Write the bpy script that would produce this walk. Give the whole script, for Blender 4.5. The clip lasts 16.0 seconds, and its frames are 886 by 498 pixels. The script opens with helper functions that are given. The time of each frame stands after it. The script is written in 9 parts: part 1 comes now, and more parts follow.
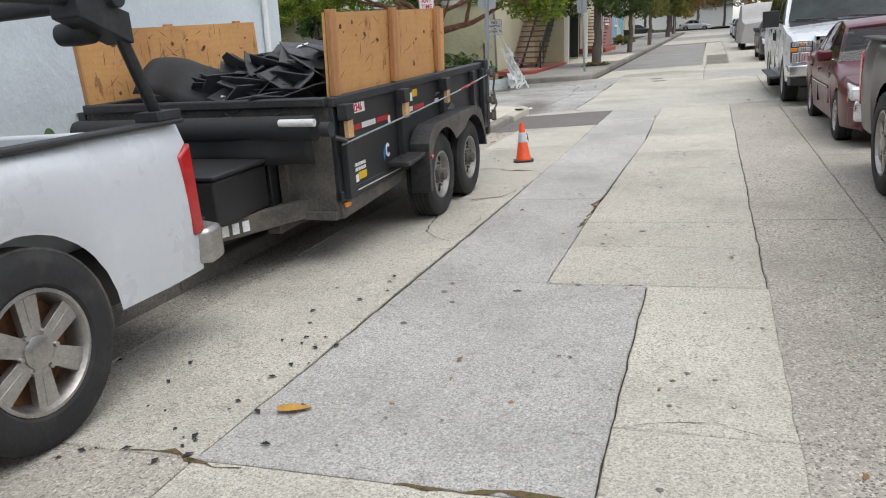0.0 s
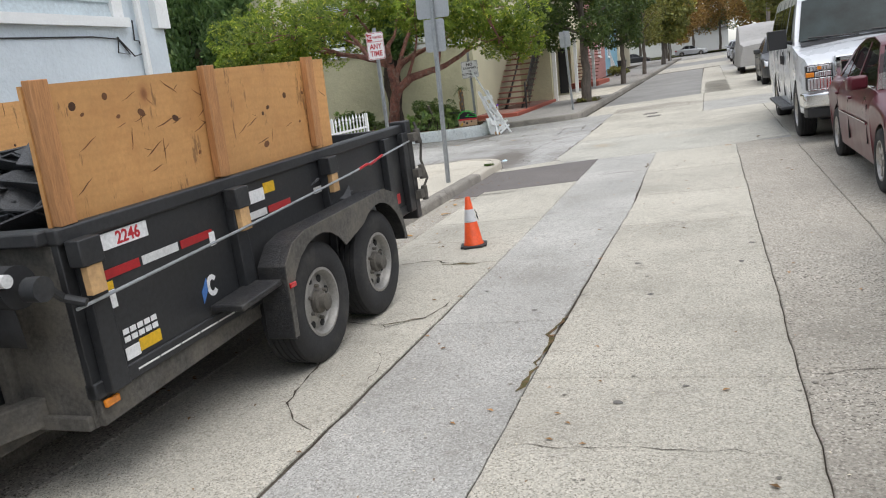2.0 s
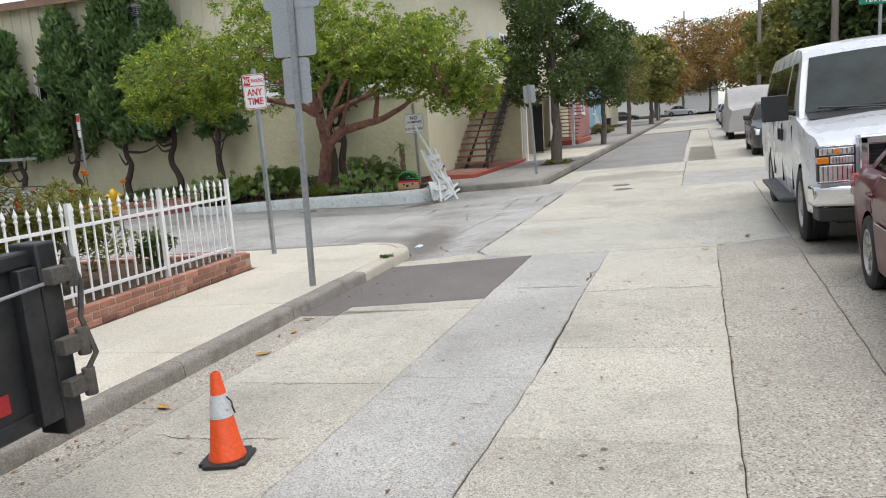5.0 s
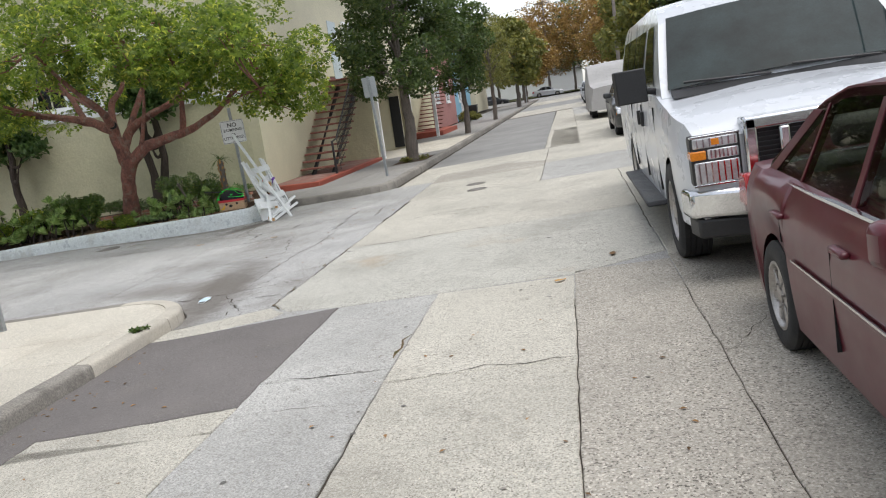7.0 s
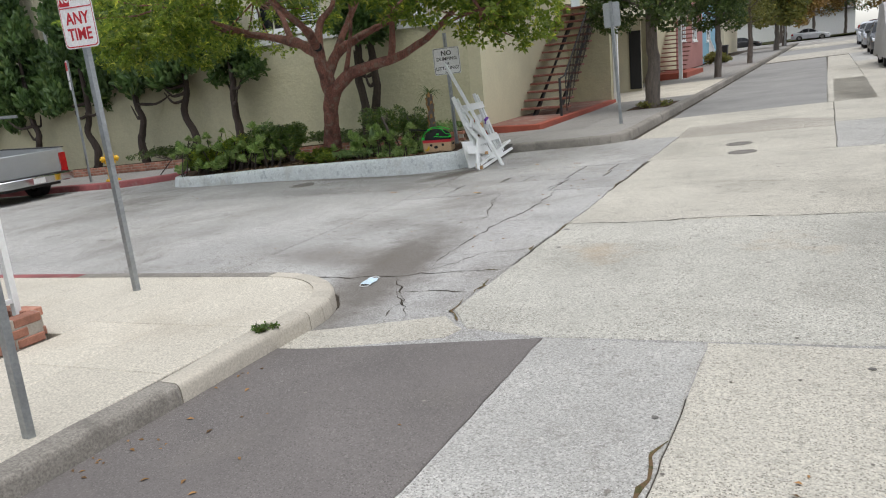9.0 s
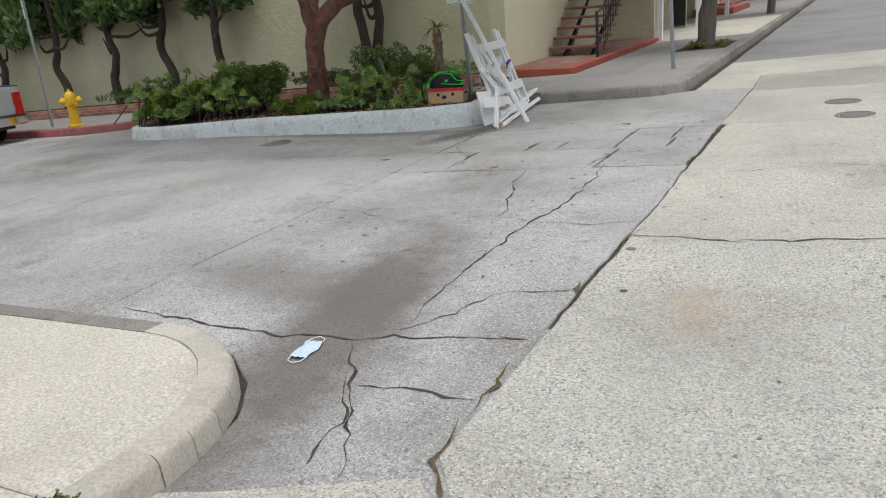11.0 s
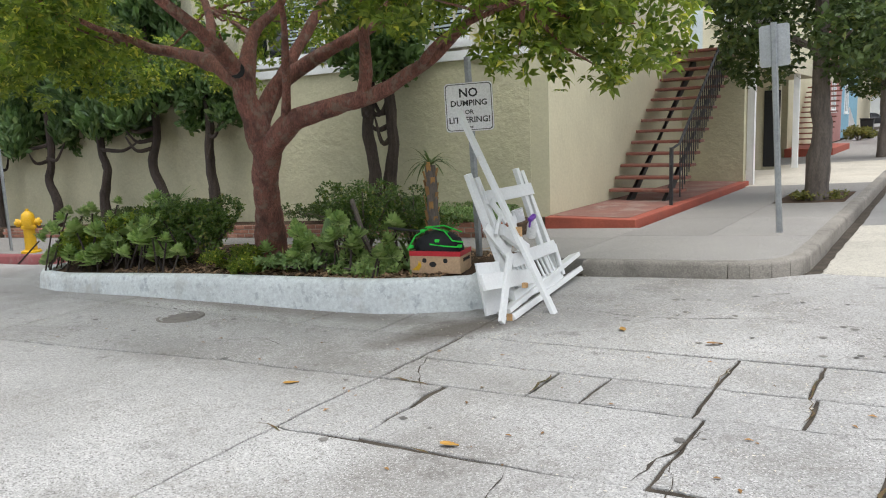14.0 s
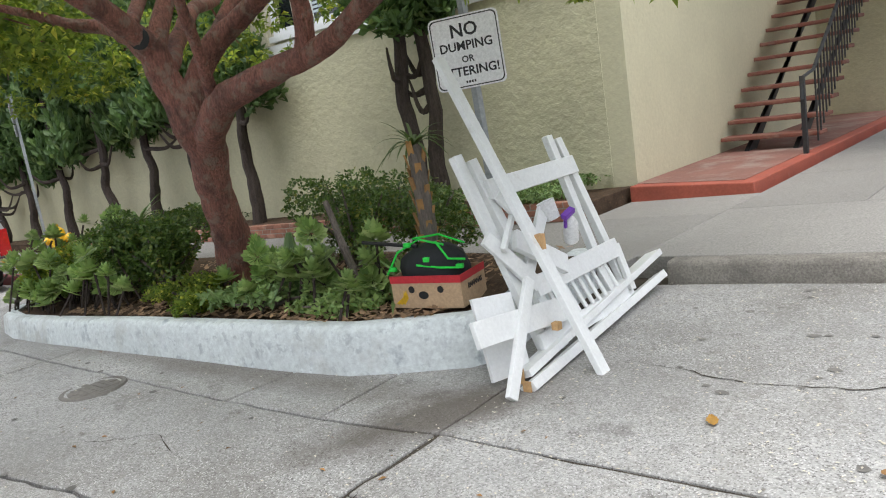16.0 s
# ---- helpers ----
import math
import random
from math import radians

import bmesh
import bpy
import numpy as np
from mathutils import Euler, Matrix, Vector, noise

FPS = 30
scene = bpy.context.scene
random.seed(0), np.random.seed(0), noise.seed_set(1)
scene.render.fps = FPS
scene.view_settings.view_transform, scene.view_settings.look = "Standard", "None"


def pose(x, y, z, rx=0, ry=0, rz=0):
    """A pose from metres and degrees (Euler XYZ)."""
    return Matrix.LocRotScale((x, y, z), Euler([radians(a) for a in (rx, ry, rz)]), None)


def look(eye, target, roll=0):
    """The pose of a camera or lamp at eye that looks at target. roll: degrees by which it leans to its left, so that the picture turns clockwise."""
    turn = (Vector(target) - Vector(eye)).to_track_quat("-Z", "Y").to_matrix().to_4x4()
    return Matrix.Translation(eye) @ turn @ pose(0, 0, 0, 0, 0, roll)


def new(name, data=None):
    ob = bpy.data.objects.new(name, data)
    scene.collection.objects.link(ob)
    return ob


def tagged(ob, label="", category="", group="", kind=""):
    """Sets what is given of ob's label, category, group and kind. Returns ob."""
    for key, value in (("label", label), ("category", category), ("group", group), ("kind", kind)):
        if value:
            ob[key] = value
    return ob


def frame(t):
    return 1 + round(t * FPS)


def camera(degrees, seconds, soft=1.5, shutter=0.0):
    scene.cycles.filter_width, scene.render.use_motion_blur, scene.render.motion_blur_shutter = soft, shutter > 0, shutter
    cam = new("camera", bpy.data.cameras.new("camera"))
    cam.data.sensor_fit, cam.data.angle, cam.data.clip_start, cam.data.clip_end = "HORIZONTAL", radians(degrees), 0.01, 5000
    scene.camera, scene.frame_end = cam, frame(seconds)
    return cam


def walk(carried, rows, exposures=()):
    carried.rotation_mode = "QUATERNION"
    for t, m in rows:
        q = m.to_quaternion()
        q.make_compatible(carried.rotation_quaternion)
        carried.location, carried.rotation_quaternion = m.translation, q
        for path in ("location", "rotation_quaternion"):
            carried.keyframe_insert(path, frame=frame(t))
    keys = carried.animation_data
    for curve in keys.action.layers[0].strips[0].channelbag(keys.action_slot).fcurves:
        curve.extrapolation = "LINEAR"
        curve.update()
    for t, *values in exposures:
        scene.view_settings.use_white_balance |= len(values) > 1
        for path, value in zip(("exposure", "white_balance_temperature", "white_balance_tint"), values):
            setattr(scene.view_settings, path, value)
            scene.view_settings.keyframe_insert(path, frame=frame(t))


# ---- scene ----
cam = camera(60.6, 16.0, soft=1.1)
PATH = [
    (0, (0.646, 0.514, 1.522), (-0.023, 2.41, 0.948), -2.3),
    (0.5, (0.655, 1.155, 1.488), (0.014, 3.035, 0.838), -5.5),
    (1, (0.66, 1.739, 1.509), (0.011, 3.617, 0.863), -5.8),
    (1.5, (0.618, 2.374, 1.528), (-0.002, 4.295, 0.982), -3.3),
    (2, (0.661, 2.954, 1.556), (-0.042, 4.867, 1.089), -6.2),
    (2.5, (0.655, 3.555, 1.582), (0.104, 5.549, 1.279), -4.4),
    (3, (0.664, 4.153, 1.573), (-0.063, 6.084, 1.236), -5.9),
    (3.5, (0.648, 4.775, 1.567), (-0.157, 6.663, 1.176), -6.8),
    (4, (0.705, 5.337, 1.579), (-0.106, 7.22, 1.176), -5.7),
    (4.5, (0.751, 5.862, 1.522), (-0.023, 7.771, 1.169), -3.6),
    (4.7, (0.788, 6.106, 1.599), (0.06, 8.035, 1.26), -3.3),
    (6.8, (1.081, 8.685, 1.583), (0.618, 10.681, 1.168), -7.3),
    (7, (1.108, 8.954, 1.611), (0.728, 10.97, 1.218), -7.9),
    (7.2, (1.075, 9.19, 1.57), (0.844, 11.158, 1.302), -6.9),
    (7.5, (1.12, 9.604, 1.582), (0.754, 11.608, 1.113), -10.0),
    (8, (0.853, 10.15, 1.641), (0.12, 12.053, 1.183), -5.1),
    (8.2, (0.739, 10.37, 1.577), (-0.091, 12.233, 1.12), -4.3),
    (10.3, (-0.213, 12.773, 1.49), (-1.185, 14.532, 0.916), -6.2),
    (10.5, (-0.329, 13.031, 1.455), (-1.252, 14.805, 0.844), -4.5),
    (11, (-0.63, 13.579, 1.442), (-1.601, 15.312, 0.794), -4.9),
    (11.5, (-0.844, 14.178, 1.425), (-1.695, 15.971, 0.772), -7.4),
    (12, (-1.039, 14.789, 1.425), (-1.933, 16.568, 0.792), -8.7),
    (12.5, (-1.26, 15.396, 1.406), (-2.232, 17.159, 0.842), -4.1),
    (13, (-1.381, 16.039, 1.446), (-2.462, 17.769, 0.994), -0.2),
    (13.5, (-1.581, 16.583, 1.412), (-2.684, 18.323, 1.059), 0.3),
    (14, (-1.676, 17.158, 1.396), (-2.83, 18.87, 1.074), -2.3),
    (14.5, (-1.878, 17.734, 1.362), (-3.101, 19.397, 1.037), -3.9),
    (15, (-2.045, 18.369, 1.349), (-3.358, 19.954, 0.992), -5.5),
    (15.5, (-2.207, 18.948, 1.322), (-3.579, 20.482, 0.958), -7.3),
    (16, (-2.33, 19.601, 1.322), (-3.757, 21.078, 0.927), -8.7),
]
walk(cam, [(t, look(eye, target, roll)) for t, eye, target, roll in PATH],
     exposures=[(0, 0.80), (4.5, 0.84), (7.5, 0.80), (10.5, 0.64), (12.0, 0.68), (14.0, 1.12), (16.0, 1.25)])

# ---- world and sun: a bright overcast day ----
world = bpy.data.worlds.new("overcast_sky")
scene.world = world
world.use_nodes = True
wn, wl = world.node_tree.nodes, world.node_tree.links
sky = wn.new("ShaderNodeTexSky")
sky.sky_type, sky.sun_disc = "NISHITA", False
sky.sun_elevation, sky.sun_rotation = radians(74), radians(120)
sky.dust_density, sky.air_density, sky.ozone_density = 1.0, 1.0, 1.0
grey = wn.new("ShaderNodeHueSaturation")
grey.inputs["Saturation"].default_value = 0.30
wl.new(sky.outputs["Color"], grey.inputs["Color"])
wl.new(grey.outputs["Color"], wn["Background"].inputs["Color"])
wn["Background"].inputs["Strength"].default_value = 0.15

sun = new("sun", bpy.data.lights.new("sun", "SUN"))
sun.data.energy, sun.data.angle, sun.data.color = 1.0, radians(60), (1.0, 0.98, 0.95)
sun.rotation_euler = (radians(8), radians(14), 0)

# ---- the lie of the land: the street falls gently to the left ----
SX, SY = 0.0449, 0.0033
LEANING = math.degrees(math.atan(SX))


def ease(u):
    u = max(0.0, min(1.0, u))
    return u * u * (3 - 2 * u)


def gz(x, y):
    """Height of the street's plane, levelling out far off, with a low swell in the side street before the planter."""
    swell = 0.15 * ease((-4.9 - x) / 4.6) * (1 - ease((-11.0 - x) / 4.0)) * ease((y - 17.0) / 3.5) * (1 - ease((y - 23.6) / 2.2))
    return SX * max(-32.0, min(9.0, x)) + SY * max(-25.0, min(110.0, y)) + swell


def stand(x, y, turn=0.0, up=0.0):
    """Pose of an upright thing on the ground."""
    return pose(x, y, gz(x, y) + up, 0, 0, turn)


def parked(x, y, turn=0.0, up=0.0):
    """Pose of a vehicle that leans with the street."""
    return pose(x, y, gz(x, y) + up, 0, -LEANING, 0) @ pose(0, 0, 0, 0, 0, turn)


# ---- materials ----
def mix_rgb(nt, a, b, fac, blend="MIX"):
    n = nt.nodes.new("ShaderNodeMix")
    n.data_type, n.blend_type = "RGBA", blend
    for sock, v in ((n.inputs[0], fac), (n.inputs[6], a), (n.inputs[7], b)):
        if isinstance(v, bpy.types.NodeSocket):
            nt.links.new(v, sock)
        elif isinstance(v, (int, float)):
            sock.default_value = v
        else:
            sock.default_value = (*v, 1)
    return n.outputs[2]


def noise_tex(nt, coord, scale, detail=4.0, rough=0.6, stretch=None):
    n = nt.nodes.new("ShaderNodeTexNoise")
    n.inputs["Scale"].default_value, n.inputs["Detail"].default_value, n.inputs["Roughness"].default_value = scale, detail, rough
    if stretch:
        mp = nt.nodes.new("ShaderNodeMapping")
        mp.inputs["Scale"].default_value = stretch
        nt.links.new(coord, mp.inputs["Vector"])
        coord = mp.outputs["Vector"]
    nt.links.new(coord, n.inputs["Vector"])
    return n.outputs["Fac"]


def ramp(nt, fac, stops):
    n = nt.nodes.new("ShaderNodeValToRGB")
    els = n.color_ramp.elements
    while len(els) < len(stops):
        els.new(0.5)
    for e, (p, c) in zip(els, stops):
        e.position = p
        e.color = (*c, 1) if not isinstance(c, (int, float)) else (c, c, c, 1)
    nt.links.new(fac, n.inputs["Fac"])
    return n.outputs["Color"]


def material(name, col, rough=0.8, metal=0.0, var=0.2, scale=2.0, fine=60.0, fvar=0.15, bump=0.15, bscale=None, coat=0.0, rnd=0.0,
             stains=(), island=0.0, stretch=None, world_coord=False, spec=0.5, rvar=0.1, bdist=0.01):
    """A surface with cloudy variation, fine grain, stains [(colour, scale, low, high, strength)] and a fine relief."""
    m = bpy.data.materials.new(name)
    m.use_nodes = True
    nt = m.node_tree
    bs = nt.nodes["Principled BSDF"]
    tc = nt.nodes.new("ShaderNodeNewGeometry" if world_coord else "ShaderNodeTexCoord")
    co = tc.outputs["Position"] if world_coord else tc.outputs["Object"]
    lo, hi = [max(0, c * (1 - var)) for c in col], [min(1, c * (1 + var)) for c in col]
    big = noise_tex(nt, co, scale, 5, 0.6, stretch)
    c = mix_rgb(nt, lo, hi, ramp(nt, big, [(0.3, 0.0), (0.7, 1.0)]))
    small = noise_tex(nt, co, fine, 3, 0.7, stretch)
    c = mix_rgb(nt, c, ramp(nt, small, [(0.3, 1 - fvar), (0.7, 1 + fvar)]), 1.0, "MULTIPLY")
    for sc_col, sc, a, b, k in stains:
        f = ramp(nt, noise_tex(nt, co, sc, 6, 0.65), [(a, 0.0), (b, k)])
        c = mix_rgb(nt, c, sc_col, f)
    if rnd:
        oi = nt.nodes.new("ShaderNodeObjectInfo")
        c = mix_rgb(nt, c, ramp(nt, oi.outputs["Random"], [(0.0, 1 - rnd), (1.0, 1 + rnd)]), 1.0, "MULTIPLY")
    if island:
        ge = nt.nodes.new("ShaderNodeNewGeometry")
        c = mix_rgb(nt, c, ramp(nt, ge.outputs["Random Per Island"], [(0.0, 1 - island), (1.0, 1 + island)]), 1.0, "MULTIPLY")
    nt.links.new(c, bs.inputs["Base Color"])
    rr = ramp(nt, big, [(0.2, max(0, rough - rvar)), (0.8, min(1, rough + rvar))])
    nt.links.new(rr, bs.inputs["Roughness"])
    bs.inputs["Metallic"].default_value = metal
    bs.inputs["Specular IOR Level"].default_value = spec
    if coat:
        bs.inputs["Coat Weight"].default_value = coat
        bs.inputs["Coat Roughness"].default_value = 0.04
    if bump:
        bn = nt.nodes.new("ShaderNodeBump")
        bn.inputs["Strength"].default_value, bn.inputs["Distance"].default_value = bump, bdist
        nt.links.new(noise_tex(nt, co, bscale or fine, 4, 0.7, stretch), bn.inputs["Height"])
        nt.links.new(bn.outputs["Normal"], bs.inputs["Normal"])
    return m


def glass_mat(name, tint, rough=0.02, clear=0.5):
    """Car or window glass: a clear pane with a true Fresnel gloss."""
    m = bpy.data.materials.new(name)
    m.use_nodes = True
    nt = m.node_tree
    nt.nodes.remove(nt.nodes["Principled BSDF"])
    tr, gl, mx, fr = (nt.nodes.new("ShaderNode" + k) for k in ("BsdfTransparent", "BsdfGlossy", "MixShader", "Fresnel"))
    tr.inputs["Color"].default_value = (*tint, 1)
    gl.inputs["Roughness"].default_value = rough
    fr.inputs["IOR"].default_value = 1.5
    nt.links.new(fr.outputs[0], mx.inputs[0])
    nt.links.new(tr.outputs[0], mx.inputs[1])
    nt.links.new(gl.outputs[0], mx.inputs[2])
    nt.links.new(mx.outputs[0], nt.nodes["Material Output"].inputs["Surface"])
    return m


def speckle(m, size, dark, light, amount, coarse=0.0, rust=False):
    """Exposed aggregate: small stones of lighter and darker tone scattered in the cement, with pitting."""
    nt = m.node_tree
    bs = nt.nodes["Principled BSDF"]
    src = bs.inputs["Base Color"].links[0].from_socket
    ge = nt.nodes.new("ShaderNodeNewGeometry")
    vo = nt.nodes.new("ShaderNodeTexVoronoi")
    vo.inputs["Scale"].default_value = size
    nt.links.new(ge.outputs["Position"], vo.inputs["Vector"])
    sep = nt.nodes.new("ShaderNodeSeparateColor")
    nt.links.new(vo.outputs["Color"], sep.inputs[0])
    patches = ramp(nt, noise_tex(nt, ge.outputs["Position"], 0.7, 4, 0.6), [(0.35, amount * 0.35), (0.65, amount)])
    f1 = mix_rgb(nt, (0, 0, 0), patches, ramp(nt, sep.outputs[0], [(0.85, 0.0), (0.90, 1.0)]))
    f2 = mix_rgb(nt, (0, 0, 0), patches, ramp(nt, sep.outputs[1], [(0.87, 0.0), (0.93, 1.0)]))
    c = mix_rgb(nt, src, dark, f1)
    c = mix_rgb(nt, c, light, f2)
    if rust:
        mp = noise_tex(nt, ge.outputs["Position"], 0.55, 5, 0.6)
        c = mix_rgb(nt, c, (0.46, 0.30, 0.15), ramp(nt, mp, [(0.60, 0.0), (0.72, 0.45)]))
    nt.links.new(c, bs.inputs["Base Color"])
    return m


CONC = dict(rough=0.88, scale=0.7, fine=75, fvar=0.36, bump=0.9, bscale=110, world_coord=True, rnd=0.07, spec=0.25, bdist=0.005)
STAIN = [((0.21, 0.195, 0.165), 0.8, 0.50, 0.74, 0.45), ((0.12, 0.11, 0.10), 4.0, 0.66, 0.73, 0.5), ((0.15, 0.135, 0.115), 21.0, 0.60, 0.70, 0.55), ((0.70, 0.68, 0.62), 27.0, 0.60, 0.70, 0.5), ((0.22, 0.20, 0.17), 9.0, 0.56, 0.68, 0.35)]
conc_light = speckle(material("pale_old_concrete", (0.49, 0.462, 0.395), var=0.13, stains=STAIN, **CONC), 165, (0.13, 0.115, 0.09), (0.72, 0.68, 0.60), 0.8)
conc_grey = speckle(material("grey_patched_concrete", (0.415, 0.405, 0.378), var=0.16, stains=STAIN, **CONC), 165, (0.15, 0.14, 0.125), (0.70, 0.685, 0.65), 0.75)
conc_dark = speckle(material("worn_aggregate_concrete", (0.385, 0.355, 0.305), var=0.14, stains=STAIN, **CONC), 110, (0.085, 0.075, 0.062), (0.70, 0.66, 0.58), 0.9)
conc_warm = speckle(material("rust_marked_concrete", (0.475, 0.46, 0.405), var=0.12, stains=STAIN, **CONC), 150, (0.12, 0.11, 0.09), (0.74, 0.71, 0.65), 0.9, rust=True)
conc_cross = speckle(material("stained_crossing_concrete", (0.385, 0.378, 0.362), var=0.18, stains=STAIN + [((0.15, 0.135, 0.115), 0.42, 0.50, 0.66, 0.5), ((0.10, 0.09, 0.08), 2.6, 0.62, 0.70, 0.45)], **CONC), 165, (0.11, 0.10, 0.092), (0.70, 0.69, 0.67), 0.8)


def damp_patch(m, x, y, turn, long, wide, col, strength):
    """A brown damp stain of ragged outline that has soaked into the concrete."""
    nt = m.node_tree
    bs = nt.nodes["Principled BSDF"]
    src = bs.inputs["Base Color"].links[0].from_socket
    ge = nt.nodes.new("ShaderNodeNewGeometry")
    mp = nt.nodes.new("ShaderNodeMapping")
    mp.vector_type = "TEXTURE"
    mp.inputs["Location"].default_value = (x, y, gz(x, y))
    mp.inputs["Rotation"].default_value = (0, 0, radians(turn))
    mp.inputs["Scale"].default_value = (long, wide, 1.0)
    nt.links.new(ge.outputs["Position"], mp.inputs["Vector"])
    gr = nt.nodes.new("ShaderNodeTexGradient")
    gr.gradient_type = "SPHERICAL"
    nt.links.new(mp.outputs["Vector"], gr.inputs["Vector"])
    rag = mix_rgb(nt, gr.outputs["Fac"], noise_tex(nt, ge.outputs["Position"], 3.0, 6, 0.7), 0.45)
    nt.links.new(mix_rgb(nt, src, col, ramp(nt, rag, [(0.28, 0.0), (0.60, strength)])), bs.inputs["Base Color"])


damp_patch(conc_cross, -2.85, 16.5, 100, 2.6, 0.62, (0.115, 0.098, 0.080), 0.75)
damp_patch(conc_cross, -3.6, 16.9, 160, 1.6, 0.5, (0.150, 0.130, 0.110), 0.5)
damp_patch(conc_cross, -4.85, 21.95, 60, 1.0, 0.36, (0.105, 0.088, 0.070), 0.8)
damp_patch(conc_cross, -7.0, 22.0, 4, 3.0, 0.30, (0.150, 0.130, 0.110), 0.6)
conc_walk = material("smooth_pavement_concrete", (0.55, 0.51, 0.43), var=0.08, stains=[((0.36, 0.31, 0.24), 1.2, 0.5, 0.7, 0.4)], **{**CONC, "bump": 0.15})
conc_walk2 = material("grey_pavement_concrete", (0.285, 0.272, 0.252), var=0.10, stains=[((0.26, 0.24, 0.22), 1.0, 0.5, 0.7, 0.5)], **{**CONC, "bump": 0.15})
conc_corner = material("scuffed_corner_kerb_concrete", (0.49, 0.45, 0.38), var=0.12, stains=[((0.20, 0.175, 0.14), 5.0, 0.54, 0.72, 0.35)], **{**CONC, "bump": 0.3, "fvar": 0.2})
conc_curb = material("weathered_kerb_concrete", (0.26, 0.24, 0.21), var=0.2, stains=[((0.10, 0.09, 0.08), 4.0, 0.5, 0.7, 0.6)], **CONC)
asphalt = speckle(material("dark_asphalt_patch", (0.165, 0.150, 0.142), rough=0.9, var=0.15, scale=1.0, fine=120, bump=0.4, bscale=150, world_coord=True, rnd=0.05,
                   stains=[((0.22, 0.20, 0.17), 1.5, 0.55, 0.75, 0.35)], spec=0.25, bdist=0.006), 170, (0.08, 0.072, 0.067), (0.30, 0.285, 0.26), 0.6)
asphalt_old = material("greyed_asphalt", (0.285, 0.278, 0.265), rough=0.9, var=0.15, scale=0.8, fine=100, bump=0.3, world_coord=True, rnd=0.05, spec=0.25)
dirt = material("dark_joint_dirt", (0.075, 0.064, 0.052), rough=1.0, var=0.4, scale=6, bump=0.5, world_coord=True, spec=0.1)
soil = material("brown_planting_soil", (0.085, 0.058, 0.040), rough=1.0, var=0.4, scale=5, fine=90, fvar=0.4, bump=0.8, bscale=60, world_coord=True, spec=0.1,
                stains=[((0.28, 0.16, 0.08), 25.0, 0.60, 0.66, 0.7)])
moss = material("dry_joint_moss", (0.11, 0.10, 0.045), rough=1.0, var=0.5, scale=15, bump=0.8, world_coord=True, spec=0.1,
                stains=[((0.16, 0.10, 0.06), 30.0, 0.45, 0.55, 0.9)])
grass_far = material("park_grass", (0.10, 0.105, 0.045), rough=1.0, var=0.4, scale=1.5, world_coord=True, spec=0.1)
stucco_olive = material("olive_stucco", (0.565, 0.535, 0.37), rough=0.92, var=0.06, scale=1.2, fine=22, fvar=0.07, bump=0.9, bscale=6, bdist=0.035,
                        stains=[((0.27, 0.25, 0.18), 0.8, 0.52, 0.75, 0.35)], world_coord=True, spec=0.2)
# the same stucco in a paler colour, standing in for the brighter-lit side
stucco_lit = material("olive_stucco_lit_side", (0.60, 0.565, 0.40), rough=0.92, var=0.05, scale=1.2, fine=22, fvar=0.05, bump=0.5, bscale=7, bdist=0.02, world_coord=True, spec=0.2)
stucco_blue = material("pale_blue_stucco", (0.62, 0.68, 0.72), rough=0.9, var=0.05, scale=1.0, fine=25, fvar=0.04, bump=0.9, bscale=4, bdist=0.03, world_coord=True, spec=0.2)
siding_blue = material("grey_blue_painted_siding", (0.50, 0.57, 0.60), rough=0.65, var=0.06, scale=2.0, fine=30, bump=0.1, world_coord=True)
siding_cream = material("cream_board_siding", (0.60, 0.56, 0.42), rough=0.75, var=0.06, scale=1.0, fine=30, bump=0.1, world_coord=True)
white_paint = material("white_paint", (0.80, 0.81, 0.80), rough=0.55, var=0.05, scale=5, fine=50, fvar=0.05, bump=0.1,
                       stains=[((0.50, 0.46, 0.40), 9.0, 0.62, 0.75, 0.45)])
red_paint = material("worn_brick_red_paint", (0.36, 0.088, 0.055), rough=0.75, var=0.15, scale=3, fine=50, bump=0.15, world_coord=True,
                     stains=[((0.30, 0.25, 0.21), 6.0, 0.64, 0.74, 0.6)])
kerb_red = material("faded_red_kerb_paint", (0.28, 0.085, 0.085), rough=0.85, var=0.25, scale=3, fine=50, bump=0.2, world_coord=True, stains=[((0.28, 0.22, 0.2), 5.0, 0.55, 0.7, 0.6)])
planter_paint = material("chalky_blue_white_planter_paint", (0.66, 0.70, 0.695), rough=0.9, var=0.10, scale=1.5, fine=30, bump=0.4, bscale=25, world_coord=True,
                         stains=[((0.38, 0.37, 0.33), 2.2, 0.50, 0.66, 0.6), ((0.14, 0.18, 0.22), 3.0, 0.60, 0.68, 0.55), ((0.33, 0.36, 0.38), 14.0, 0.55, 0.63, 0.55), ((0.80, 0.82, 0.82), 7.0, 0.56, 0.66, 0.5)], spec=0.2)
brick_red = material("red_brick", (0.34, 0.155, 0.105), rough=0.9, var=0.2, scale=8, fine=60, bump=0.4, rnd=0.35, world_coord=True,
                     stains=[((0.45, 0.36, 0.29), 4.0, 0.55, 0.72, 0.5)])
mortar = material("pale_mortar", (0.38, 0.34, 0.29), rough=0.95, var=0.15, scale=6, bump=0.4, world_coord=True)
white_car = material("white_vehicle_paint", (0.60, 0.62, 0.65), rough=0.28, var=0.03, scale=2, fine=20, fvar=0.02, bump=0.0, coat=0.6, spec=0.5, rvar=0.05,
                     stains=[((0.50, 0.47, 0.43), 1.3, 0.60, 0.80, 0.25)])
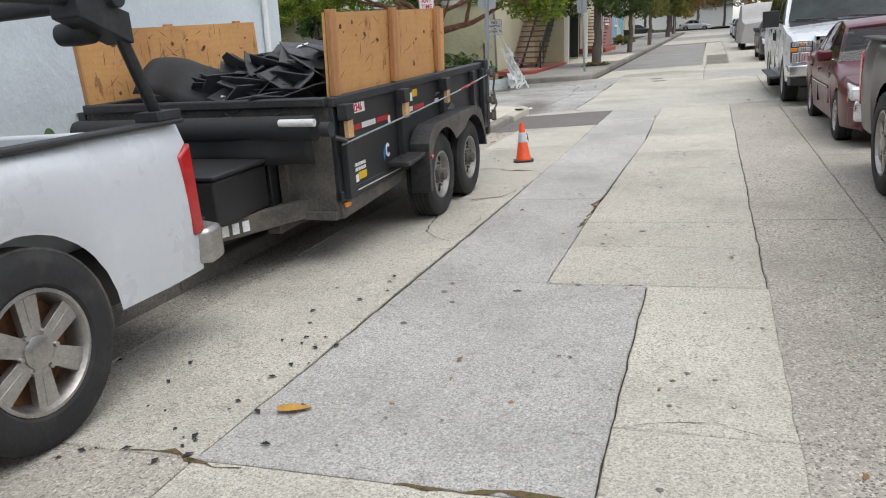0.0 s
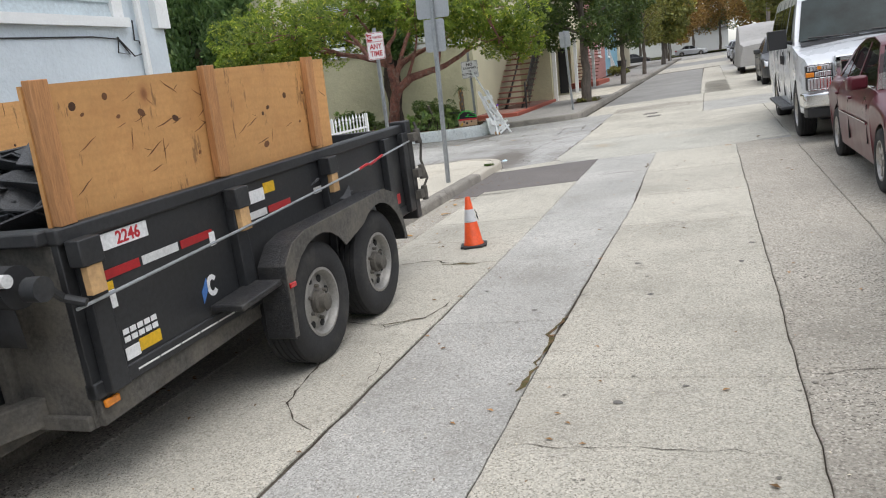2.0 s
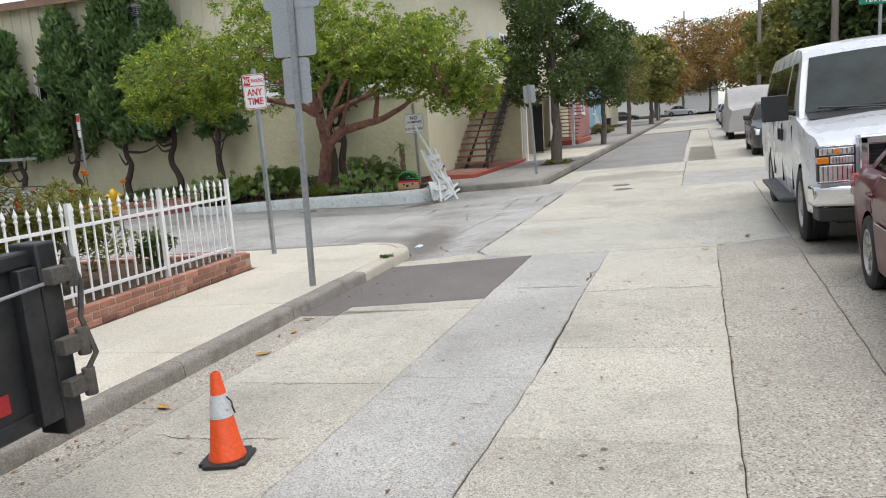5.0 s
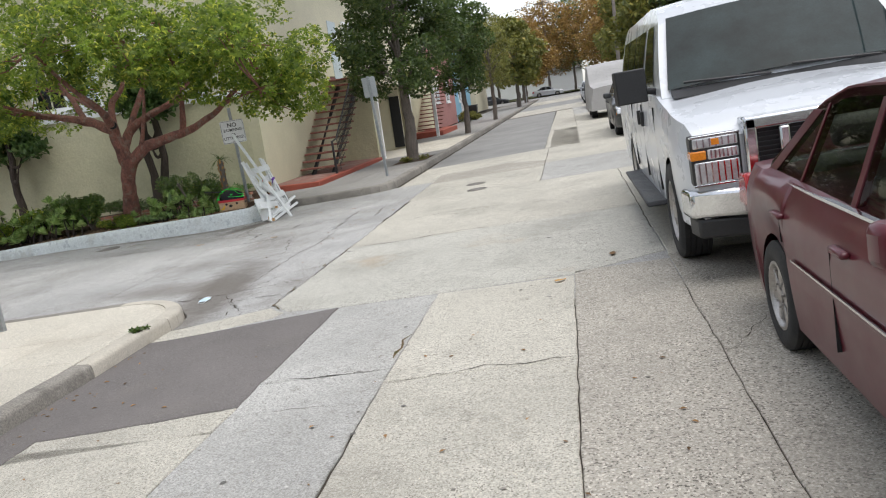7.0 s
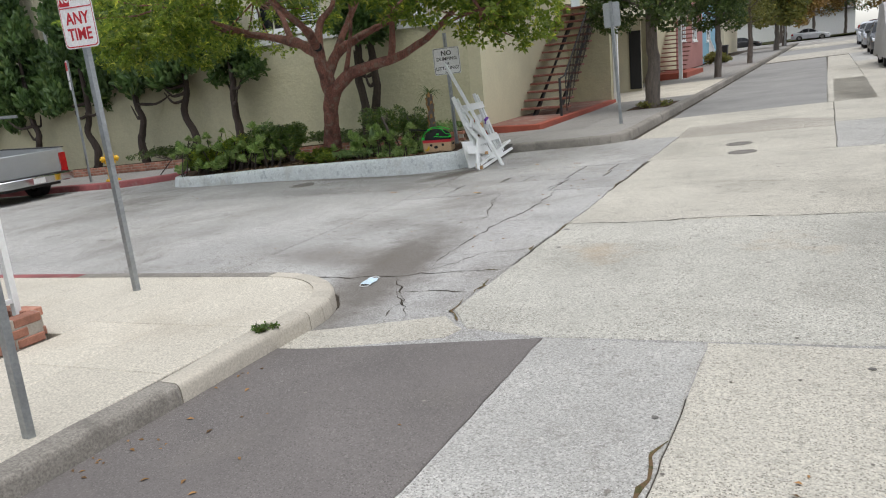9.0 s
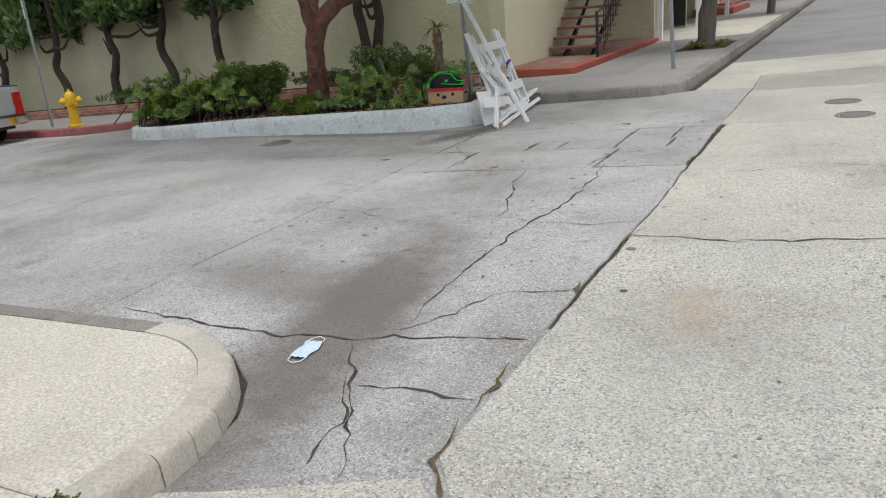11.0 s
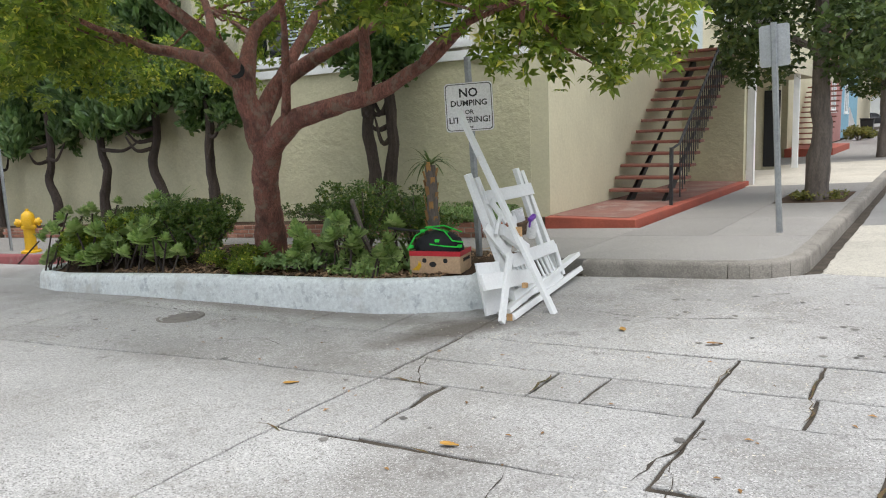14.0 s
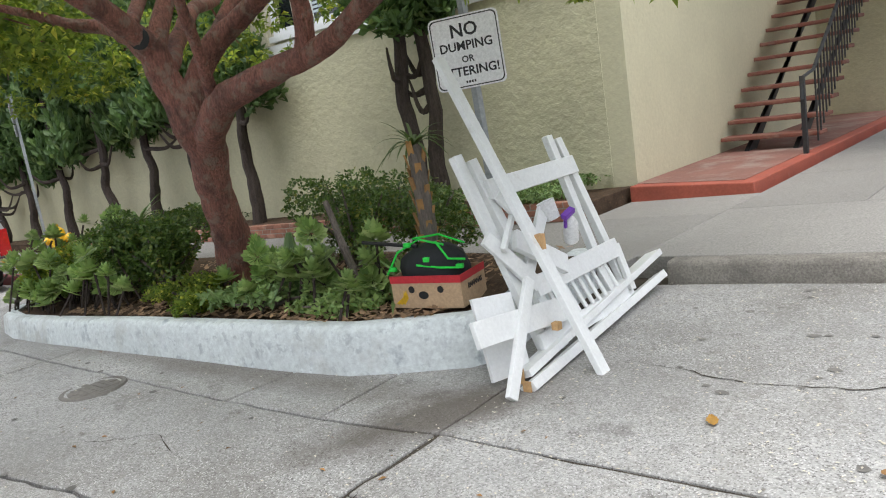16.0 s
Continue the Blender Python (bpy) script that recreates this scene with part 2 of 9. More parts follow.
maroon_car = material("dull_maroon_paint", (0.095, 0.012, 0.020), rough=0.34, var=0.1, scale=2, fine=20, fvar=0.04, bump=0.0, coat=0.35, spec=0.35,
                      stains=[((0.13, 0.07, 0.075), 0.7, 0.48, 0.75, 0.22)])
dark_car = material("charcoal_vehicle_paint", (0.045, 0.047, 0.050), rough=0.45, var=0.15, scale=2, fine=20, bump=0.0, coat=0.3,
                    stains=[((0.11, 0.105, 0.10), 2.0, 0.5, 0.75, 0.4)])
silver_car = material("silver_vehicle_paint", (0.44, 0.46, 0.47), rough=0.35, metal=0.3, var=0.05, bump=0.0, coat=0.4)
rubber = material("tyre_rubber", (0.022, 0.022, 0.023), rough=0.85, var=0.3, scale=5, fine=50, bump=0.2, stains=[((0.085, 0.078, 0.068), 4.0, 0.5, 0.75, 0.5)])
black_plastic = material("black_plastic", (0.020, 0.020, 0.021), rough=0.5, var=0.2, bump=0.1)
chrome = material("chrome", (0.72, 0.73, 0.74), rough=0.12, metal=1.0, var=0.05, bump=0.0, rvar=0.05)
alloy = material("dull_alloy", (0.46, 0.44, 0.42), rough=0.38, metal=0.9, var=0.15, scale=8, fine=60, bump=0.05, stains=[((0.12, 0.10, 0.085), 7.0, 0.55, 0.75, 0.5)])
steel_grey = material("grey_painted_wheel_steel", (0.31, 0.30, 0.28), rough=0.5, metal=0.4, var=0.15, scale=6, bump=0.1, stains=[((0.12, 0.10, 0.08), 6.0, 0.5, 0.75, 0.5)])
galv = material("galvanised_steel", (0.36, 0.38, 0.39), rough=0.5, metal=0.7, var=0.15, scale=6, fine=40, bump=0.05)
black_steel = material("dusty_black_painted_steel", (0.022, 0.023, 0.025), rough=0.50, var=0.25, scale=2.0, fine=40, fvar=0.25, bump=0.1,
                       stains=[((0.085, 0.08, 0.072), 2.5, 0.52, 0.78, 0.45)])
dusty_steel = material("mud_dusted_black_steel", (0.085, 0.079, 0.070), rough=0.85, var=0.35, scale=4.0, fine=50, fvar=0.35, bump=0.3,
                       stains=[((0.17, 0.15, 0.12), 6.0, 0.45, 0.70, 0.6)])
tread_plate = material("black_tread_plate", (0.030, 0.030, 0.032), rough=0.45, metal=0.3, var=0.25, scale=3, fine=45, fvar=0.35, bump=0.9, bscale=55, bdist=0.01,
                       stains=[((0.13, 0.12, 0.10), 5.0, 0.5, 0.72, 0.4)])
rust_edge = material("rusty_steel", (0.20, 0.09, 0.04), rough=0.9, var=0.3, scale=12, bump=0.3)
shingle = material("asphalt_shingle", (0.085, 0.088, 0.094), rough=0.95, var=0.2, scale=3, fine=150, fvar=0.5, bump=0.5, bscale=160, rnd=0.45, island=0.45)
tar_sheet = material("black_roofing_felt", (0.018, 0.018, 0.019), rough=0.75, var=0.2, scale=3, bump=0.2)
timber = material("orange_stained_fir_stud", (0.45, 0.215, 0.085), rough=0.65, var=0.22, scale=2.0, fine=28, fvar=0.22, bump=0.15, stretch=(6, 6, 0.5))
timber_raw = material("raw_timber_end", (0.55, 0.34, 0.16), rough=0.8, var=0.2, scale=4.0, fine=40, bump=0.15)
amber = material("amber_lens", (0.75, 0.24, 0.02), rough=0.2, var=0.1, bump=0.0, coat=0.5)
red_lens = material("red_lens", (0.42, 0.010, 0.012), rough=0.15, var=0.25, scale=9, bump=0.0, coat=0.6)
lens_clear = material("clear_headlamp_lens", (0.62, 0.63, 0.64), rough=0.12, metal=0.5, var=0.2, scale=20, bump=0.3, bscale=40, coat=0.8)
red_tape = material("red_reflective_tape", (0.40, 0.018, 0.022), rough=0.35, var=0.15, bump=0.0)
white_tape = material("silver_white_reflective_tape", (0.66, 0.66, 0.65), rough=0.35, var=0.10, bump=0.0)
sign_white = material("white_sign_face", (0.80, 0.80, 0.80), rough=0.4, var=0.04, bump=0.0)
sign_back = material("bare_aluminium_sign_back", (0.44, 0.46, 0.475), rough=0.5, metal=0.6, var=0.08, bump=0.0)
ink = material("black_ink", (0.018, 0.018, 0.018), rough=0.5, var=0.1, bump=0.0)
ink_red = material("red_ink", (0.50, 0.02, 0.03), rough=0.5, var=0.1, bump=0.0)
sign_green = material("green_street_sign", (0.010, 0.22, 0.12), rough=0.4, var=0.05, bump=0.0)
hydrant_yellow = material("yellow_hydrant_paint", (0.70, 0.42, 0.015), rough=0.5, var=0.12, scale=8, bump=0.1)
cone_orange = material("orange_cone_plastic", (0.72, 0.085, 0.015), rough=0.5, var=0.12, scale=6, fine=40, bump=0.05, stains=[((0.30, 0.10, 0.05), 8.0, 0.6, 0.75, 0.5)])
cone_white = material("silver_white_cone_collar", (0.62, 0.63, 0.65), rough=0.3, var=0.1, bump=0.0, stains=[((0.15, 0.15, 0.15), 14.0, 0.62, 0.68, 0.7)])
dark_glass = glass_mat("tinted_car_glass", (0.16, 0.20, 0.19))
shield_glass = glass_mat("windscreen_glass", (0.42, 0.50, 0.48))
house_glass = glass_mat("window_glass", (0.10, 0.11, 0.12))
interior = material("dark_grey_upholstery", (0.10, 0.10, 0.10), rough=0.9, var=0.15)
interior_tan = material("grey_beige_upholstery", (0.25, 0.23, 0.20), rough=0.9, var=0.15)
# near-black colour that stands in for shade inside holes, gaps and the doorway
opening_shade = material("near_black_opening_shade", (0.02, 0.02, 0.02), rough=0.9, var=0.1, bump=0.0)
roof_shingle = material("grey_roof_shingle", (0.13, 0.125, 0.12), rough=0.95, var=0.2, scale=1, fine=20, fvar=0.3, bump=0.4, world_coord=True)


def plywood_mat():
    """Fir plywood, orange brown, with wavy rotary-cut grain and dark knots."""
    m = material("orange_fir_plywood", (0.60, 0.315, 0.115), rough=0.62, var=0.16, scale=1.3, fine=50, fvar=0.08, bump=0.06,
                 stains=[((0.40, 0.17, 0.055), 2.2, 0.52, 0.74, 0.6)])
    nt = m.node_tree
    bs = nt.nodes["Principled BSDF"]
    src = bs.inputs["Base Color"].links[0].from_socket
    tc = nt.nodes.new("ShaderNodeTexCoord")
    wv = nt.nodes.new("ShaderNodeTexWave")
    wv.bands_direction = "X"
    wv.inputs["Scale"].default_value, wv.inputs["Distortion"].default_value = 2.2, 9.0
    wv.inputs["Detail"].default_value, wv.inputs["Detail Scale"].default_value = 3.0, 0.8
    mp = nt.nodes.new("ShaderNodeMapping")
    mp.inputs["Scale"].default_value = (1.0, 0.55, 2.6)
    nt.links.new(tc.outputs["Object"], mp.inputs["Vector"])
    mp2 = nt.nodes.new("ShaderNodeMapping")
    mp2.inputs["Rotation"].default_value = (0, radians(90), 0)
    nt.links.new(mp.outputs["Vector"], mp2.inputs["Vector"])
    nt.links.new(mp2.outputs["Vector"], wv.inputs["Vector"])
    c = mix_rgb(nt, src, (0.38, 0.16, 0.05), ramp(nt, wv.outputs["Fac"], [(0.6, 0.0), (1.0, 0.10)]))
    vo = nt.nodes.new("ShaderNodeTexVoronoi")
    vo.inputs["Scale"].default_value = 3.1
    mp3 = nt.nodes.new("ShaderNodeMapping")
    mp3.inputs["Scale"].default_value = (0.02, 1.0, 0.75)
    nt.links.new(tc.outputs["Object"], mp3.inputs["Vector"])
    nt.links.new(mp3.outputs["Vector"], vo.inputs["Vector"])
    c = mix_rgb(nt, c, (0.085, 0.03, 0.012), ramp(nt, vo.outputs["Distance"], [(0.045, 0.9), (0.085, 0.0)]))
    gouge = noise_tex(nt, tc.outputs["Object"], 5.0, 5, 0.7, (1.0, 2.2, 0.55))
    c = mix_rgb(nt, c, (0.10, 0.045, 0.02), ramp(nt, gouge, [(0.60, 0.0), (0.64, 0.6)]))
    c = mix_rgb(nt, c, (0.33, 0.125, 0.04), ramp(nt, vo.outputs["Distance"], [(0.06, 0.6), (0.16, 0.0)]))
    nt.links.new(c, bs.inputs["Base Color"])
    return m


plywood = plywood_mat()


# ---- mesh helpers ----
def mesh_from(bm, name, mat, smooth=False):
    bmesh.ops.recalc_face_normals(bm, faces=bm.faces)
    me = bpy.data.meshes.new(name)
    bm.to_mesh(me)
    bm.free()
    me.materials.append(mat)
    if smooth:
        me.shade_smooth()
        me.set_sharp_from_angle(angle=radians(38))
    return me


def part(name, bm, mat, parent=None, label="", smooth=True, bevel=0.0, segs=2):
    """Links a bmesh as one mesh object, under a thing or under a part."""
    ob = new(name, mesh_from(bm, name, mat, smooth))
    if bevel:
        bv = ob.modifiers.new("bevel", "BEVEL")
        bv.width, bv.segments, bv.limit_method, bv.angle_limit = bevel, segs, "ANGLE", radians(35)
        bv.use_clamp_overlap = True
    if parent is not None:
        ob.parent = parent
    if label:
        tagged(ob, label)
    return ob


def empty(name, m, label, category, group="", kind=""):
    ob = new(name)
    ob.matrix_world = m
    return tagged(ob, label, category, group, kind)


def box(bm, x0, x1, y0, y1, z0, z1, m=None):
    vs = [bm.verts.new((x, y, z)) for x in (x0, x1) for y in (y0, y1) for z in (z0, z1)]
    for f in ((0, 1, 3, 2), (4, 6, 7, 5), (0, 4, 5, 1), (2, 3, 7, 6), (0, 2, 6, 4), (1, 5, 7, 3)):
        bm.faces.new([vs[i] for i in f])
    if m is not None:
        bmesh.ops.transform(bm, matrix=m, verts=vs)
    return vs


def prism(bm, pts, lo, hi, axis="x", m=None):
    """A flat outline pulled along an axis; the outline's two numbers are the other two axes in order."""
    def at(p, h):
        return {"x": (h, p[0], p[1]), "y": (p[0], h, p[1]), "z": (p[0], p[1], h)}[axis]
    a, b = [bm.verts.new(at(p, lo)) for p in pts], [bm.verts.new(at(p, hi)) for p in pts]
    bm.faces.new(a), bm.faces.new(b[::-1])
    n = len(pts)
    for i in range(n):
        bm.faces.new((a[i], b[i], b[(i + 1) % n], a[(i + 1) % n]))
    if m is not None:
        bmesh.ops.transform(bm, matrix=m, verts=a + b)
    return a + b


def tube(bm, path, radii, seg=8, cap=True):
    """A round bar along a path, with a radius at each point."""
    path = [Vector(p) for p in path]
    if isinstance(radii, (int, float)):
        radii = [radii] * len(path)
    rings, side = [], None
    for i, p in enumerate(path):
        d = (path[min(i + 1, len(path) - 1)] - path[max(i - 1, 0)]).normalized()
        side = (side - d * side.dot(d)) if side is not None else d.orthogonal()
        if side.length < 1e-5:
            side = d.orthogonal()
        side.normalize()
        up = d.cross(side)
        rings.append([bm.verts.new(p + (side * math.cos(a) + up * math.sin(a)) * radii[i]) for a in (2 * math.pi * k / seg for k in range(seg))])
    for r, s in zip(rings, rings[1:]):
        for k in range(seg):
            bm.faces.new((r[k], r[(k + 1) % seg], s[(k + 1) % seg], s[k]))
    if cap:
        bm.faces.new(rings[0][::-1]), bm.faces.new(rings[-1])
    return rings


def lathe(bm, profile, seg=24, m=None, close=False):
    """A profile of (radius, height) turned round z."""
    rings = []
    for r, z in profile:
        if r < 1e-5:
            rings.append([bm.verts.new((0, 0, z))])
        else:
            rings.append([bm.verts.new((r * math.cos(2 * math.pi * k / seg), r * math.sin(2 * math.pi * k / seg), z)) for k in range(seg)])
    pairs = list(zip(rings, rings[1:])) + ([(rings[-1], rings[0])] if close else [])
    for a, b in pairs:
        for k in range(seg):
            q = [a[k % len(a)], a[(k + 1) % len(a)], b[(k + 1) % len(b)], b[k % len(b)]]
            q = list(dict.fromkeys(q))
            if len(q) > 2:
                bm.faces.new(q)
    vs = [v for r in rings for v in r]
    if m is not None:
        bmesh.ops.transform(bm, matrix=m, verts=vs)
    return vs


def quick(name, mat, parent, fn, *args, label="", bevel=0.0, smooth=True, **kw):
    bm = bmesh.new()
    fn(bm, *args, **kw)
    return part(name, bm, mat, parent, label, smooth, bevel)


def words(name, text, size, mat, parent, m, label="", squeeze=1.0, depth=0.0012):
    """Lettering as a mesh, standing on its own plane."""
    cu = bpy.data.curves.new(name, "FONT")
    cu.body, cu.size, cu.align_x, cu.align_y, cu.extrude = text, size, "CENTER", "CENTER", depth
    cu.resolution_u = 2
    cu.offset = size * 0.020
    ob = new(name, cu)
    me = bpy.data.meshes.new_from_object(ob.evaluated_get(bpy.context.evaluated_depsgraph_get()))
    bpy.data.objects.remove(ob)
    bpy.data.curves.remove(cu)
    me.materials.clear()
    me.materials.append(mat)
    ob = new(name, me)
    ob.parent = parent
    ob.matrix_basis = m @ Matrix.Diagonal((squeeze, 1, 1, 1))
    if label:
        tagged(ob, label)
    return ob


# ---- ground, road, pavements ----
def ground_sheet():
    bm = bmesh.new()
    xs = [-400, -120, -60, -32, -20, -10, -4, 0, 4, 9, 30, 80, 400]
    ys = [-200, -60, -25, -10, 0, 10, 20, 35, 60, 110, 160, 400]
    grid = [[bm.verts.new((x, y, SX * max(-32.0, min(9.0, x)) + SY * max(-25.0, min(110.0, y)) - 0.014)) for x in xs] for y in ys]
    for a, b in zip(grid, grid[1:]):
        for i in range(len(xs) - 1):
            bm.faces.new((a[i], a[i + 1], b[i + 1], b[i]))
    tagged(part("ground", bm, dirt, smooth=False), "dark packed dirt under the street", "ground", kind="structure")


ground_sheet()

def wob(x, y, amp):
    v = 0.35 * noise.noise_vector(Vector((x * 0.9, y * 0.9, 3.0))) + 0.45 * noise.noise_vector(Vector((x * 5.0, y * 5.0, 7.0)))
    v += 0.25 * noise.noise_vector(Vector((x * 14.0, y * 14.0, 9.0)))
    return x + v.x * amp, y + v.y * amp


def slab_bm(bm, corners, gap=0.010, amp=0.02, thick=0.06, lift=0.0, step=0.09):
    """One cast slab: wavering cracked edges, drawn in by half the joint, with a worn top edge."""
    pts = []
    n = len(corners)
    for i, (x0, y0) in enumerate(corners):
        x1, y1 = corners[(i + 1) % n]
        k = max(1, min(90, int(math.hypot(x1 - x0, y1 - y0) / step)))
        for j in range(k):
            pts.append(wob(x0 + (x1 - x0) * j / k, y0 + (y1 - y0) * j / k, amp))
    area = sum(a[0] * b[1] - b[0] * a[1] for a, b in zip(pts, pts[1:] + pts[:1]))
    if area < 0:
        pts.reverse()
    m = len(pts)

    def inset(d):
        out = []
        for i, (x, y) in enumerate(pts):
            ax, ay = pts[i - 1]
            bx, by = pts[(i + 1) % m]
            tx, ty = bx - ax, by - ay
            ln = math.hypot(tx, ty) or 1
            out.append((x - ty / ln * d, y + tx / ln * d))
        return out
    rings = [[bm.verts.new((x, y, gz(x, y) + lift - h)) for x, y in inset(d)] for d, h in ((gap / 2, thick), (gap / 2, 0.006), (gap / 2 + 0.006, 0.0))]
    for a, b in zip(rings, rings[1:]):
        for i in range(m):
            bm.faces.new((a[i], a[(i + 1) % m], b[(i + 1) % m], b[i]))
    bm.faces.new(rings[-1])


def slab(parent, corners, mat, name="slab", **kw):
    bm = bmesh.new()
    slab_bm(bm, corners, **kw)
    return part(name, bm, mat, parent, smooth=False)


def rect(x0, x1, y0, y1):
    return [(x0, y0), (x1, y0), (x1, y1), (x0, y1)]


def column(parent, x0, x1, ys, mats, **kw):
    for i, (a, b) in enumerate(zip(ys, ys[1:])):
        slab(parent, rect(x0, x1, a, b), mats[i % len(mats)], **kw)


road = tagged(new("road"), "worn concrete street of patched slabs with open joints", "road", kind="structure")
# lane beside the left kerb, with its gutter
column(road, -2.65, -2.27, [-8, -4, -1, 2.2, 5.2, 8.0, 10.2, 12.45], [conc_dark], amp=0.015)


def strip(parent, left, right, ys, mats, **kw):
    """Slabs between two joints that may run a little askew; each joint is a table of (y, x)."""
    for i, (a, b) in enumerate(zip(ys, ys[1:])):
        slab(parent, [(lerp(left, a), a), (lerp(right, a), a), (lerp(right, b), b), (lerp(left, b), b)], mats[i % len(mats)], **kw)


def lerp(table, y):
    for (a, u), (b, v) in zip(table, table[1:]):
        if y <= b:
            return u + (v - u) * max(0.0, (y - a) / (b - a))
    return table[-1][1]


GUT, JL = [(-8, -2.27), (15, -2.27)], [(-8, -1.26), (2.67, -1.18), (4.93, -1.11), (7.0, -1.07), (10.75, -1.03), (15.1, -1.02)]
JA, JB = [(-8, -0.25), (5.5, -0.24), (8.1, -0.22), (9.5, -0.16), (11.3, -0.11), (13.0, -0.15), (15.1, -0.14)], [(-8, 1.03), (15.2, 1.01)]
strip(road, GUT, JL, [-8, -3, 2.67, 8.92, 10.69, 12.6], [conc_light, conc_dark, conc_light, conc_light], gap=0.006)
slab(road, [(-2.27, 12.45), (-1.025, 12.62), (-1.02, 12.95), (-1.9, 12.8), (-2.27, 12.75)], conc_light, amp=0.03)
slab(road, [(-2.65, 12.45), (-2.27, 12.45), (-2.27, 12.75), (-1.9, 12.8), (-1.02, 12.95), (-1.02, 15.04), (-2.42, 14.72), (-2.65, 14.7)], asphalt, "asphalt_patch", amp=0.02, gap=0.004, lift=0.003)
# grey strip, the long patch and the pale lanes
strip(road, JL, JB, [-8, -0.5, 2.67], [conc_grey, conc_light])
strip(road, JL, [(0, 0.36), (9, 0.36)], [2.67, 4.93], [conc_grey], gap=0.008)
column(road, 0.36, 1.03, [2.67, 3.2, 4.93], [conc_light], gap=0.008)
strip(road, JA, JB, [4.90, 6.46, 9.93], [conc_light], gap=0.008)
strip(road, JA, JB, [9.93, 11.43, 13.10, 15.06], [conc_light], gap=0.007)
strip(road, JL, JA, [4.93, 7.35, 10.82, 13.31, 15.04], [conc_grey], gap=0.006)
slab(road, rect(-2.66, 1.9, 14.4, 16.6), conc_cross, lift=-0.006, thick=0.008, amp=0)
# rough aggregate lane and the parking strip
strip(road, JB, [(-8, 1.785), (15.6, 1.785)], [-8, 0, 3.2, 6.55, 15.2], [conc_dark], gap=0.006)
column(road, 1.785, 4.05, [-8, -2, 2.4, 6.6, 9.4, 13.0, 15.35], [conc_dark], gap=0.006)
# crossing: wide pale pour
slab(road, [(-1.56, 15.16), (-1.0, 15.06), (1.01, 15.10), (1.79, 15.5), (1.79, 18.08), (-0.8, 18.0), (-1.78, 18.05), (-1.80, 15.5)], conc_warm, gap=0.012, amp=0.03)
slab(road, rect(-1.80, 1.79, 18.0, 21.9), conc_light, gap=0.008, amp=0.03)
slab(road, rect(1.79, 4.05, 15.35, 21.9), conc_light, amp=0.03)
slab(road, rect(-1.85, 0.5, 21.9, 24.35), conc_light, amp=0.03)
slab(road, rect(0.5, 4.05, 21.9, 24.9), conc_grey, amp=0.03)
slab(road, [(-1.85, 24.35), (0.5, 24.35), (0.5, 25.5), (-0.4, 26.2), (-1.9, 26.0)], conc_dark, amp=0.05)
slab(road, [(-2.62, 24.75), (-1.85, 24.6), (-1.9, 26.0), (-0.4, 26.2), (0.5, 25.5), (0.5, 28.6), (-2.62, 28.2)], conc_light, amp=0.04)
slab(road, rect(0.5, 4.05, 24.9, 36), conc_light)
slab(road, [(-2.62, 28.2), (0.42, 28.6), (0.30, 55), (-2.62, 55)], asphalt_old, "asphalt_patch", amp=0.05)
slab(road, rect(0.36, 1.3, 28.6, 55), conc_light)
column(road, 1.3, 4.05, [36, 46, 56], [conc_light, conc_grey])
column(road, -2.62, 4.05, [56, 66, 78, 92, 112], [conc_light, asphalt_old, conc_light, conc_grey])
slab(road, rect(-60, 60, 112, 124), asphalt_old)
# the side street
slab(road, [(-2.65, 14.7), (-2.42, 14.72), (-1.62, 15.0), (-1.58, 15.15), (-1.79, 15.38), (-2.25, 15.17), (-2.64, 15.02)], conc_light, amp=0.03)
slab(road, [(-4.55, 16.08), (-3.65, 16.10), (-3.2, 15.98), (-2.9, 15.76), (-2.72, 15.5), (-2.64, 15.2), (-2.58, 15.05), (-2.25, 15.20), (-1.80, 15.42), (-1.80, 19.97), (-2.60, 19.94), (-4.64, 19.86)], conc_cross, amp=0.03, gap=0.014)
slab(road, [(-8.6, 16.08), (-4.55, 16.08), (-4.64, 19.86), (-4.65, 20.77), (-5.95, 20.67), (-7.0, 20.45), (-8.6, 20.1)], conc_cross, amp=0.05, gap=0.024)
slab(road, [(-8.6, 20.1), (-7.0, 20.45), (-5.95, 20.67), (-4.65, 20.77), (-4.68, 21.81), (-5.5, 21.72), (-6.3, 21.66), (-8.6, 21.50)], conc_cross, amp=0.03, gap=0.024)
slab(road, [(-8.6, 21.50), (-6.24, 21.66), (-6.2, 22.25), (-8.6, 22.1)], conc_cross, amp=0.02, gap=0.022)
slab(road, [(-6.24, 21.66), (-5.45, 21.73), (-5.5, 22.4), (-6.2, 22.25)], conc_cross, amp=0.02, gap=0.020)
slab(road, [(-5.45, 21.73), (-4.68, 21.81), (-4.72, 22.6), (-5.0, 22.7), (-5.5, 22.4)], conc_cross, amp=0.02, gap=0.020)
slab(road, rect(-16, -8.6, 16.08, 20.3), conc_cross, amp=0.06)
slab(road, rect(-34, -16, 16.08, 20.5), conc_cross, amp=0.06)
slab(road, [(-4.64, 19.86), (-4.1, 19.90), (-4.16, 20.78), (-4.65, 20.77)], conc_cross, gap=0.022, amp=0.05)
slab(road, rect(-4.12, -2.62, 19.92, 20.78), conc_cross, gap=0.020, amp=0.03)
slab(road, rect(-2.62, -1.82, 19.97, 20.82), conc_cross, gap=0.024, amp=0.04)
for xa, xb in ((-4.65, -3.60), (-3.60, -3.28), (-3.28, -2.68), (-2.68, -2.17), (-2.17, -1.83)):
    slab(road, rect(xa, xb, 20.78, 21.25), conc_cross, gap=0.024, amp=0.04)
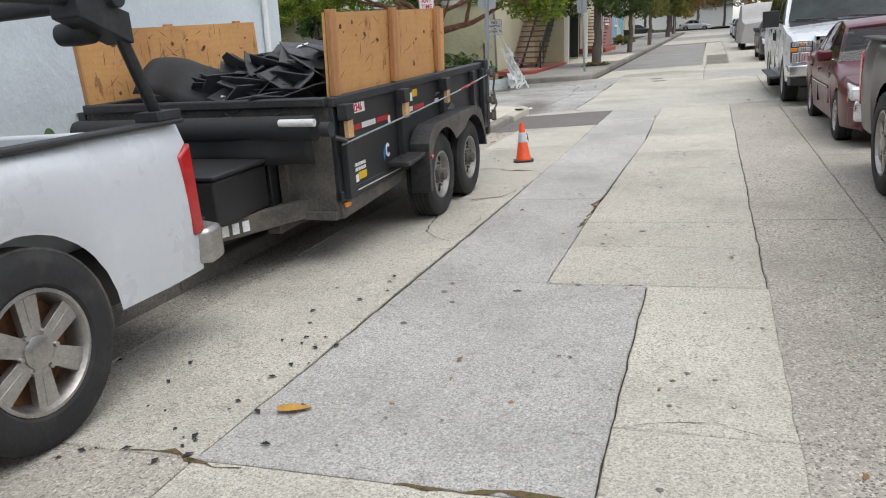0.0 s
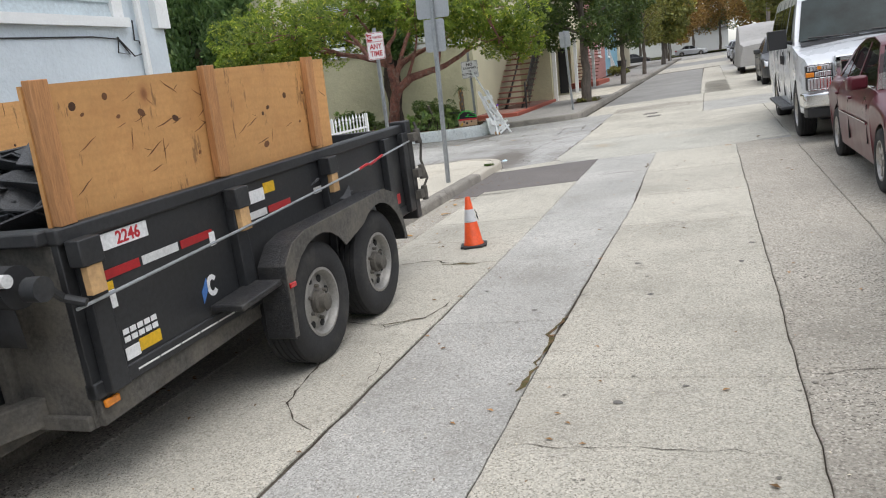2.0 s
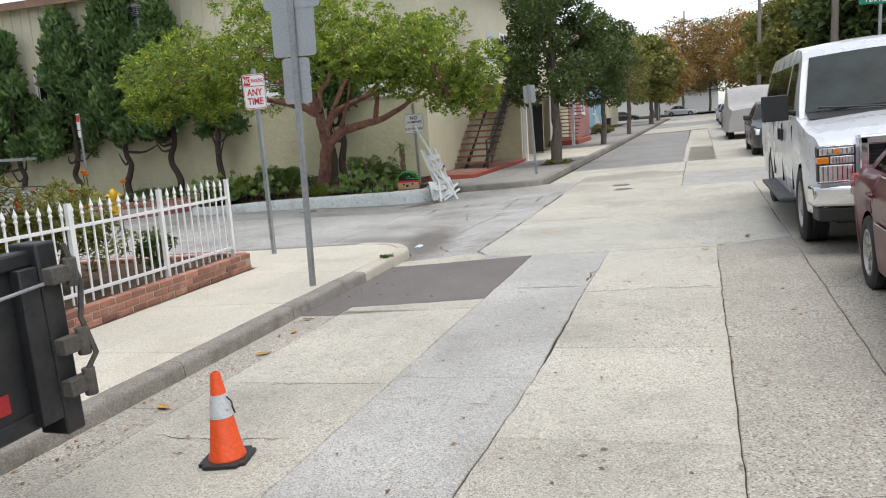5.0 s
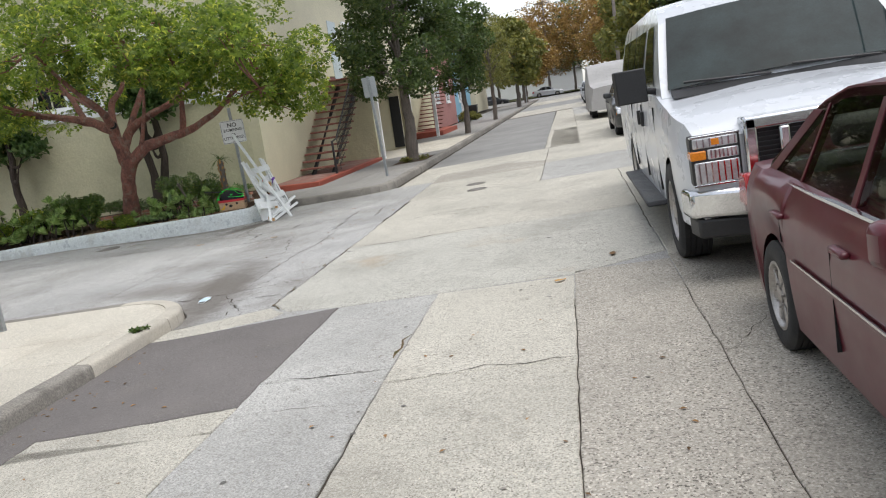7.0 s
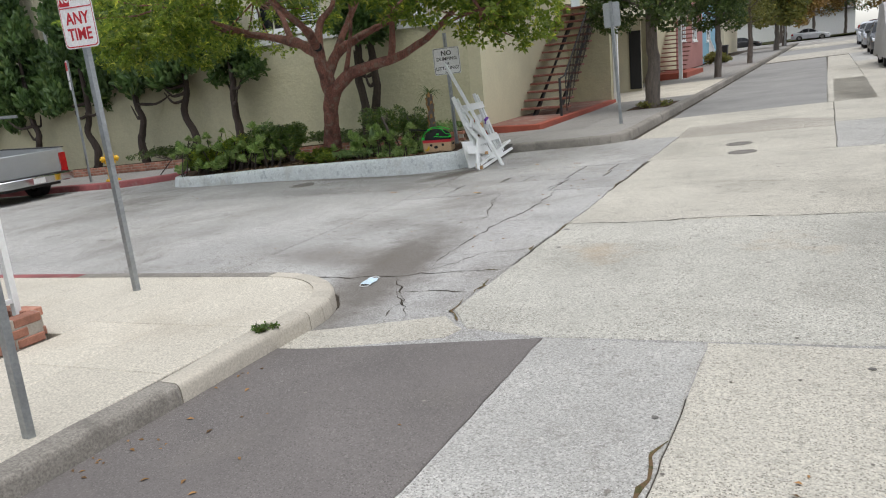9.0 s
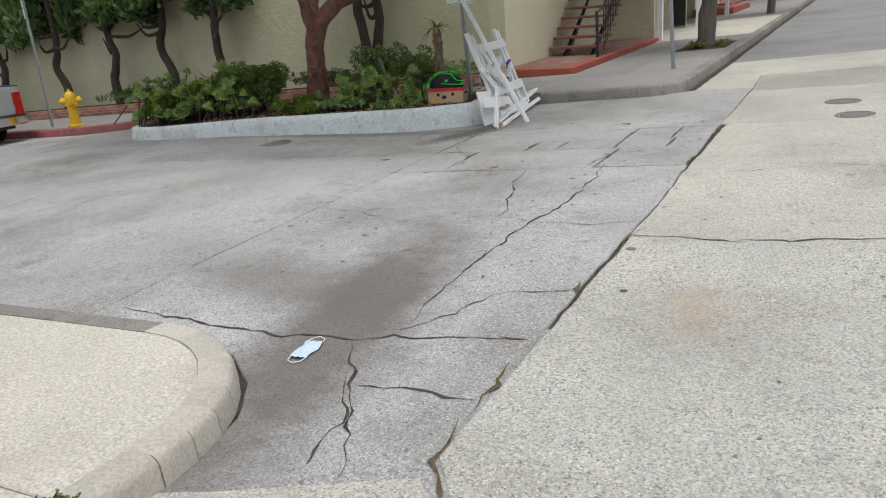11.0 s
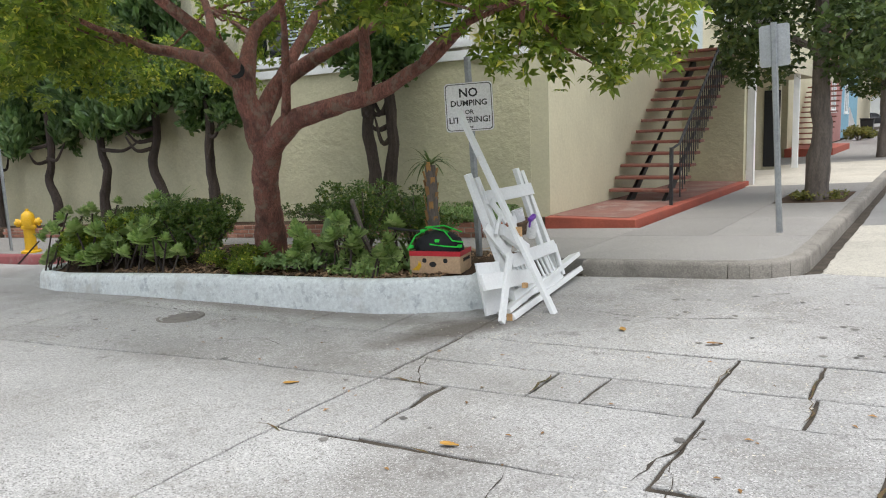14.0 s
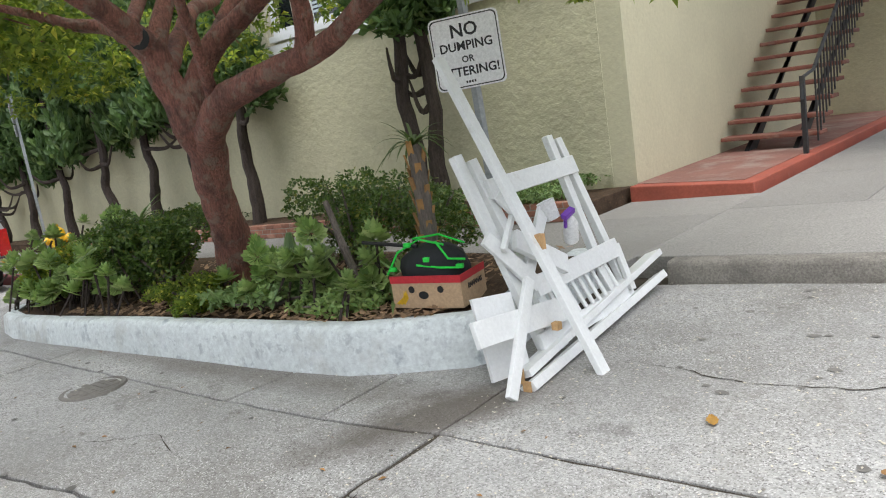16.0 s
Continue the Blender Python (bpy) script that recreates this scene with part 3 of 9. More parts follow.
for xa, xb in ((-4.66, -2.68), (-2.68, -2.21), (-2.21, -1.84)):
    slab(road, rect(xa, xb, 21.25, 21.82), conc_cross, gap=0.024, amp=0.04)
column(road, -16, -8.6, [20.3, 21.5, 22.35], [conc_cross], amp=0.02, gap=0.022)
column(road, -34, -16, [20.5, 21.7, 23.8], [conc_cross], amp=0.03)
slab(road, rect(-16, -11.40, 22.35, 23.8), conc_cross, amp=0.03)
slab(road, rect(-11.40, -8.6, 22.1, 22.6), conc_cross, amp=0.02, lift=-0.004)
slab(road, [(-4.68, 21.82), (-1.84, 21.85), (-1.86, 24.6), (-2.62, 24.75), (-3.1, 24.4), (-4.9, 24.26), (-5.2, 22.9), (-4.72, 22.6)], conc_cross, amp=0.012)


def crack(pts, w=0.012, mat=dirt):
    """A crack that wanders along a line, thinning out at its ends."""
    bm = bmesh.new()
    path = []
    for (x0, y0), (x1, y1) in zip(pts, pts[1:]):
        k = max(2, int(math.hypot(x1 - x0, y1 - y0) / 0.06))
        path += [wob(x0 + (x1 - x0) * j / k + random.uniform(-0.010, 0.010), y0 + (y1 - y0) * j / k + random.uniform(-0.010, 0.010), 0.09) for j in range(k)]
    path.append(wob(*pts[-1], 0.14))
    rows = []
    for i, (x, y) in enumerate(path):
        ax, ay = path[max(0, i - 1)]
        bx, by = path[min(len(path) - 1, i + 1)]
        ln = math.hypot(bx - ax, by - ay) or 1
        nx, ny = -(by - ay) / ln, (bx - ax) / ln
        h = w * (0.15 + 0.95 * random.random() ** 1.5) * min(1, 0.2 + 4 * min(i, len(path) - 1 - i) / len(path)) / 2
        rows.append([bm.verts.new((x + nx * s * h, y + ny * s * h, gz(x, y) + 0.0035)) for s in (-1, 1)])
    for a, b in zip(rows, rows[1:]):
        bm.faces.new((a[0], a[1], b[1], b[0]))
    part("crack", bm, mat, road, smooth=False)


def cracks(w, *lines, mat=dirt):
    for pts in lines:
        crack(pts, w, mat)


# lane beside the kerb
cracks(0.018, [(-2.2, 8.95), (-1.75, 9.06), (-1.45, 8.94), (-1.16, 8.88)], [(-1.63, 7.13), (-1.56, 6.5), (-1.49, 6.18), (-1.3, 5.92), (-1.16, 5.88)], [(-1.9, 7.5), (-1.4, 7.33), (-1.16, 7.54), (-1.12, 7.94)])
cracks(0.007, [(-2.2, 9.83), (-1.62, 9.76), (-1.1, 9.86)], [(-1.35, 6.95), (-1.2, 6.75), (-1.16, 6.4)], [(-2.1, 10.62), (-1.6, 10.66), (-1.1, 10.7)], [(-2.0, 11.6), (-1.5, 11.8), (-1.1, 11.6)])
# grey strip and pale lane
cracks(0.014, [(-1.03, 13.31), (-0.8, 13.34), (-0.5, 13.30), (-0.2, 13.32)], [(-0.13, 13.05), (0.4, 13.14), (1.0, 13.12)])
cracks(0.005, [(-1.02, 12.81), (-0.55, 12.82), (-0.18, 12.79)], [(-0.22, 5.78), (0.4, 5.76), (1.02, 5.72)], [(-0.2, 8.74), (0.4, 8.80), (1.02, 8.78)], [(0.36, 3.2), (0.75, 3.3), (1.0, 3.15)], [(-1.05, 10.4), (-0.6, 10.5), (-0.15, 10.3)])
# parking lane
cracks(0.010, [(1.85, 6.55), (2.6, 6.7), (3.6, 6.5)], [(1.77, 12.95), (1.95, 13.15), (2.15, 13.5)], [(1.1, 6.5), (1.75, 6.55)])
cracks(0.005, [(1.1, 9.4), (1.5, 9.5), (1.75, 9.3)], [(2.0, 8.0), (2.5, 8.2), (3.2, 8.0)])
# crossing
cracks(0.020, [(-4.5, 16.36), (-3.96, 16.3), (-3.48, 16.24), (-2.64, 16.24), (-2.41, 16.33), (-1.83, 16.44)], [(-2.5, 16.38), (-2.32, 16.63), (-2.23, 16.91), (-2.01, 16.99), (-1.8, 17.06)], [(-2.37, 15.88), (-2.08, 15.91), (-1.97, 15.86), (-1.84, 15.89)])
cracks(0.017, [(-2.62, 16.22), (-2.37, 15.83), (-2.17, 15.53), (-2.05, 15.27)], [(-2.45, 15.9), (-2.25, 15.6), (-2.22, 15.3)], [(-2.47, 16.39), (-2.57, 16.98), (-2.56, 17.57), (-2.53, 18.24), (-2.47, 18.83), (-2.45, 19.55), (-2.58, 20.2)])
cracks(0.017, [(-7.55, 20.0), (-6.9, 19.2), (-6.13, 18.48), (-5.5, 18.11), (-4.73, 18.02)], [(-3.16, 19.58), (-3.05, 19.2), (-2.96, 18.91), (-2.8, 18.36)])
cracks(0.011, [(-2.8, 18.36), (-2.49, 18.24), (-2.09, 18.24), (-1.81, 18.32)], [(-4.48, 18.53), (-4.09, 18.46), (-3.63, 18.24)], [(-5.17, 20.2), (-5.04, 20.04), (-4.74, 19.87)], [(-5.1, 20.23), (-5.33, 20.6)], [(-3.19, 19.84), (-3.15, 19.6), (-3.18, 19.3)], [(-4.24, 20.66), (-4.47, 20.99), (-4.61, 21.29)])
cracks(0.020, [(-2.68, 19.95), (-2.65, 20.3), (-2.58, 20.69)], [(-1.75, 18.04), (-1.18, 17.95), (-0.43, 18.05), (0.6, 18.0)])
cracks(0.011, [(-9.0, 17.6), (-8.2, 18.2), (-7.6, 18.0)], [(-12.0, 19.5), (-10.4, 19.8), (-9.0, 19.4)], [(-4.4, 22.9), (-3.6, 22.7), (-2.7, 22.9), (-1.9, 22.7)], [(-6.6, 20.9), (-6.2, 21.2), (-5.7, 21.1)])
cracks(0.011, [(-1.0, 20.6), (0.0, 20.9), (0.9, 20.5)], [(-1.7, 19.6), (-0.7, 19.9), (0.4, 19.6)], [(0.5, 24.0), (1.2, 23.2), (1.0, 22.4)], [(-1.7, 26.1), (-1.0, 26.4), (-0.4, 26.2)])
# dirt, moss and dry weeds caught in the joints
cracks(0.040, [(-1.5, 2.7), (-1.25, 2.68), (-1.0, 2.62)], [(-0.35, 2.66), (0.1, 2.68), (0.4, 2.7)], [(-1.55, 8.92), (-1.2, 8.88)], [(-1.45, 7.36), (-1.2, 7.5)], [(-0.26, 6.3), (-0.24, 6.6)], mat=moss)
cracks(0.030, [(-0.24, 6.6), (-0.22, 7.4)], [(-0.17, 13.5), (-0.16, 14.0)], [(-1.66, 15.28), (-1.79, 15.46), (-1.82, 15.75)], [(-1.82, 15.8), (-1.82, 16.2)], [(-2.0, 16.43), (-1.83, 16.44)], [(-1.8, 17.02), (-1.79, 17.2)], mat=moss)
cracks(0.022, [(-1.76, 17.6), (-1.77, 18.15)], [(-1.80, 19.6), (-1.80, 20.4)], [(-2.17, 20.9), (-2.2, 21.6)], [(-2.68, 21.25), (-2.68, 21.65)], [(-3.60, 20.84), (-3.61, 21.2)], [(-4.75, 19.85), (-4.55, 19.83)], mat=moss)
cracks(0.030, [(-5.0, 18.05), (-4.75, 18.02)], [(-6.2, 18.55), (-6.05, 18.42)], [(-3.75, 19.92), (-3.6, 19.9)], [(-4.55, 20.80), (-4.25, 20.76)], mat=moss)


def scatter_stuff(name, label, category, mat, count, area, size, leafy):
    """Tiny litter over the street: flat spots or curled leaves."""
    bm = bmesh.new()
    rng = random.Random(len(name) * 7 + count)
    for _ in range(count):
        x0, x1, y0, y1 = area[rng.randrange(len(area))]
        x, y = rng.uniform(x0, x1), rng.uniform(y0, y1)
        s = rng.uniform(*size)
        a = rng.uniform(0, 6.3)
        z = gz(x, y) + 0.004
        if leafy:
            c, sn = math.cos(a), math.sin(a)
            vs = [bm.verts.new((x + (u * c - v * sn) * s, y + (u * sn + v * c) * s, z + h * s)) for u, v, h in ((-1, 0, 0.1), (0, -0.45, 0.35), (1, 0, 0.05), (0, 0.45, 0.3))]
            bm.faces.new((vs[0], vs[1], vs[2])), bm.faces.new((vs[0], vs[2], vs[3]))
        else:
            k = 7
            bm.faces.new([bm.verts.new((x + s * (0.7 + 0.6 * rng.random()) * math.cos(a + 6.283 * i / k), y + s * (0.6 + 0.5 * rng.random()) * math.sin(a + 6.283 * i / k), z)) for i in range(k)])
    tagged(part(name, bm, mat, smooth=False), label, category, kind="stuff")


tar_crumb = material("black_shingle_crumb", (0.025, 0.025, 0.027), rough=0.9, var=0.3, bump=0.2)
leaf_brown = material("dry_brown_leaf", (0.26, 0.14, 0.05), rough=0.8, var=0.4, scale=3, island=0.5, bump=0.1, world_coord=True)
leaf_yellow = material("fallen_yellow_leaf", (0.50, 0.27, 0.055), rough=0.7, var=0.3, scale=6, island=0.3, bump=0.1, world_coord=True)
oil_mark = material("dried_oil_mark", (0.17, 0.16, 0.145), rough=0.8, var=0.25, scale=4, bump=0.3, world_coord=True, island=0.35)
petal = material("pale_fallen_petal", (0.62, 0.57, 0.46), rough=0.8, var=0.2, bump=0.0, world_coord=True)
scatter_stuff("gum_spot", "small dark gum spots trodden into the concrete", "gum spots", conc_curb, 520, [(-1, 4, 0, 15), (-2.3, 1.8, 2, 16), (-1.8, 1.8, 15, 22), (-10, -2, 16.5, 22)], (0.004, 0.014), False)
scatter_stuff("roofing_crumb", "black crumbs of roof shingle dropped on the street", "debris", tar_crumb, 70, [(-2.0, -0.9, 0.6, 3.4), (-1.6, -1.0, 3, 5), (-2.3, -1.2, 1, 4)], (0.008, 0.030), True)
scatter_stuff("leaf_litter", "small dry leaves scattered over the street", "fallen leaves", leaf_brown, 420, [(-2.3, 1.6, 2, 14), (-2.62, -2.3, 6, 14.5), (-9, -1.8, 17, 22)], (0.008, 0.024), True)
scatter_stuff("petal_litter", "tiny pale petals scattered on the street", "petals", petal, 1900, [(-9, -2.0, 19.8, 22.2), (-4.8, -2.0, 21, 25), (-4.8, -2.4, 21.5, 24.3), (-2, 1.5, 2, 12)], (0.005, 0.012), True)
scatter_stuff("oil_spot", "dark oil spots soaked into the street concrete", "oil spots", oil_mark, 150, [(-9.5, -4.7, 17.5, 21.9), (-8.5, -4.7, 20.5, 21.9), (-4.5, -1.9, 22, 24.2), (-1, 1, 2, 15), (-4.5, 1.5, 16.5, 21)], (0.010, 0.030), False)


def leaf(name, x, y, size, turn, mat, label):
    bm = bmesh.new()
    n = 9
    rows = []
    for i in range(n):
        u = i / (n - 1)
        w = 0.42 * math.sin(math.pi * (0.06 + 0.9 * u) ** 0.8) * (1 + 0.25 * (i % 2))
        rows.append([bm.verts.new(((u - 0.5) * size * 2, s * w * size, 0.012 + abs(s) * 0.10 * size + 0.03 * size * math.sin(5 * u + s))) for s in (-1, 0, 1)])
    for a, b in zip(rows, rows[1:]):
        for k in (0, 1):
            bm.faces.new((a[k], b[k], b[k + 1], a[k + 1]))
    ob = part(name, bm, mat)
    ob.matrix_world = stand(x, y, turn)
    tagged(ob, label, "leaf", "fallen leaves")


for i, (x, y, s, a) in enumerate(((-0.98, 3.1, 0.075, 20), (-0.42, 3.72, 0.022, 70), (-2.32, 11.3, 0.06, 40), (-2.4, 11.9, 0.05, 100), (-2.48, 12.3, 0.05, 10), (-2.38, 10.2, 0.06, 160), (0.9, 14.9, 0.05, 30),
                                  (1.35, 15.6, 0.06, 80), (-5.1, 20.45, 0.05, 40), (-3.6, 20.0, 0.05, 10), (-2.9, 22.1, 0.05, 20), (-3.6, 22.3, 0.05, 120))):
    leaf("fallen_leaf", x, y, s, a, leaf_yellow if i % 3 != 1 else leaf_brown, "curled yellow-brown leaf lying on the concrete")


# ---- kerbs and pavements ----
def kerb_run(owner, path, mat, h=0.15, width=0.16, out=1, tag="kerb_stone"):
    """Kerb stones along a path; 'out' tells on which side the pavement lies."""
    for (x0, y0), (x1, y1) in zip(path, path[1:]):
        ln = math.hypot(x1 - x0, y1 - y0)
        n = max(1, round(ln / 1.6))
        for j in range(n):
            a, b = (j + 0.004 / ln * n) / n, (j + 1 - 0.004 / ln * n) / n
            bm = bmesh.new()
            tx, ty = (x1 - x0) / ln, (y1 - y0) / ln
            nx, ny = -ty * out, tx * out
            prof = [(0.0, -0.06), (0.012, h - 0.035), (0.022, h - 0.012), (0.042, h), (width, h), (width, -0.06)]
            rings = []
            k = max(1, int(ln / n / 0.4))
            for q in range(k + 1):
                u = a + (b - a) * q / k
                px, py = x0 + (x1 - x0) * u, y0 + (y1 - y0) * u
                w = 0.012 * noise.noise(Vector((px * 1.7, py * 1.7, 0)))
                rings.append([bm.verts.new((px + nx * (d + w), py + ny * (d + w), gz(px, py) + z + (w * 0.6 if z > 0 else 0))) for d, z in prof])
            for r, s in zip(rings, rings[1:]):
                for i in range(len(prof)):
                    bm.faces.new((r[i], r[(i + 1) % len(prof)], s[(i + 1) % len(prof)], s[i]))
            bm.faces.new(rings[0]), bm.faces.new(rings[-1][::-1])
            part(tag, bm, mat, owner)


def arc(cx, cy, rx, ry, a0, a1, n):
    return [(cx + rx * math.cos(radians(a0 + (a1 - a0) * i / n)), cy + ry * math.sin(radians(a0 + (a1 - a0) * i / n))) for i in range(n + 1)]


kerb = tagged(new("kerb"), "weathered grey concrete kerb with chipped edges", "kerb", kind="structure")
corner = arc(-3.65, 15.05, 1.03, 1.00, 0, 90, 9)
KL = 0.115
kerb_run(kerb, [(-2.66, -8), (-2.63, 13.9)], conc_curb, h=KL)
kerb_run(kerb, [(-2.63, 13.9), (-2.62, 15.05)], conc_corner, h=KL)
kerb_run(kerb, corner, conc_corner, h=KL)
kerb_run(kerb, [(-3.65, 16.05), (-6.0, 16.05)], conc_curb, h=KL)
kerb_run(kerb, [(-6.0, 16.05), (-34, 16.05)], kerb_red, h=KL)
far_corner = arc(-3.35, 24.95, 0.62, 0.62, -90, 0, 5)
kerb_run(kerb, [(-4.78, 24.30), (-3.35, 24.33)] + far_corner[1:], conc_curb, out=1, width=0.15)
kerb_run(kerb, [(-2.73, 24.95), (-2.73, 108)], conc_curb, out=1)
kerb_run(kerb, [(-11.0, 23.82), (-19.5, 23.82)], kerb_red, out=-1)
kerb_run(kerb, [(-19.5, 23.82), (-34, 23.82)], conc_curb, out=-1)
kerb_run(kerb, [(4.05, -8), (4.05, 108)], conc_curb, out=-1)

pavement = tagged(new("pavement"), "pale concrete pavement scored into squares", "pavement", kind="structure")
for y0, y1 in zip((-8, -5, -2, 1, 4, 6.2, 7.9, 9.5, 11.0, 12.5, 14.0), (-5, -2, 1, 4, 6.2, 7.9, 9.5, 11.0, 12.5, 14.0, 14.75)):
    slab(pavement, rect(-3.62, -2.82, y0, y1), conc_walk, gap=0.005, amp=0.004, thick=0.2, lift=KL)
    slab(pavement, rect(-4.36 if y1 > 9.4 else -5.2, -3.62, y0, y1), conc_walk, gap=0.005, amp=0.004, thick=0.2, lift=KL)
slab(pavement, [(-4.36, 14.75), (-2.80, 14.75)] + [(x - 0.16 * math.cos(radians(a)), y - 0.16 * math.sin(radians(a))) for (x, y), a in zip(corner, range(0, 91, 10))] + [(-4.36, 15.89)], conc_walk, gap=0.004, amp=0.002, thick=0.2, lift=KL)
for x0, x1 in ((-5.6, -4.36), (-7.2, -5.6), (-9.0, -7.2), (-12, -9.0), (-20, -12), (-34, -20)):
    slab(pavement, rect(x0, x1, 14.50, 15.89), conc_walk, gap=0.005, amp=0.004, thick=0.2, lift=KL)
slab(pavement, rect(-6.5, -5.1, 26.0, 26.97), conc_walk2, gap=0.006, amp=0.004, thick=0.2, lift=0.15)
ys = [24.48, 26.2, 28.0, 29.8, 31.6, 33.4]
slab(pavement, [(-5.1, 24.48), (-3.35, 24.48), (-2.98, 24.65), (-2.88, 24.95), (-2.88, 26.2), (-5.1, 26.2)], conc_walk2, gap=0.006, amp=0.004, thick=0.2, lift=0.15)
for y0, y1 in zip(ys[1:], ys[2:]):
    slab(pavement, rect(-5.1, -4.0, y0, y1), conc_walk2, gap=0.006, amp=0.006, thick=0.2, lift=0.15)
    if not 29.6 < y0 < 31:
        slab(pavement, rect(-4.0, -2.89, y0, y1), conc_walk2, gap=0.006, amp=0.006, thick=0.2, lift=0.15)
    else:
        slab(pavement, rect(-2.98, -2.89, y0, y1), conc_walk2, gap=0.004, amp=0.002, thick=0.2, lift=0.15)
        slab(pavement, rect(-4.0, -2.98, y0, y1), soil, "tree_pit", gap=0.006, amp=0.006, thick=0.2, lift=0.14)
for y0, y1 in zip((33.4, 37, 41, 46, 52, 60, 70, 82, 95), (37, 41, 46, 52, 60, 70, 82, 95, 108)):
    slab(pavement, rect(-6.6, -2.89, y0, y1), conc_walk if y0 < 40 else conc_walk2, gap=0.006, amp=0.004, thick=0.2, lift=0.15, step=0.6)
for x0, x1 in zip((-34, -26, -20, -16, -13, -11, -9, -7.2), (-26, -20, -16, -13, -11, -9, -7.2, -5.1)):
    slab(pavement, rect(x0, x1 , 24.0 if x1 < -10.9 else 24.30, 26.0), conc_walk2, gap=0.006, amp=0.004, thick=0.2, lift=0.15)
for y0, y1 in zip(range(-8, 100, 6), range(-2, 106, 6)):
    slab(pavement, rect(4.22, 5.9, y0, y1), conc_walk2, gap=0.006, amp=0.004, thick=0.2, lift=0.15, step=0.6)
tagged(quick("lawn", grass_far, None, lambda bm: slab_bm(bm, rect(5.9, 11, -8, 106), gap=0, amp=0, lift=0.13, step=4)), kind="structure")
tagged(quick("park_lawn", grass_far, None, lambda bm: slab_bm(bm, rect(-60, 60, 124, 170), gap=0, amp=0, lift=0.3, step=8)), kind="structure")


# ---- raised planter at the corner ----
def planter():
    th = empty("planter", Matrix(), "low curved concrete planter with chalky pale blue paint", "planter")
    out = [(-5.30, 24.20), (-5.12, 23.2), (-5.02, 22.75), (-5.12, 22.58), (-5.50, 22.38), (-5.78, 22.24), (-6.4, 22.13), (-7.0, 22.05), (-7.8, 21.94), (-8.5, 21.84), (-9.3, 21.78), (-10.1, 21.76),
           (-10.6, 21.84), (-10.95, 22.05), (-11.17, 22.4), (-11.28, 22.9), (-11.32, 23.8)]
    bm = bmesh.new()
    prof = [(-0.035, -0.06), (-0.012, 0.18), (0.0, 0.27), (0.02, 0.30), (0.05, 0.312), (0.13, 0.306), (0.15, 0.15)]
    rings = []
    for i, (x, y) in enumerate(out):
        ax, ay = out[max(0, i - 1)]
        bx, by = out[min(len(out) - 1, i + 1)]
        ln = math.hypot(bx - ax, by - ay)
        nx, ny = (by - ay) / ln, -(bx - ax) / ln
        tall = 0.94 - 0.34 * ease((-5.5 - x) / 5.0)
        rings.append([bm.verts.new((x + nx * d, y + ny * d, gz(x, y) + z * tall + 0.014 * noise.noise(Vector((x * 2, y * 2, z * 5))))) for d, z in prof])
    for a, b in zip(rings, rings[1:]):
        for k in range(len(prof) - 1):
            bm.faces.new((a[k], a[k + 1], b[k + 1], b[k]))
    part("wall", bm, planter_paint, th)
    bm = bmesh.new()
    xs = [-11.15 + 5.98 * i / 40 for i in range(41)]
    rows = []
    for j in range(11):
        row = []
        for x in xs:
            lo = 22.22 + 0.42 * ease((x + 6.2) / 1.1) - 0.30 * ease((-6.4 - x) / 2.5) + (0.45 if x < -10.7 else 0)
            y = lo + (24.28 - lo) * j / 10
            row.append(bm.verts.new((x, y, gz(x, y) + 0.235 - 0.08 * ease((-5.5 - x) / 5.0) + 0.10 * math.sin(math.pi * j / 10) + 0.03 * noise.noise(Vector((x * 3, y * 3, 1))))))
        rows.append(row)
    for a, b in zip(rows, rows[1:]):
        for i in range(40):
            bm.faces.new((a[i], a[i + 1], b[i + 1], b[i]))
    part("soil", bm, soil, th)
    return th


planter()

mulch = material("pale_bark_mulch", (0.30, 0.19, 0.11), rough=0.9, var=0.4, scale=4, island=0.6, bump=0.1, world_coord=True)


def soil_litter():
    bm = bmesh.new()
    rng = random.Random(5)
    for _ in range(2200):
        x = rng.uniform(-9.4, -5.35)
        y = 22.30 - 0.28 * ease((-6.4 - x) / 2.5) + 0.3 * ease((x + 6.2) / 1.1) + 1.5 * rng.random() ** 1.6
        s, a, t = rng.uniform(0.015, 0.05), rng.uniform(0, 6.3), rng.uniform(-0.4, 0.4)
        z = gz(x, y) + 0.262 - 0.08 * ease((-5.5 - x) / 5.0) + 0.07 * min(1, (y - 22.1))
        c, sn = math.cos(a), math.sin(a)
        bm.faces.new([bm.verts.new((x + (u * c - v * sn) * s, y + (u * sn + v * c) * s, z + u * t * s + 0.008)) for u, v in ((-1, 0), (0, -0.5), (1, 0), (0, 0.5))])
    tagged(part("leaf_mulch", bm, mulch, smooth=False), "dry brown leaves over the planter soil", "leaf litter", kind="stuff")


soil_litter()
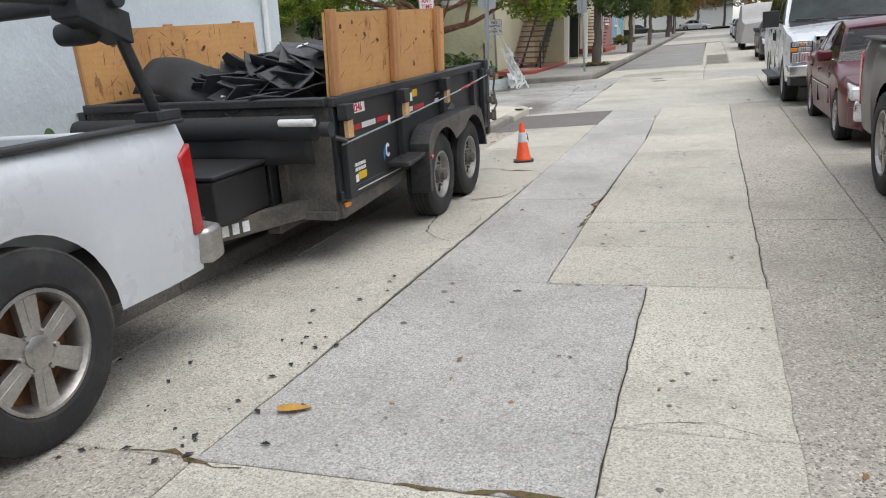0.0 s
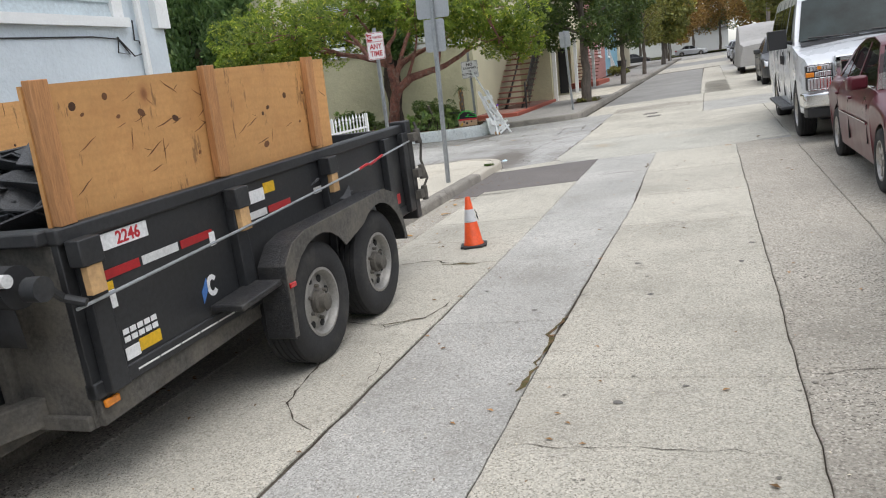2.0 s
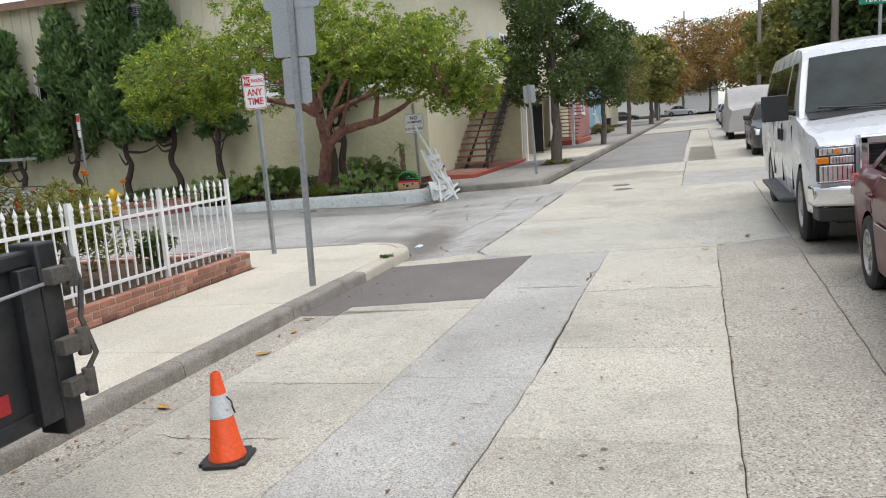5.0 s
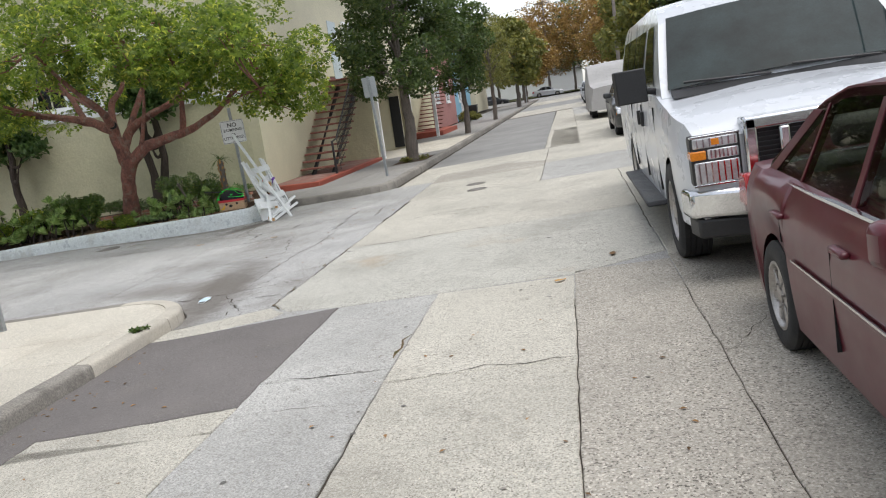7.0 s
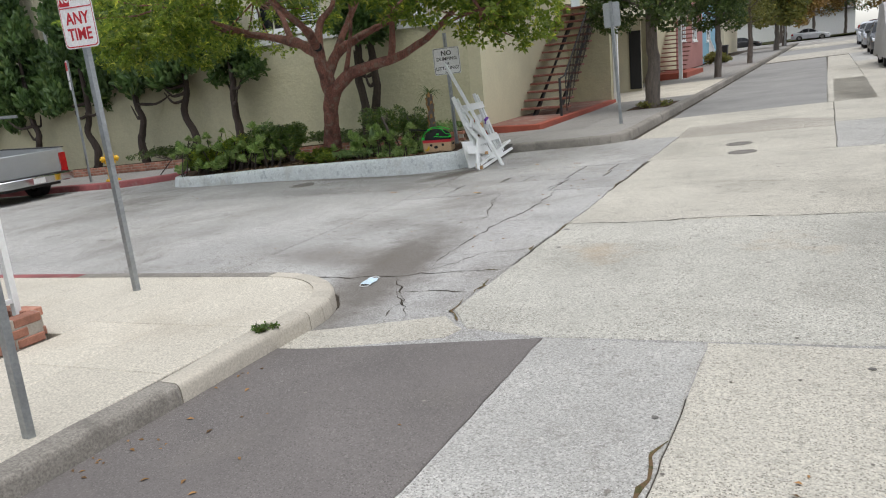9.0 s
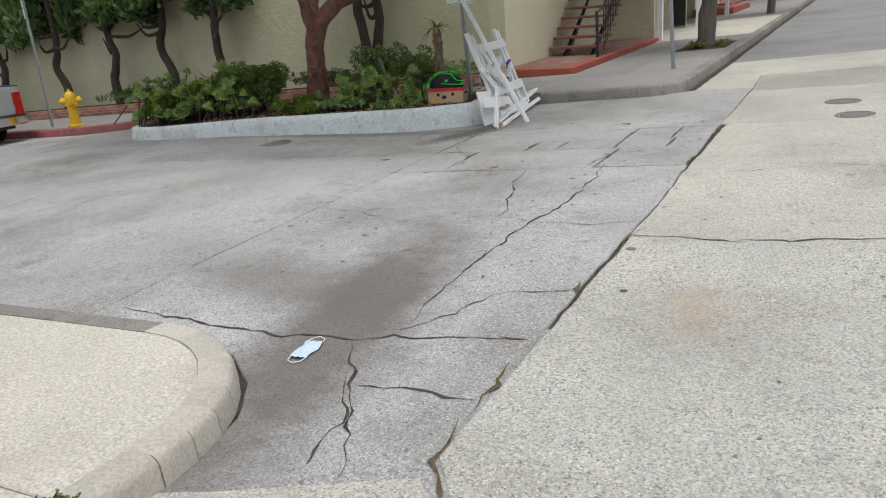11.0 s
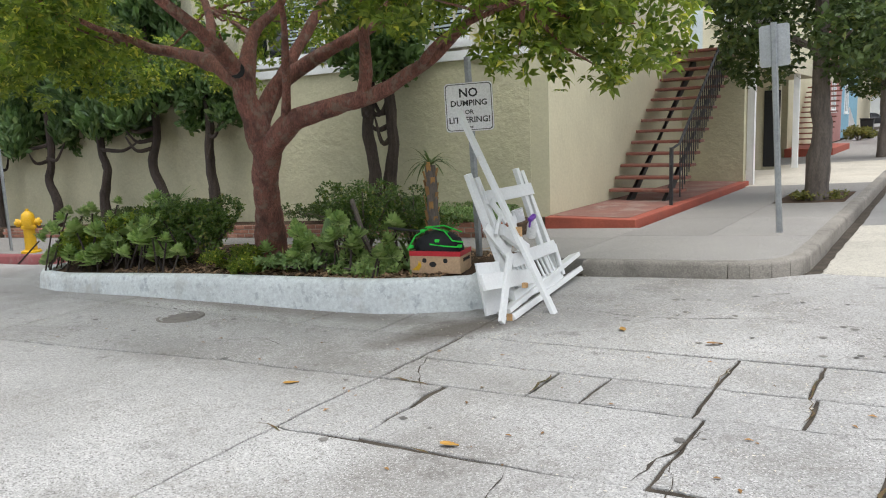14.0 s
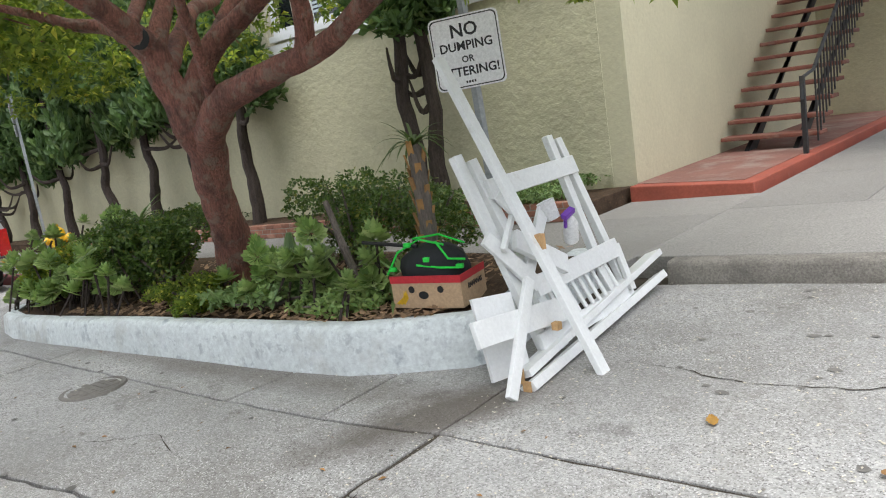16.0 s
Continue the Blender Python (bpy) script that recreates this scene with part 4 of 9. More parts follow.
for x, y, r in ((-0.62, 22.1, 0.18), (-0.75, 23.0, 0.18), (-7.42, 21.38, 0.21)):
    bm = bmesh.new()
    lathe(bm, [(0, 0.002), (r - 0.05, 0.002), (r - 0.045, -0.004), (r - 0.03, -0.004), (r - 0.025, 0.006), (r, 0.006), (r + 0.01, -0.02)], 36)
    for i in range(-3, 4):
        for j in range(-3, 4):
            if i * i + j * j < 10:
                box(bm, i * r / 4.6 - 0.02, i * r / 4.6 + 0.02, j * r / 4.6 - 0.02, j * r / 4.6 + 0.02, 0, 0.006)
    ob = part("manhole_cover", bm, material("iron_cover", (0.20, 0.185, 0.165), rough=0.85, metal=0.1, var=0.2, bump=0.2) if x == -0.62 else bpy.data.materials["iron_cover"])
    ob.matrix_world = pose(x, y, gz(x, y) + 0.002, 0, -LEANING, 0)
    tagged(ob, "round dark iron manhole cover set in the street", "manhole cover", "manhole covers")


# ---- low brick walls ----
def brick_wall(name, x0, y0, x1, y1, courses, lift, label, w=0.11):
    owner = tagged(new(name), label, "wall", kind="structure")
    ln = math.hypot(x1 - x0, y1 - y0)
    tx, ty = (x1 - x0) / ln, (y1 - y0) / ln
    turn = math.degrees(math.atan2(ty, tx))
    bm = bmesh.new()
    box(bm, -0.098, 0.098, -w / 2, w / 2, 0, 0.060)
    bmesh.ops.bevel(bm, geom=bm.edges[:], offset=0.006, segments=1, affect="EDGES")
    me = mesh_from(bm, "brick", brick_red)
    rng = random.Random(3)
    slope = gz(x1, y1) - gz(x0, y0)
    tilt = math.degrees(math.atan2(slope, ln))
    for c in range(courses):
        s = 0.10 if c % 2 == 0 else 0.205
        while s < ln - 0.05:
            x, y = x0 + tx * s, y0 + ty * s
            ob = new("brick", me)
            ob.parent = owner
            ob.matrix_basis = pose(x + rng.uniform(-0.004, 0.004), y + rng.uniform(-0.004, 0.004), gz(x, y) + lift + c * 0.071, 0, -tilt, turn + rng.uniform(-1, 1))
            s += 0.209
    bm = bmesh.new()
    box(bm, 0.02, ln - 0.02, -w / 2 + 0.008, w / 2 - 0.008, -0.2, courses * 0.071 - 0.012)
    core = part("mortar", bm, mortar, owner, smooth=False)
    core.matrix_basis = pose(x0, y0, gz(x0, y0) + lift, 0, -tilt, turn)


BRICKS = [("brick_wall", -4.45, 9.6, -4.45, 14.42, 3, 0.115, "low wall of red bricks edging the front garden"),
          ("brick_wall", -4.50, 14.44, -9.6, 14.44, 3, 0.115, "low wall of red bricks edging the front garden"),
          ("brick_edging", -6.55, 26.08, -20.0, 26.08, 3, 0.15, "low brick edging along the foot of the stucco wall")]
tagged(quick("garden_soil", soil, None, lambda bm: slab_bm(bm, rect(-12, -4.52, 10.6, 14.40), gap=0, amp=0.01, thick=0.3, lift=0.27, step=0.5)), kind="structure")
tagged(quick("bed_soil", soil, None, lambda bm: slab_bm(bm, rect(-34, -6.56, 26.1, 27.15), gap=0, amp=0.0, thick=0.3, lift=0.30, step=0.8)), kind="structure")


# ---- white picket fence ----
def picket_fence():
    th = empty("picket_fence", stand(-4.62, 10.6, 0, 0.27), "white painted iron picket fence with spear tips", "fence")
    bm = bmesh.new()
    box(bm, -0.008, 0.008, -0.008, 0.008, 0.04, 0.86)
    lathe(bm, [(0.012, 0.86), (0.020, 0.88), (0.010, 0.90), (0.022, 0.925), (0.013, 0.955), (0, 1.0)], 6)
    me = mesh_from(bm, "picket", white_paint)
    for i in range(30):
        ob = new("picket", me)
        ob.parent = th
        ob.location = (0, 0.12 + i * 0.122, 0.012 * math.sin(i * 1.7))
    for y in (0.0, 1.3, 2.55, 3.78):
        quick("post", white_paint, th, box, -0.022, 0.022, y - 0.022, y + 0.022, -0.05, 0.98)
    for z in (0.14, 0.76):
        quick("rail", white_paint, th, box, -0.013, 0.013, 0, 3.78, z - 0.015, z + 0.015)


picket_fence()

# ---- vehicles: front towards -y, origin on the ground at the middle of the front ----
tint = material("dark_tinted_window", (0.012, 0.014, 0.015), rough=0.04, var=0.1, bump=0.0, spec=0.45, rvar=0.01)
tint_pale = material("sky_lit_windscreen", (0.016, 0.026, 0.027), rough=0.03, var=0.5, scale=2.5, bump=0.0, spec=0.13, rvar=0.01)


def shell(bm, ys, low, high, half, k=7, m=6, crown=0.03, caps=True):
    """A vehicle skin lofted along y: low(y), high(y), and half(y, share of height) give its edges."""
    rings = []
    for y in ys:
        a, b = low(y), high(y)
        side = [(half(y, s / k), a + (b - a) * s / k) for s in range(k + 1)]
        w, z = side[-1]
        top = [(w * (1 - 2 * i / m), z + crown * math.sin(math.pi * i / m)) for i in range(1, m)]
        rings.append([bm.verts.new((x, y, zz)) for x, zz in side + top + [(-x, zz) for x, zz in reversed(side)]])
    for a, b in zip(rings, rings[1:]):
        for i in range(len(a) - 1):
            bm.faces.new((a[i], a[i + 1], b[i + 1], b[i]))
    if caps:
        bm.faces.new(rings[0]), bm.faces.new(rings[-1][::-1])


def with_arches(sill, arches):
    """Bottom edge of a flank with round wheel openings at (y, radius, centre height)."""
    def low(y):
        z = sill
        for c, r, h in arches:
            if abs(y - c) < r:
                z = max(z, h + math.sqrt(max(0, r * r - (y - c) ** 2)))
        return z
    return low


def stations(y0, y1, arches, step=0.12):
    ys = {round(y0 + (y1 - y0) * i / max(2, int((y1 - y0) / step)), 3) for i in range(max(2, int((y1 - y0) / step)) + 1)}
    for c, r, h in arches:
        for i in range(15):
            ys.add(round(c + r * math.cos(math.pi * i / 14), 3))
        ys |= {round(c - r - 0.002, 3), round(c + r + 0.002, 3)}
    return sorted(y for y in ys if y0 <= y <= y1)


def wheel(parent, x, y, r, w, kind, side=1, rim_mat=alloy):
    """Tyre and rim; side is +1 where the outer face looks to +x."""
    m = pose(x, y, r, 0, 90 * side, 0)
    rr = r * (0.62 if kind != "trailer" else 0.56)
    h = w / 2
    bm = bmesh.new()
    prof = [(rr, h * 0.86), (rr + 0.02, h), (r * 0.86, h * 1.02), (r * 0.95, h * 0.92), (r * 0.99, h * 0.78)]
    tread = []
    for i in range(5):
        z = h * (0.70 - 0.35 * i)
        tread += [(r, z + h * 0.06), (r, z - h * 0.20), (r - 0.010, z - h * 0.22), (r - 0.010, z - h * 0.27)]
    back = [(r * 0.99, -h * 0.78), (r * 0.86, -h), (rr, -h * 0.9)]
    lathe(bm, prof + tread[:-2] + back, 40, m, close=True)
    ty = part("tyre", bm, rubber, parent)
    bm = bmesh.new()
    lathe(bm, [(rr + 0.004, h * 0.80), (rr + 0.004, h * 0.93), (rr - 0.012, h * 0.95), (rr - 0.022, h * 0.80), (rr - 0.035, h * 0.45), (rr - 0.035, -h * 0.8)], 36, m)
    if kind == "steel" or kind == "trailer":
        lathe(bm, [(rr - 0.03, h * 0.55), (rr * 0.80, h * 0.42), (rr * 0.62, h * 0.50), (rr * 0.45, h * 0.62), (rr * 0.36, h * 0.55), (rr * 0.34, h * 0.55)], 36, m)
    rim = part("rim", bm, rim_mat, ty)
    bm = bmesh.new()
    if kind in ("steel", "trailer"):
        # near-black discs on the dish paint the shade inside the vent holes
        for i in range(8):
            a = 2 * math.pi * (i + 0.3) / 8
            lathe(bm, [(0, 0.0), (rr * 0.115, 0.0), (rr * 0.125, -0.006)], 10, m @ pose(math.cos(a) * rr * 0.70, math.sin(a) * rr * 0.70, h * 0.47 + 0.006))
            part("vent_hole", bm, opening_shade, rim)
            bm = bmesh.new()
        lathe(bm, [(rr * 0.34, h * 0.5), (rr * 0.33, h * 0.85), (rr * 0.25, h * 0.92), (rr * 0.24, h * 1.25), (rr * 0.17, h * 1.30), (0, h * 1.30)], 20, m)
        for i in range(6):
            a = 2 * math.pi * i / 6
            lathe(bm, [(0, 0.025), (rr * 0.05, 0.025), (rr * 0.06, 0.0)], 6, m @ pose(math.cos(a) * rr * 0.48, math.sin(a) * rr * 0.48, h * 0.60))
        part("hub", bm, dusty_steel, rim)
    else:
        n = 6 if kind == "six" else 7
        for i in range(n):
            rot = m @ pose(0, 0, 0, 0, 0, 360 * i / n)
            wa, wb = (rr * 0.15, rr * 0.21) if kind == "six" else (rr * 0.13, rr * 0.12)
            prism(bm, [(rr * 0.16, -wa), (rr * 0.98, -wb), (rr * 0.98, wb), (rr * 0.16, wa)], h * 0.50, h * 0.78, "z", rot)
            if kind == "six":
                prism(bm, [(rr * 0.40, -0.006), (rr * 0.97, -0.014), (rr * 0.97, 0.014), (rr * 0.40, 0.006)], h * 0.782, h * 0.80, "z", rot)
        part("spoke_ring", bm, rim_mat, rim, bevel=0.006)
        bm = bmesh.new()
        lathe(bm, [(rr * 0.28, h * 0.5), (rr * 0.27, h * 0.86), (rr * 0.20, h * 0.92), (0, h * 0.93)], 20, m)
        for i in range(n):
            a = 2 * math.pi * (i + 0.5) / n
            lathe(bm, [(0, 0.02), (rr * 0.045, 0.02), (rr * 0.05, 0.0)], 6, m @ pose(math.cos(a) * rr * 0.34, math.sin(a) * rr * 0.34, h * 0.74))
        part("hub_cap", bm, rim_mat, rim)
        bm = bmesh.new()
        lathe(bm, [(0, h * 0.1), (rr - 0.03, h * 0.1)], 24, m)
        part("brake_disc", bm, rust_edge if kind == "six" else black_plastic, rim)
    return ty


# ---- tandem-axle dump trailer with plywood side boards ----
knot_wood = material("dark_knot_wood", (0.13, 0.055, 0.022), rough=0.8, var=0.3, scale=20, bump=0.1, rnd=0.5)


# the trailer stands a little nose-down and nearly upright across the slope
TRAILER = pose(-2.78, 5.20, gz(-2.78, 5.2) + 0.005, 0.9, -LEANING * 0.45, 0)


def dump_trailer():
    th = empty("dump_trailer", TRAILER, "dusty black tandem-axle dump trailer with plywood side boards", "trailer")
    W, L = 1.05, 3.62
    quick("floor", dusty_steel, th, box, -W, W, 0.03, L, 0.50, 0.54)
    for s in (1, -1):
        bm = bmesh.new()
        box(bm, *sorted((s * (W - 0.035), s * W)), 0.0, L, 0.50, 1.16)
        sd = part("side_panel", bm, black_steel, th, bevel=0.004)
        bm = bmesh.new()
        box(bm, *sorted((s * (W - 0.06), s * (W + 0.022))), -0.01, L + 0.02, 1.145, 1.215)
        part("top_rail", bm, black_steel, sd, bevel=0.012)
        bm = bmesh.new()
        box(bm, *sorted((s * (W - 0.05), s * (W + 0.012))), 0.0, L, 0.485, 0.56)
        part("bottom_rail", bm, black_steel, sd, bevel=0.008)
        for y in (0.10, 1.14, 2.20, 3.20, L - 0.05):
            bm = bmesh.new()
            prism(bm, [(y - 0.055, 0.50), (y + 0.055, 0.50), (y + 0.045, 1.15), (y - 0.045, 1.15)], *sorted((s * (W + 0.001), s * (W + 0.055))), "x")
            part("rib", bm, black_steel, sd, bevel=0.006)
        bm = bmesh.new()
        prism(bm, [(0.02, 0.36), (1.25, 0.40), (1.25, 0.485), (0.02, 0.485)], *sorted((s * (W - 0.08), s * (W - 0.005))), "x")
        box(bm, *sorted((s * 0.55, s * 0.65)), -0.2, L, 0.30, 0.48)
        part("chassis_beam", bm, dusty_steel, th, bevel=0.006)
        # plywood board on timber posts
        bm = bmesh.new()
        t = 2.6 if s > 0 else 1.2
        tip = pose(s * (W - 0.036), 0, 1.13) @ pose(0, 0, 0, 0.6, s * t, 0) @ pose(-s * (W - 0.036), 0, -1.13)
        box(bm, *sorted((s * (W - 0.045), s * (W - 0.027))), 0.02, 2.46, 1.13, 1.76, tip)
        board = part("plywood_board", bm, plywood, th, "orange fir plywood side board with dark knots")
        rng = random.Random(40 + s)
        face = W - 0.0262 if s > 0 else -(W - 0.0458)
        bm = bmesh.new()
        lathe(bm, [(0, 0.0005), (0.55, 0.0005), (1.0, 0.0)], 12, pose(0, 0, 0, 0, 90, 0))
        knot = mesh_from(bm, "knot", knot_wood)
        bm = bmesh.new()
        prism(bm, [(-1, -0.02), (-0.3, -0.10), (0.5, 0.03), (1.0, 0.05), (0.4, 0.12), (-0.4, 0.0)], 0, 0.0005, "x")
        gouge = mesh_from(bm, "gouge", knot_wood)
        for k in range(48):
            ob = new("knot" if k < 14 else "gouge", knot if k < 14 else gouge)
            ob.parent = board
            y, z = rng.uniform(0.16, 2.40), rng.uniform(1.25, 1.73)
            r = rng.uniform(0.007, 0.020) if k < 14 else rng.uniform(0.018, 0.055)
            if k >= 28:
                y, z = rng.uniform(0.25, 1.2), rng.uniform(1.40, 1.72)
            ob.matrix_basis = tip @ pose(face, y, z, rng.uniform(-35, 35) if k < 14 else rng.choice((18, 25, 80, -30)) + rng.uniform(-12, 12), 0, 0) @ Matrix.Diagonal((1, r * rng.uniform(1.0, 1.8), r, 1))
        for y in (0.07, 1.14, 2.20):
            bm = bmesh.new()
            box(bm, *sorted((s * (W - 0.024), s * (W + 0.016))), y - 0.045, y + 0.045, 1.217, 1.78, tip)
            part("timber_post", bm, timber, board, "orange stained timber stud", bevel=0.003)
            bm = bmesh.new()
            box(bm, *sorted((s * (W + 0.058), s * (W + 0.092))), y - 0.042, y + 0.042, 0.93, 1.05)
            part("timber_end", bm, timber_raw, board, bevel=0.003)
            bm = bmesh.new()
            box(bm, *sorted((s * (W + 0.024), s * (W + 0.098))), y - 0.06, y + 0.06, 1.05, 1.16)
            part("stake_pocket", bm, black_steel, sd, bevel=0.006)
        for k in range(6):
            bm = bmesh.new()
            y = 0.16 + k * 0.27 + (0.0 if k < 3 else 0.26 + (0.28 if k > 4 else 0))
            box(bm, *sorted((s * (W + 0.001), s * (W + 0.004))), y, y + 0.25, 0.945, 0.985)
            part("reflective_strip", bm, (red_tape, white_tape)[k % 2], sd, "red reflective tape" if k % 2 == 0 else "white reflective tape")
        # fender over both wheels, with its step
        bm = bmesh.new()
        top = [(1.18, 0.30), (1.20, 0.70), (1.31, 0.80), (1.45, 0.835), (2.60, 0.855), (2.77, 0.80), (2.88, 0.60), (2.92, 0.43)]
        inner = [(y + (0.012 if y < 2 else -0.012), z - 0.012) for y, z in top]
        prism(bm, top + inner[::-1], *sorted((s * (W + 0.056), s * 1.285)), "x")
        fe = part("fender", bm, tread_plate, th, "black tread-plate fender with dust", bevel=0.004)
        lip = [(y, z + 0.004) for y, z in top] + [(2.87, 0.43)] + [(2.47 + 0.42 * math.cos(radians(a)), 0.36 + 0.42 * math.sin(radians(a))) for a in range(15, 141, 14)] + \
              [(1.61 + 0.42 * math.cos(radians(a)), 0.36 + 0.42 * math.sin(radians(a))) for a in range(40, 166, 14)] + [(1.22, 0.30)]
        bm = bmesh.new()
        prism(bm, lip, *sorted((s * 1.279, s * 1.286)), "x")
        part("skirt", bm, dusty_steel, fe)
        bm = bmesh.new()
        prism(bm, [(0.80, 0.585), (1.178, 0.605), (1.178, 0.64), (0.80, 0.62)], *sorted((s * (W + 0.014), s * 1.26)), "x")
        part("step", bm, tread_plate, th, bevel=0.008)
        for y in (1.61, 2.47):
            wheel(th, s * 1.135, y, 0.365, 0.215, "trailer", s, steel_grey)
    # front wall, tongue and tool box
    bm = bmesh.new()
    box(bm, -W + 0.036, W - 0.036, 0.0, 0.035, 0.36, 1.15)
    box(bm, 0.60, 0.66, -0.05, 0.0, 0.38, 1.0)
    box(bm, 0.66, W - 0.04, -0.03, 0.0, 0.36, 0.42)
    part("front_wall", bm, dusty_steel, th, "black front wall spattered with dried mud", bevel=0.004)
    quick("pump_box", black_steel, th, box, -0.60, 0.58, -0.13, -0.005, 0.38, 1.0, bevel=0.008)
    bm = bmesh.new()
    box(bm, -0.62, 0.60, -0.80, -0.20, 0.50, 0.80)
    tb = part("tool_box", bm, black_plastic, th, "black tool box on the tongue", bevel=0.02)
    quick("lid", black_plastic, tb, box, -0.635, 0.615, -0.82, -0.19, 0.803, 0.835, bevel=0.012)
    for s in (1, -1):
        bm = bmesh.new()
        prism(bm, [(s * 0.78, 0.0), (s * 0.70, 0.0), (s * 0.02, -1.65), (s * 0.10, -1.65)], 0.37, 0.50, "z")
        part("tongue_beam", bm, dusty_steel, th, bevel=0.006)
    beam = math.degrees(math.atan2(1.65, 0.68))
    for k in range(9):
        bm = bmesh.new()
        u = 0.30 + k * 0.045 + (0.03 if k == 8 else 0)
        cx, cy = 0.78 - 0.68 * u, -1.65 * u
        box(bm, -0.026, 0.026, -0.002, 0.0025, -0.036, 0.036, pose(cx + 0.004, cy, 0.435, 0, 0, beam))
        part("white_letter_bar", bm, sign_white, th)
    quick("front_rail", black_steel, th, box, -W + 0.03, W - 0.03, -0.06, 0.04, 1.155, 1.215, bevel=0.01)
    bm = bmesh.new()
    tube(bm, [(-W + 0.05, -0.16, 1.03), (W - 0.06, -0.16, 1.03)], 0.085, 18)
    part("tarp_roll", bm, tar_sheet, th, "rolled black tarp along the front")
    bm = bmesh.new()
    rings = [[bm.verts.new((x, -0.20 + 0.03 * math.sin(x * 9) * u, 1.09 - 0.30 * u)) for x in [-W + 0.06 + (2 * W - 0.14) * i / 24 for i in range(25)]] for u in (0, 0.25, 0.5, 0.75, 1.0)]
    for a, b in zip(rings, rings[1:]):
        for i in range(24):
            bm.faces.new((a[i], a[i + 1], b[i + 1], b[i]))
    ob = part("tarp_flap", bm, tar_sheet, th)
    ob.modifiers.new("thick", "SOLIDIFY").thickness = 0.006
    bm = bmesh.new()
    tube(bm, [(W - 0.28, -0.235, 1.075), (W - 0.02, -0.235, 1.075)], 0.026, 12)
    part("roller_tube", bm, white_tape, th)
    bm = bmesh.new()
    tube(bm, [(W + 0.02, -0.12, 1.02), (W + 0.02, -0.05, 0.95), (W + 0.10, -0.02, 0.92)], 0.018, 8)
    lathe(bm, [(0.0, 0.05), (0.05, 0.05), (0.05, -0.02), (0, -0.02)], 14, pose(W + 0.01, -0.16, 1.02, 0, 90, 0))
    part("crank", bm, black_steel, th)
    bm = bmesh.new()
    tube(bm, [(W + 0.075, -0.05, 0.90), (W + 0.105, 1.2, 0.955), (W + 0.105, 2.4, 1.01), (W + 0.07, 3.62, 1.075)], 0.0075, 8)
    part("tarp_arm", bm, galv, th)
    bm = bmesh.new()
    tube(bm, [(W + 0.10, 2.55, 1.015), (W + 0.12, 2.65, 1.035), (W + 0.10, 2.75, 1.02), (W + 0.12, 2.85, 1.045), (W + 0.09, 3.0, 1.05)], 0.010, 6)
    part("strap", bm, red_tape, th)
    # tailgate, hinges, lamps, chain
    gate = quick("tailgate", black_steel, th, box, -W + 0.04, W - 0.04, L - 0.05, L - 0.005, 0.52, 1.19, bevel=0.006)
    for x in (-0.5, 0.0, 0.5):
        quick("gate_rib", black_steel, gate, box, x - 0.04, x + 0.04, L - 0.004, L + 0.05, 0.54, 1.18, bevel=0.006)
    quick("corner_post", black_steel, th, box, W - 0.09, W + 0.06, L + 0.001, L + 0.10, 0.42, 1.24, bevel=0.01)
    quick("corner_post", black_steel, th, box, -W - 0.06, -W + 0.09, L + 0.001, L + 0.10, 0.42, 1.24, bevel=0.01)
    for z in (0.62, 0.80, 1.10):
        bm = bmesh.new()
        box(bm, W + 0.055, W + 0.11, L + 0.01, L + 0.12, z - 0.035, z + 0.035)
        lathe(bm, [(0, 0.06), (0.028, 0.06), (0.028, -0.06), (0, -0.06)], 10, pose(W + 0.10, L + 0.12, z))
        part("hinge", bm, dusty_steel, th, bevel=0.004)
    bm = bmesh.new()
    tube(bm, [(W + 0.09, L + 0.11, 1.22), (W + 0.12, L + 0.14, 1.05), (W + 0.10, L + 0.13, 0.90), (W + 0.13, L + 0.15, 0.74), (W + 0.09, L + 0.10, 0.64)], 0.012, 6)
    part("chain", bm, dusty_steel, th)
    quick("rear_reflector", red_tape, th, box, W + 0.002, W + 0.008, 3.28, 3.42, 0.60, 0.68)
    quick("marker_lamp", amber, th, box, W + 0.0, W + 0.02, 0.03, 0.11, 0.44, 0.475, bevel=0.006)
    quick("marker_lamp", red_lens, th, box, 1.286, 1.30, 1.20, 1.26, 0.575, 0.605, bevel=0.005)
    # plates and stickers
    pl = quick("number_plate", sign_white, th, box, W + 0.002, W + 0.006, 0.20, 0.50, 1.065, 1.135)
    words("plate_number", "2246", 0.078, ink_red, pl, pose(W + 0.0075, 0.375, 1.099, 90, 0, 90), squeeze=0.95)
    st = quick("warning_sticker", hydrant_yellow, th, box, W + 0.002, W + 0.005, 0.12, 0.23, 0.90, 0.935)
    quick("sticker_field", sign_white, st, box, W + 0.002, W + 0.005, 0.12, 0.23, 0.82, 0.898)
    for z in (0.70, 0.665):
        for k in range(5):
            quick("letter_bar", sign_white, th, box, W + 0.002, W + 0.005, 0.22 + k * 0.045, 0.255 + k * 0.045, z - 0.012, z + 0.012)
    quick("sticker", hydrant_yellow, th, box, W + 0.002, W + 0.005, 0.30, 0.44, 0.585, 0.64)
    quick("sticker", sign_white, th, box, W + 0.002, W + 0.005, 0.21, 0.297, 0.575, 0.63)
    bm = bmesh.new()
    prism(bm, [(0.78, 0.64), (0.83, 0.70), (0.83, 0.76), (0.78, 0.70)], W + 0.002, W + 0.005, "x")
    part("logo_shape", bm, material("blue_sticker", (0.06, 0.16, 0.42), bump=0), th)
    bm = bmesh.new()
    ring = [(0.87 + 0.045 * math.cos(radians(a)), 0.71 + 0.055 * math.sin(radians(a))) for a in range(40, 321, 20)]
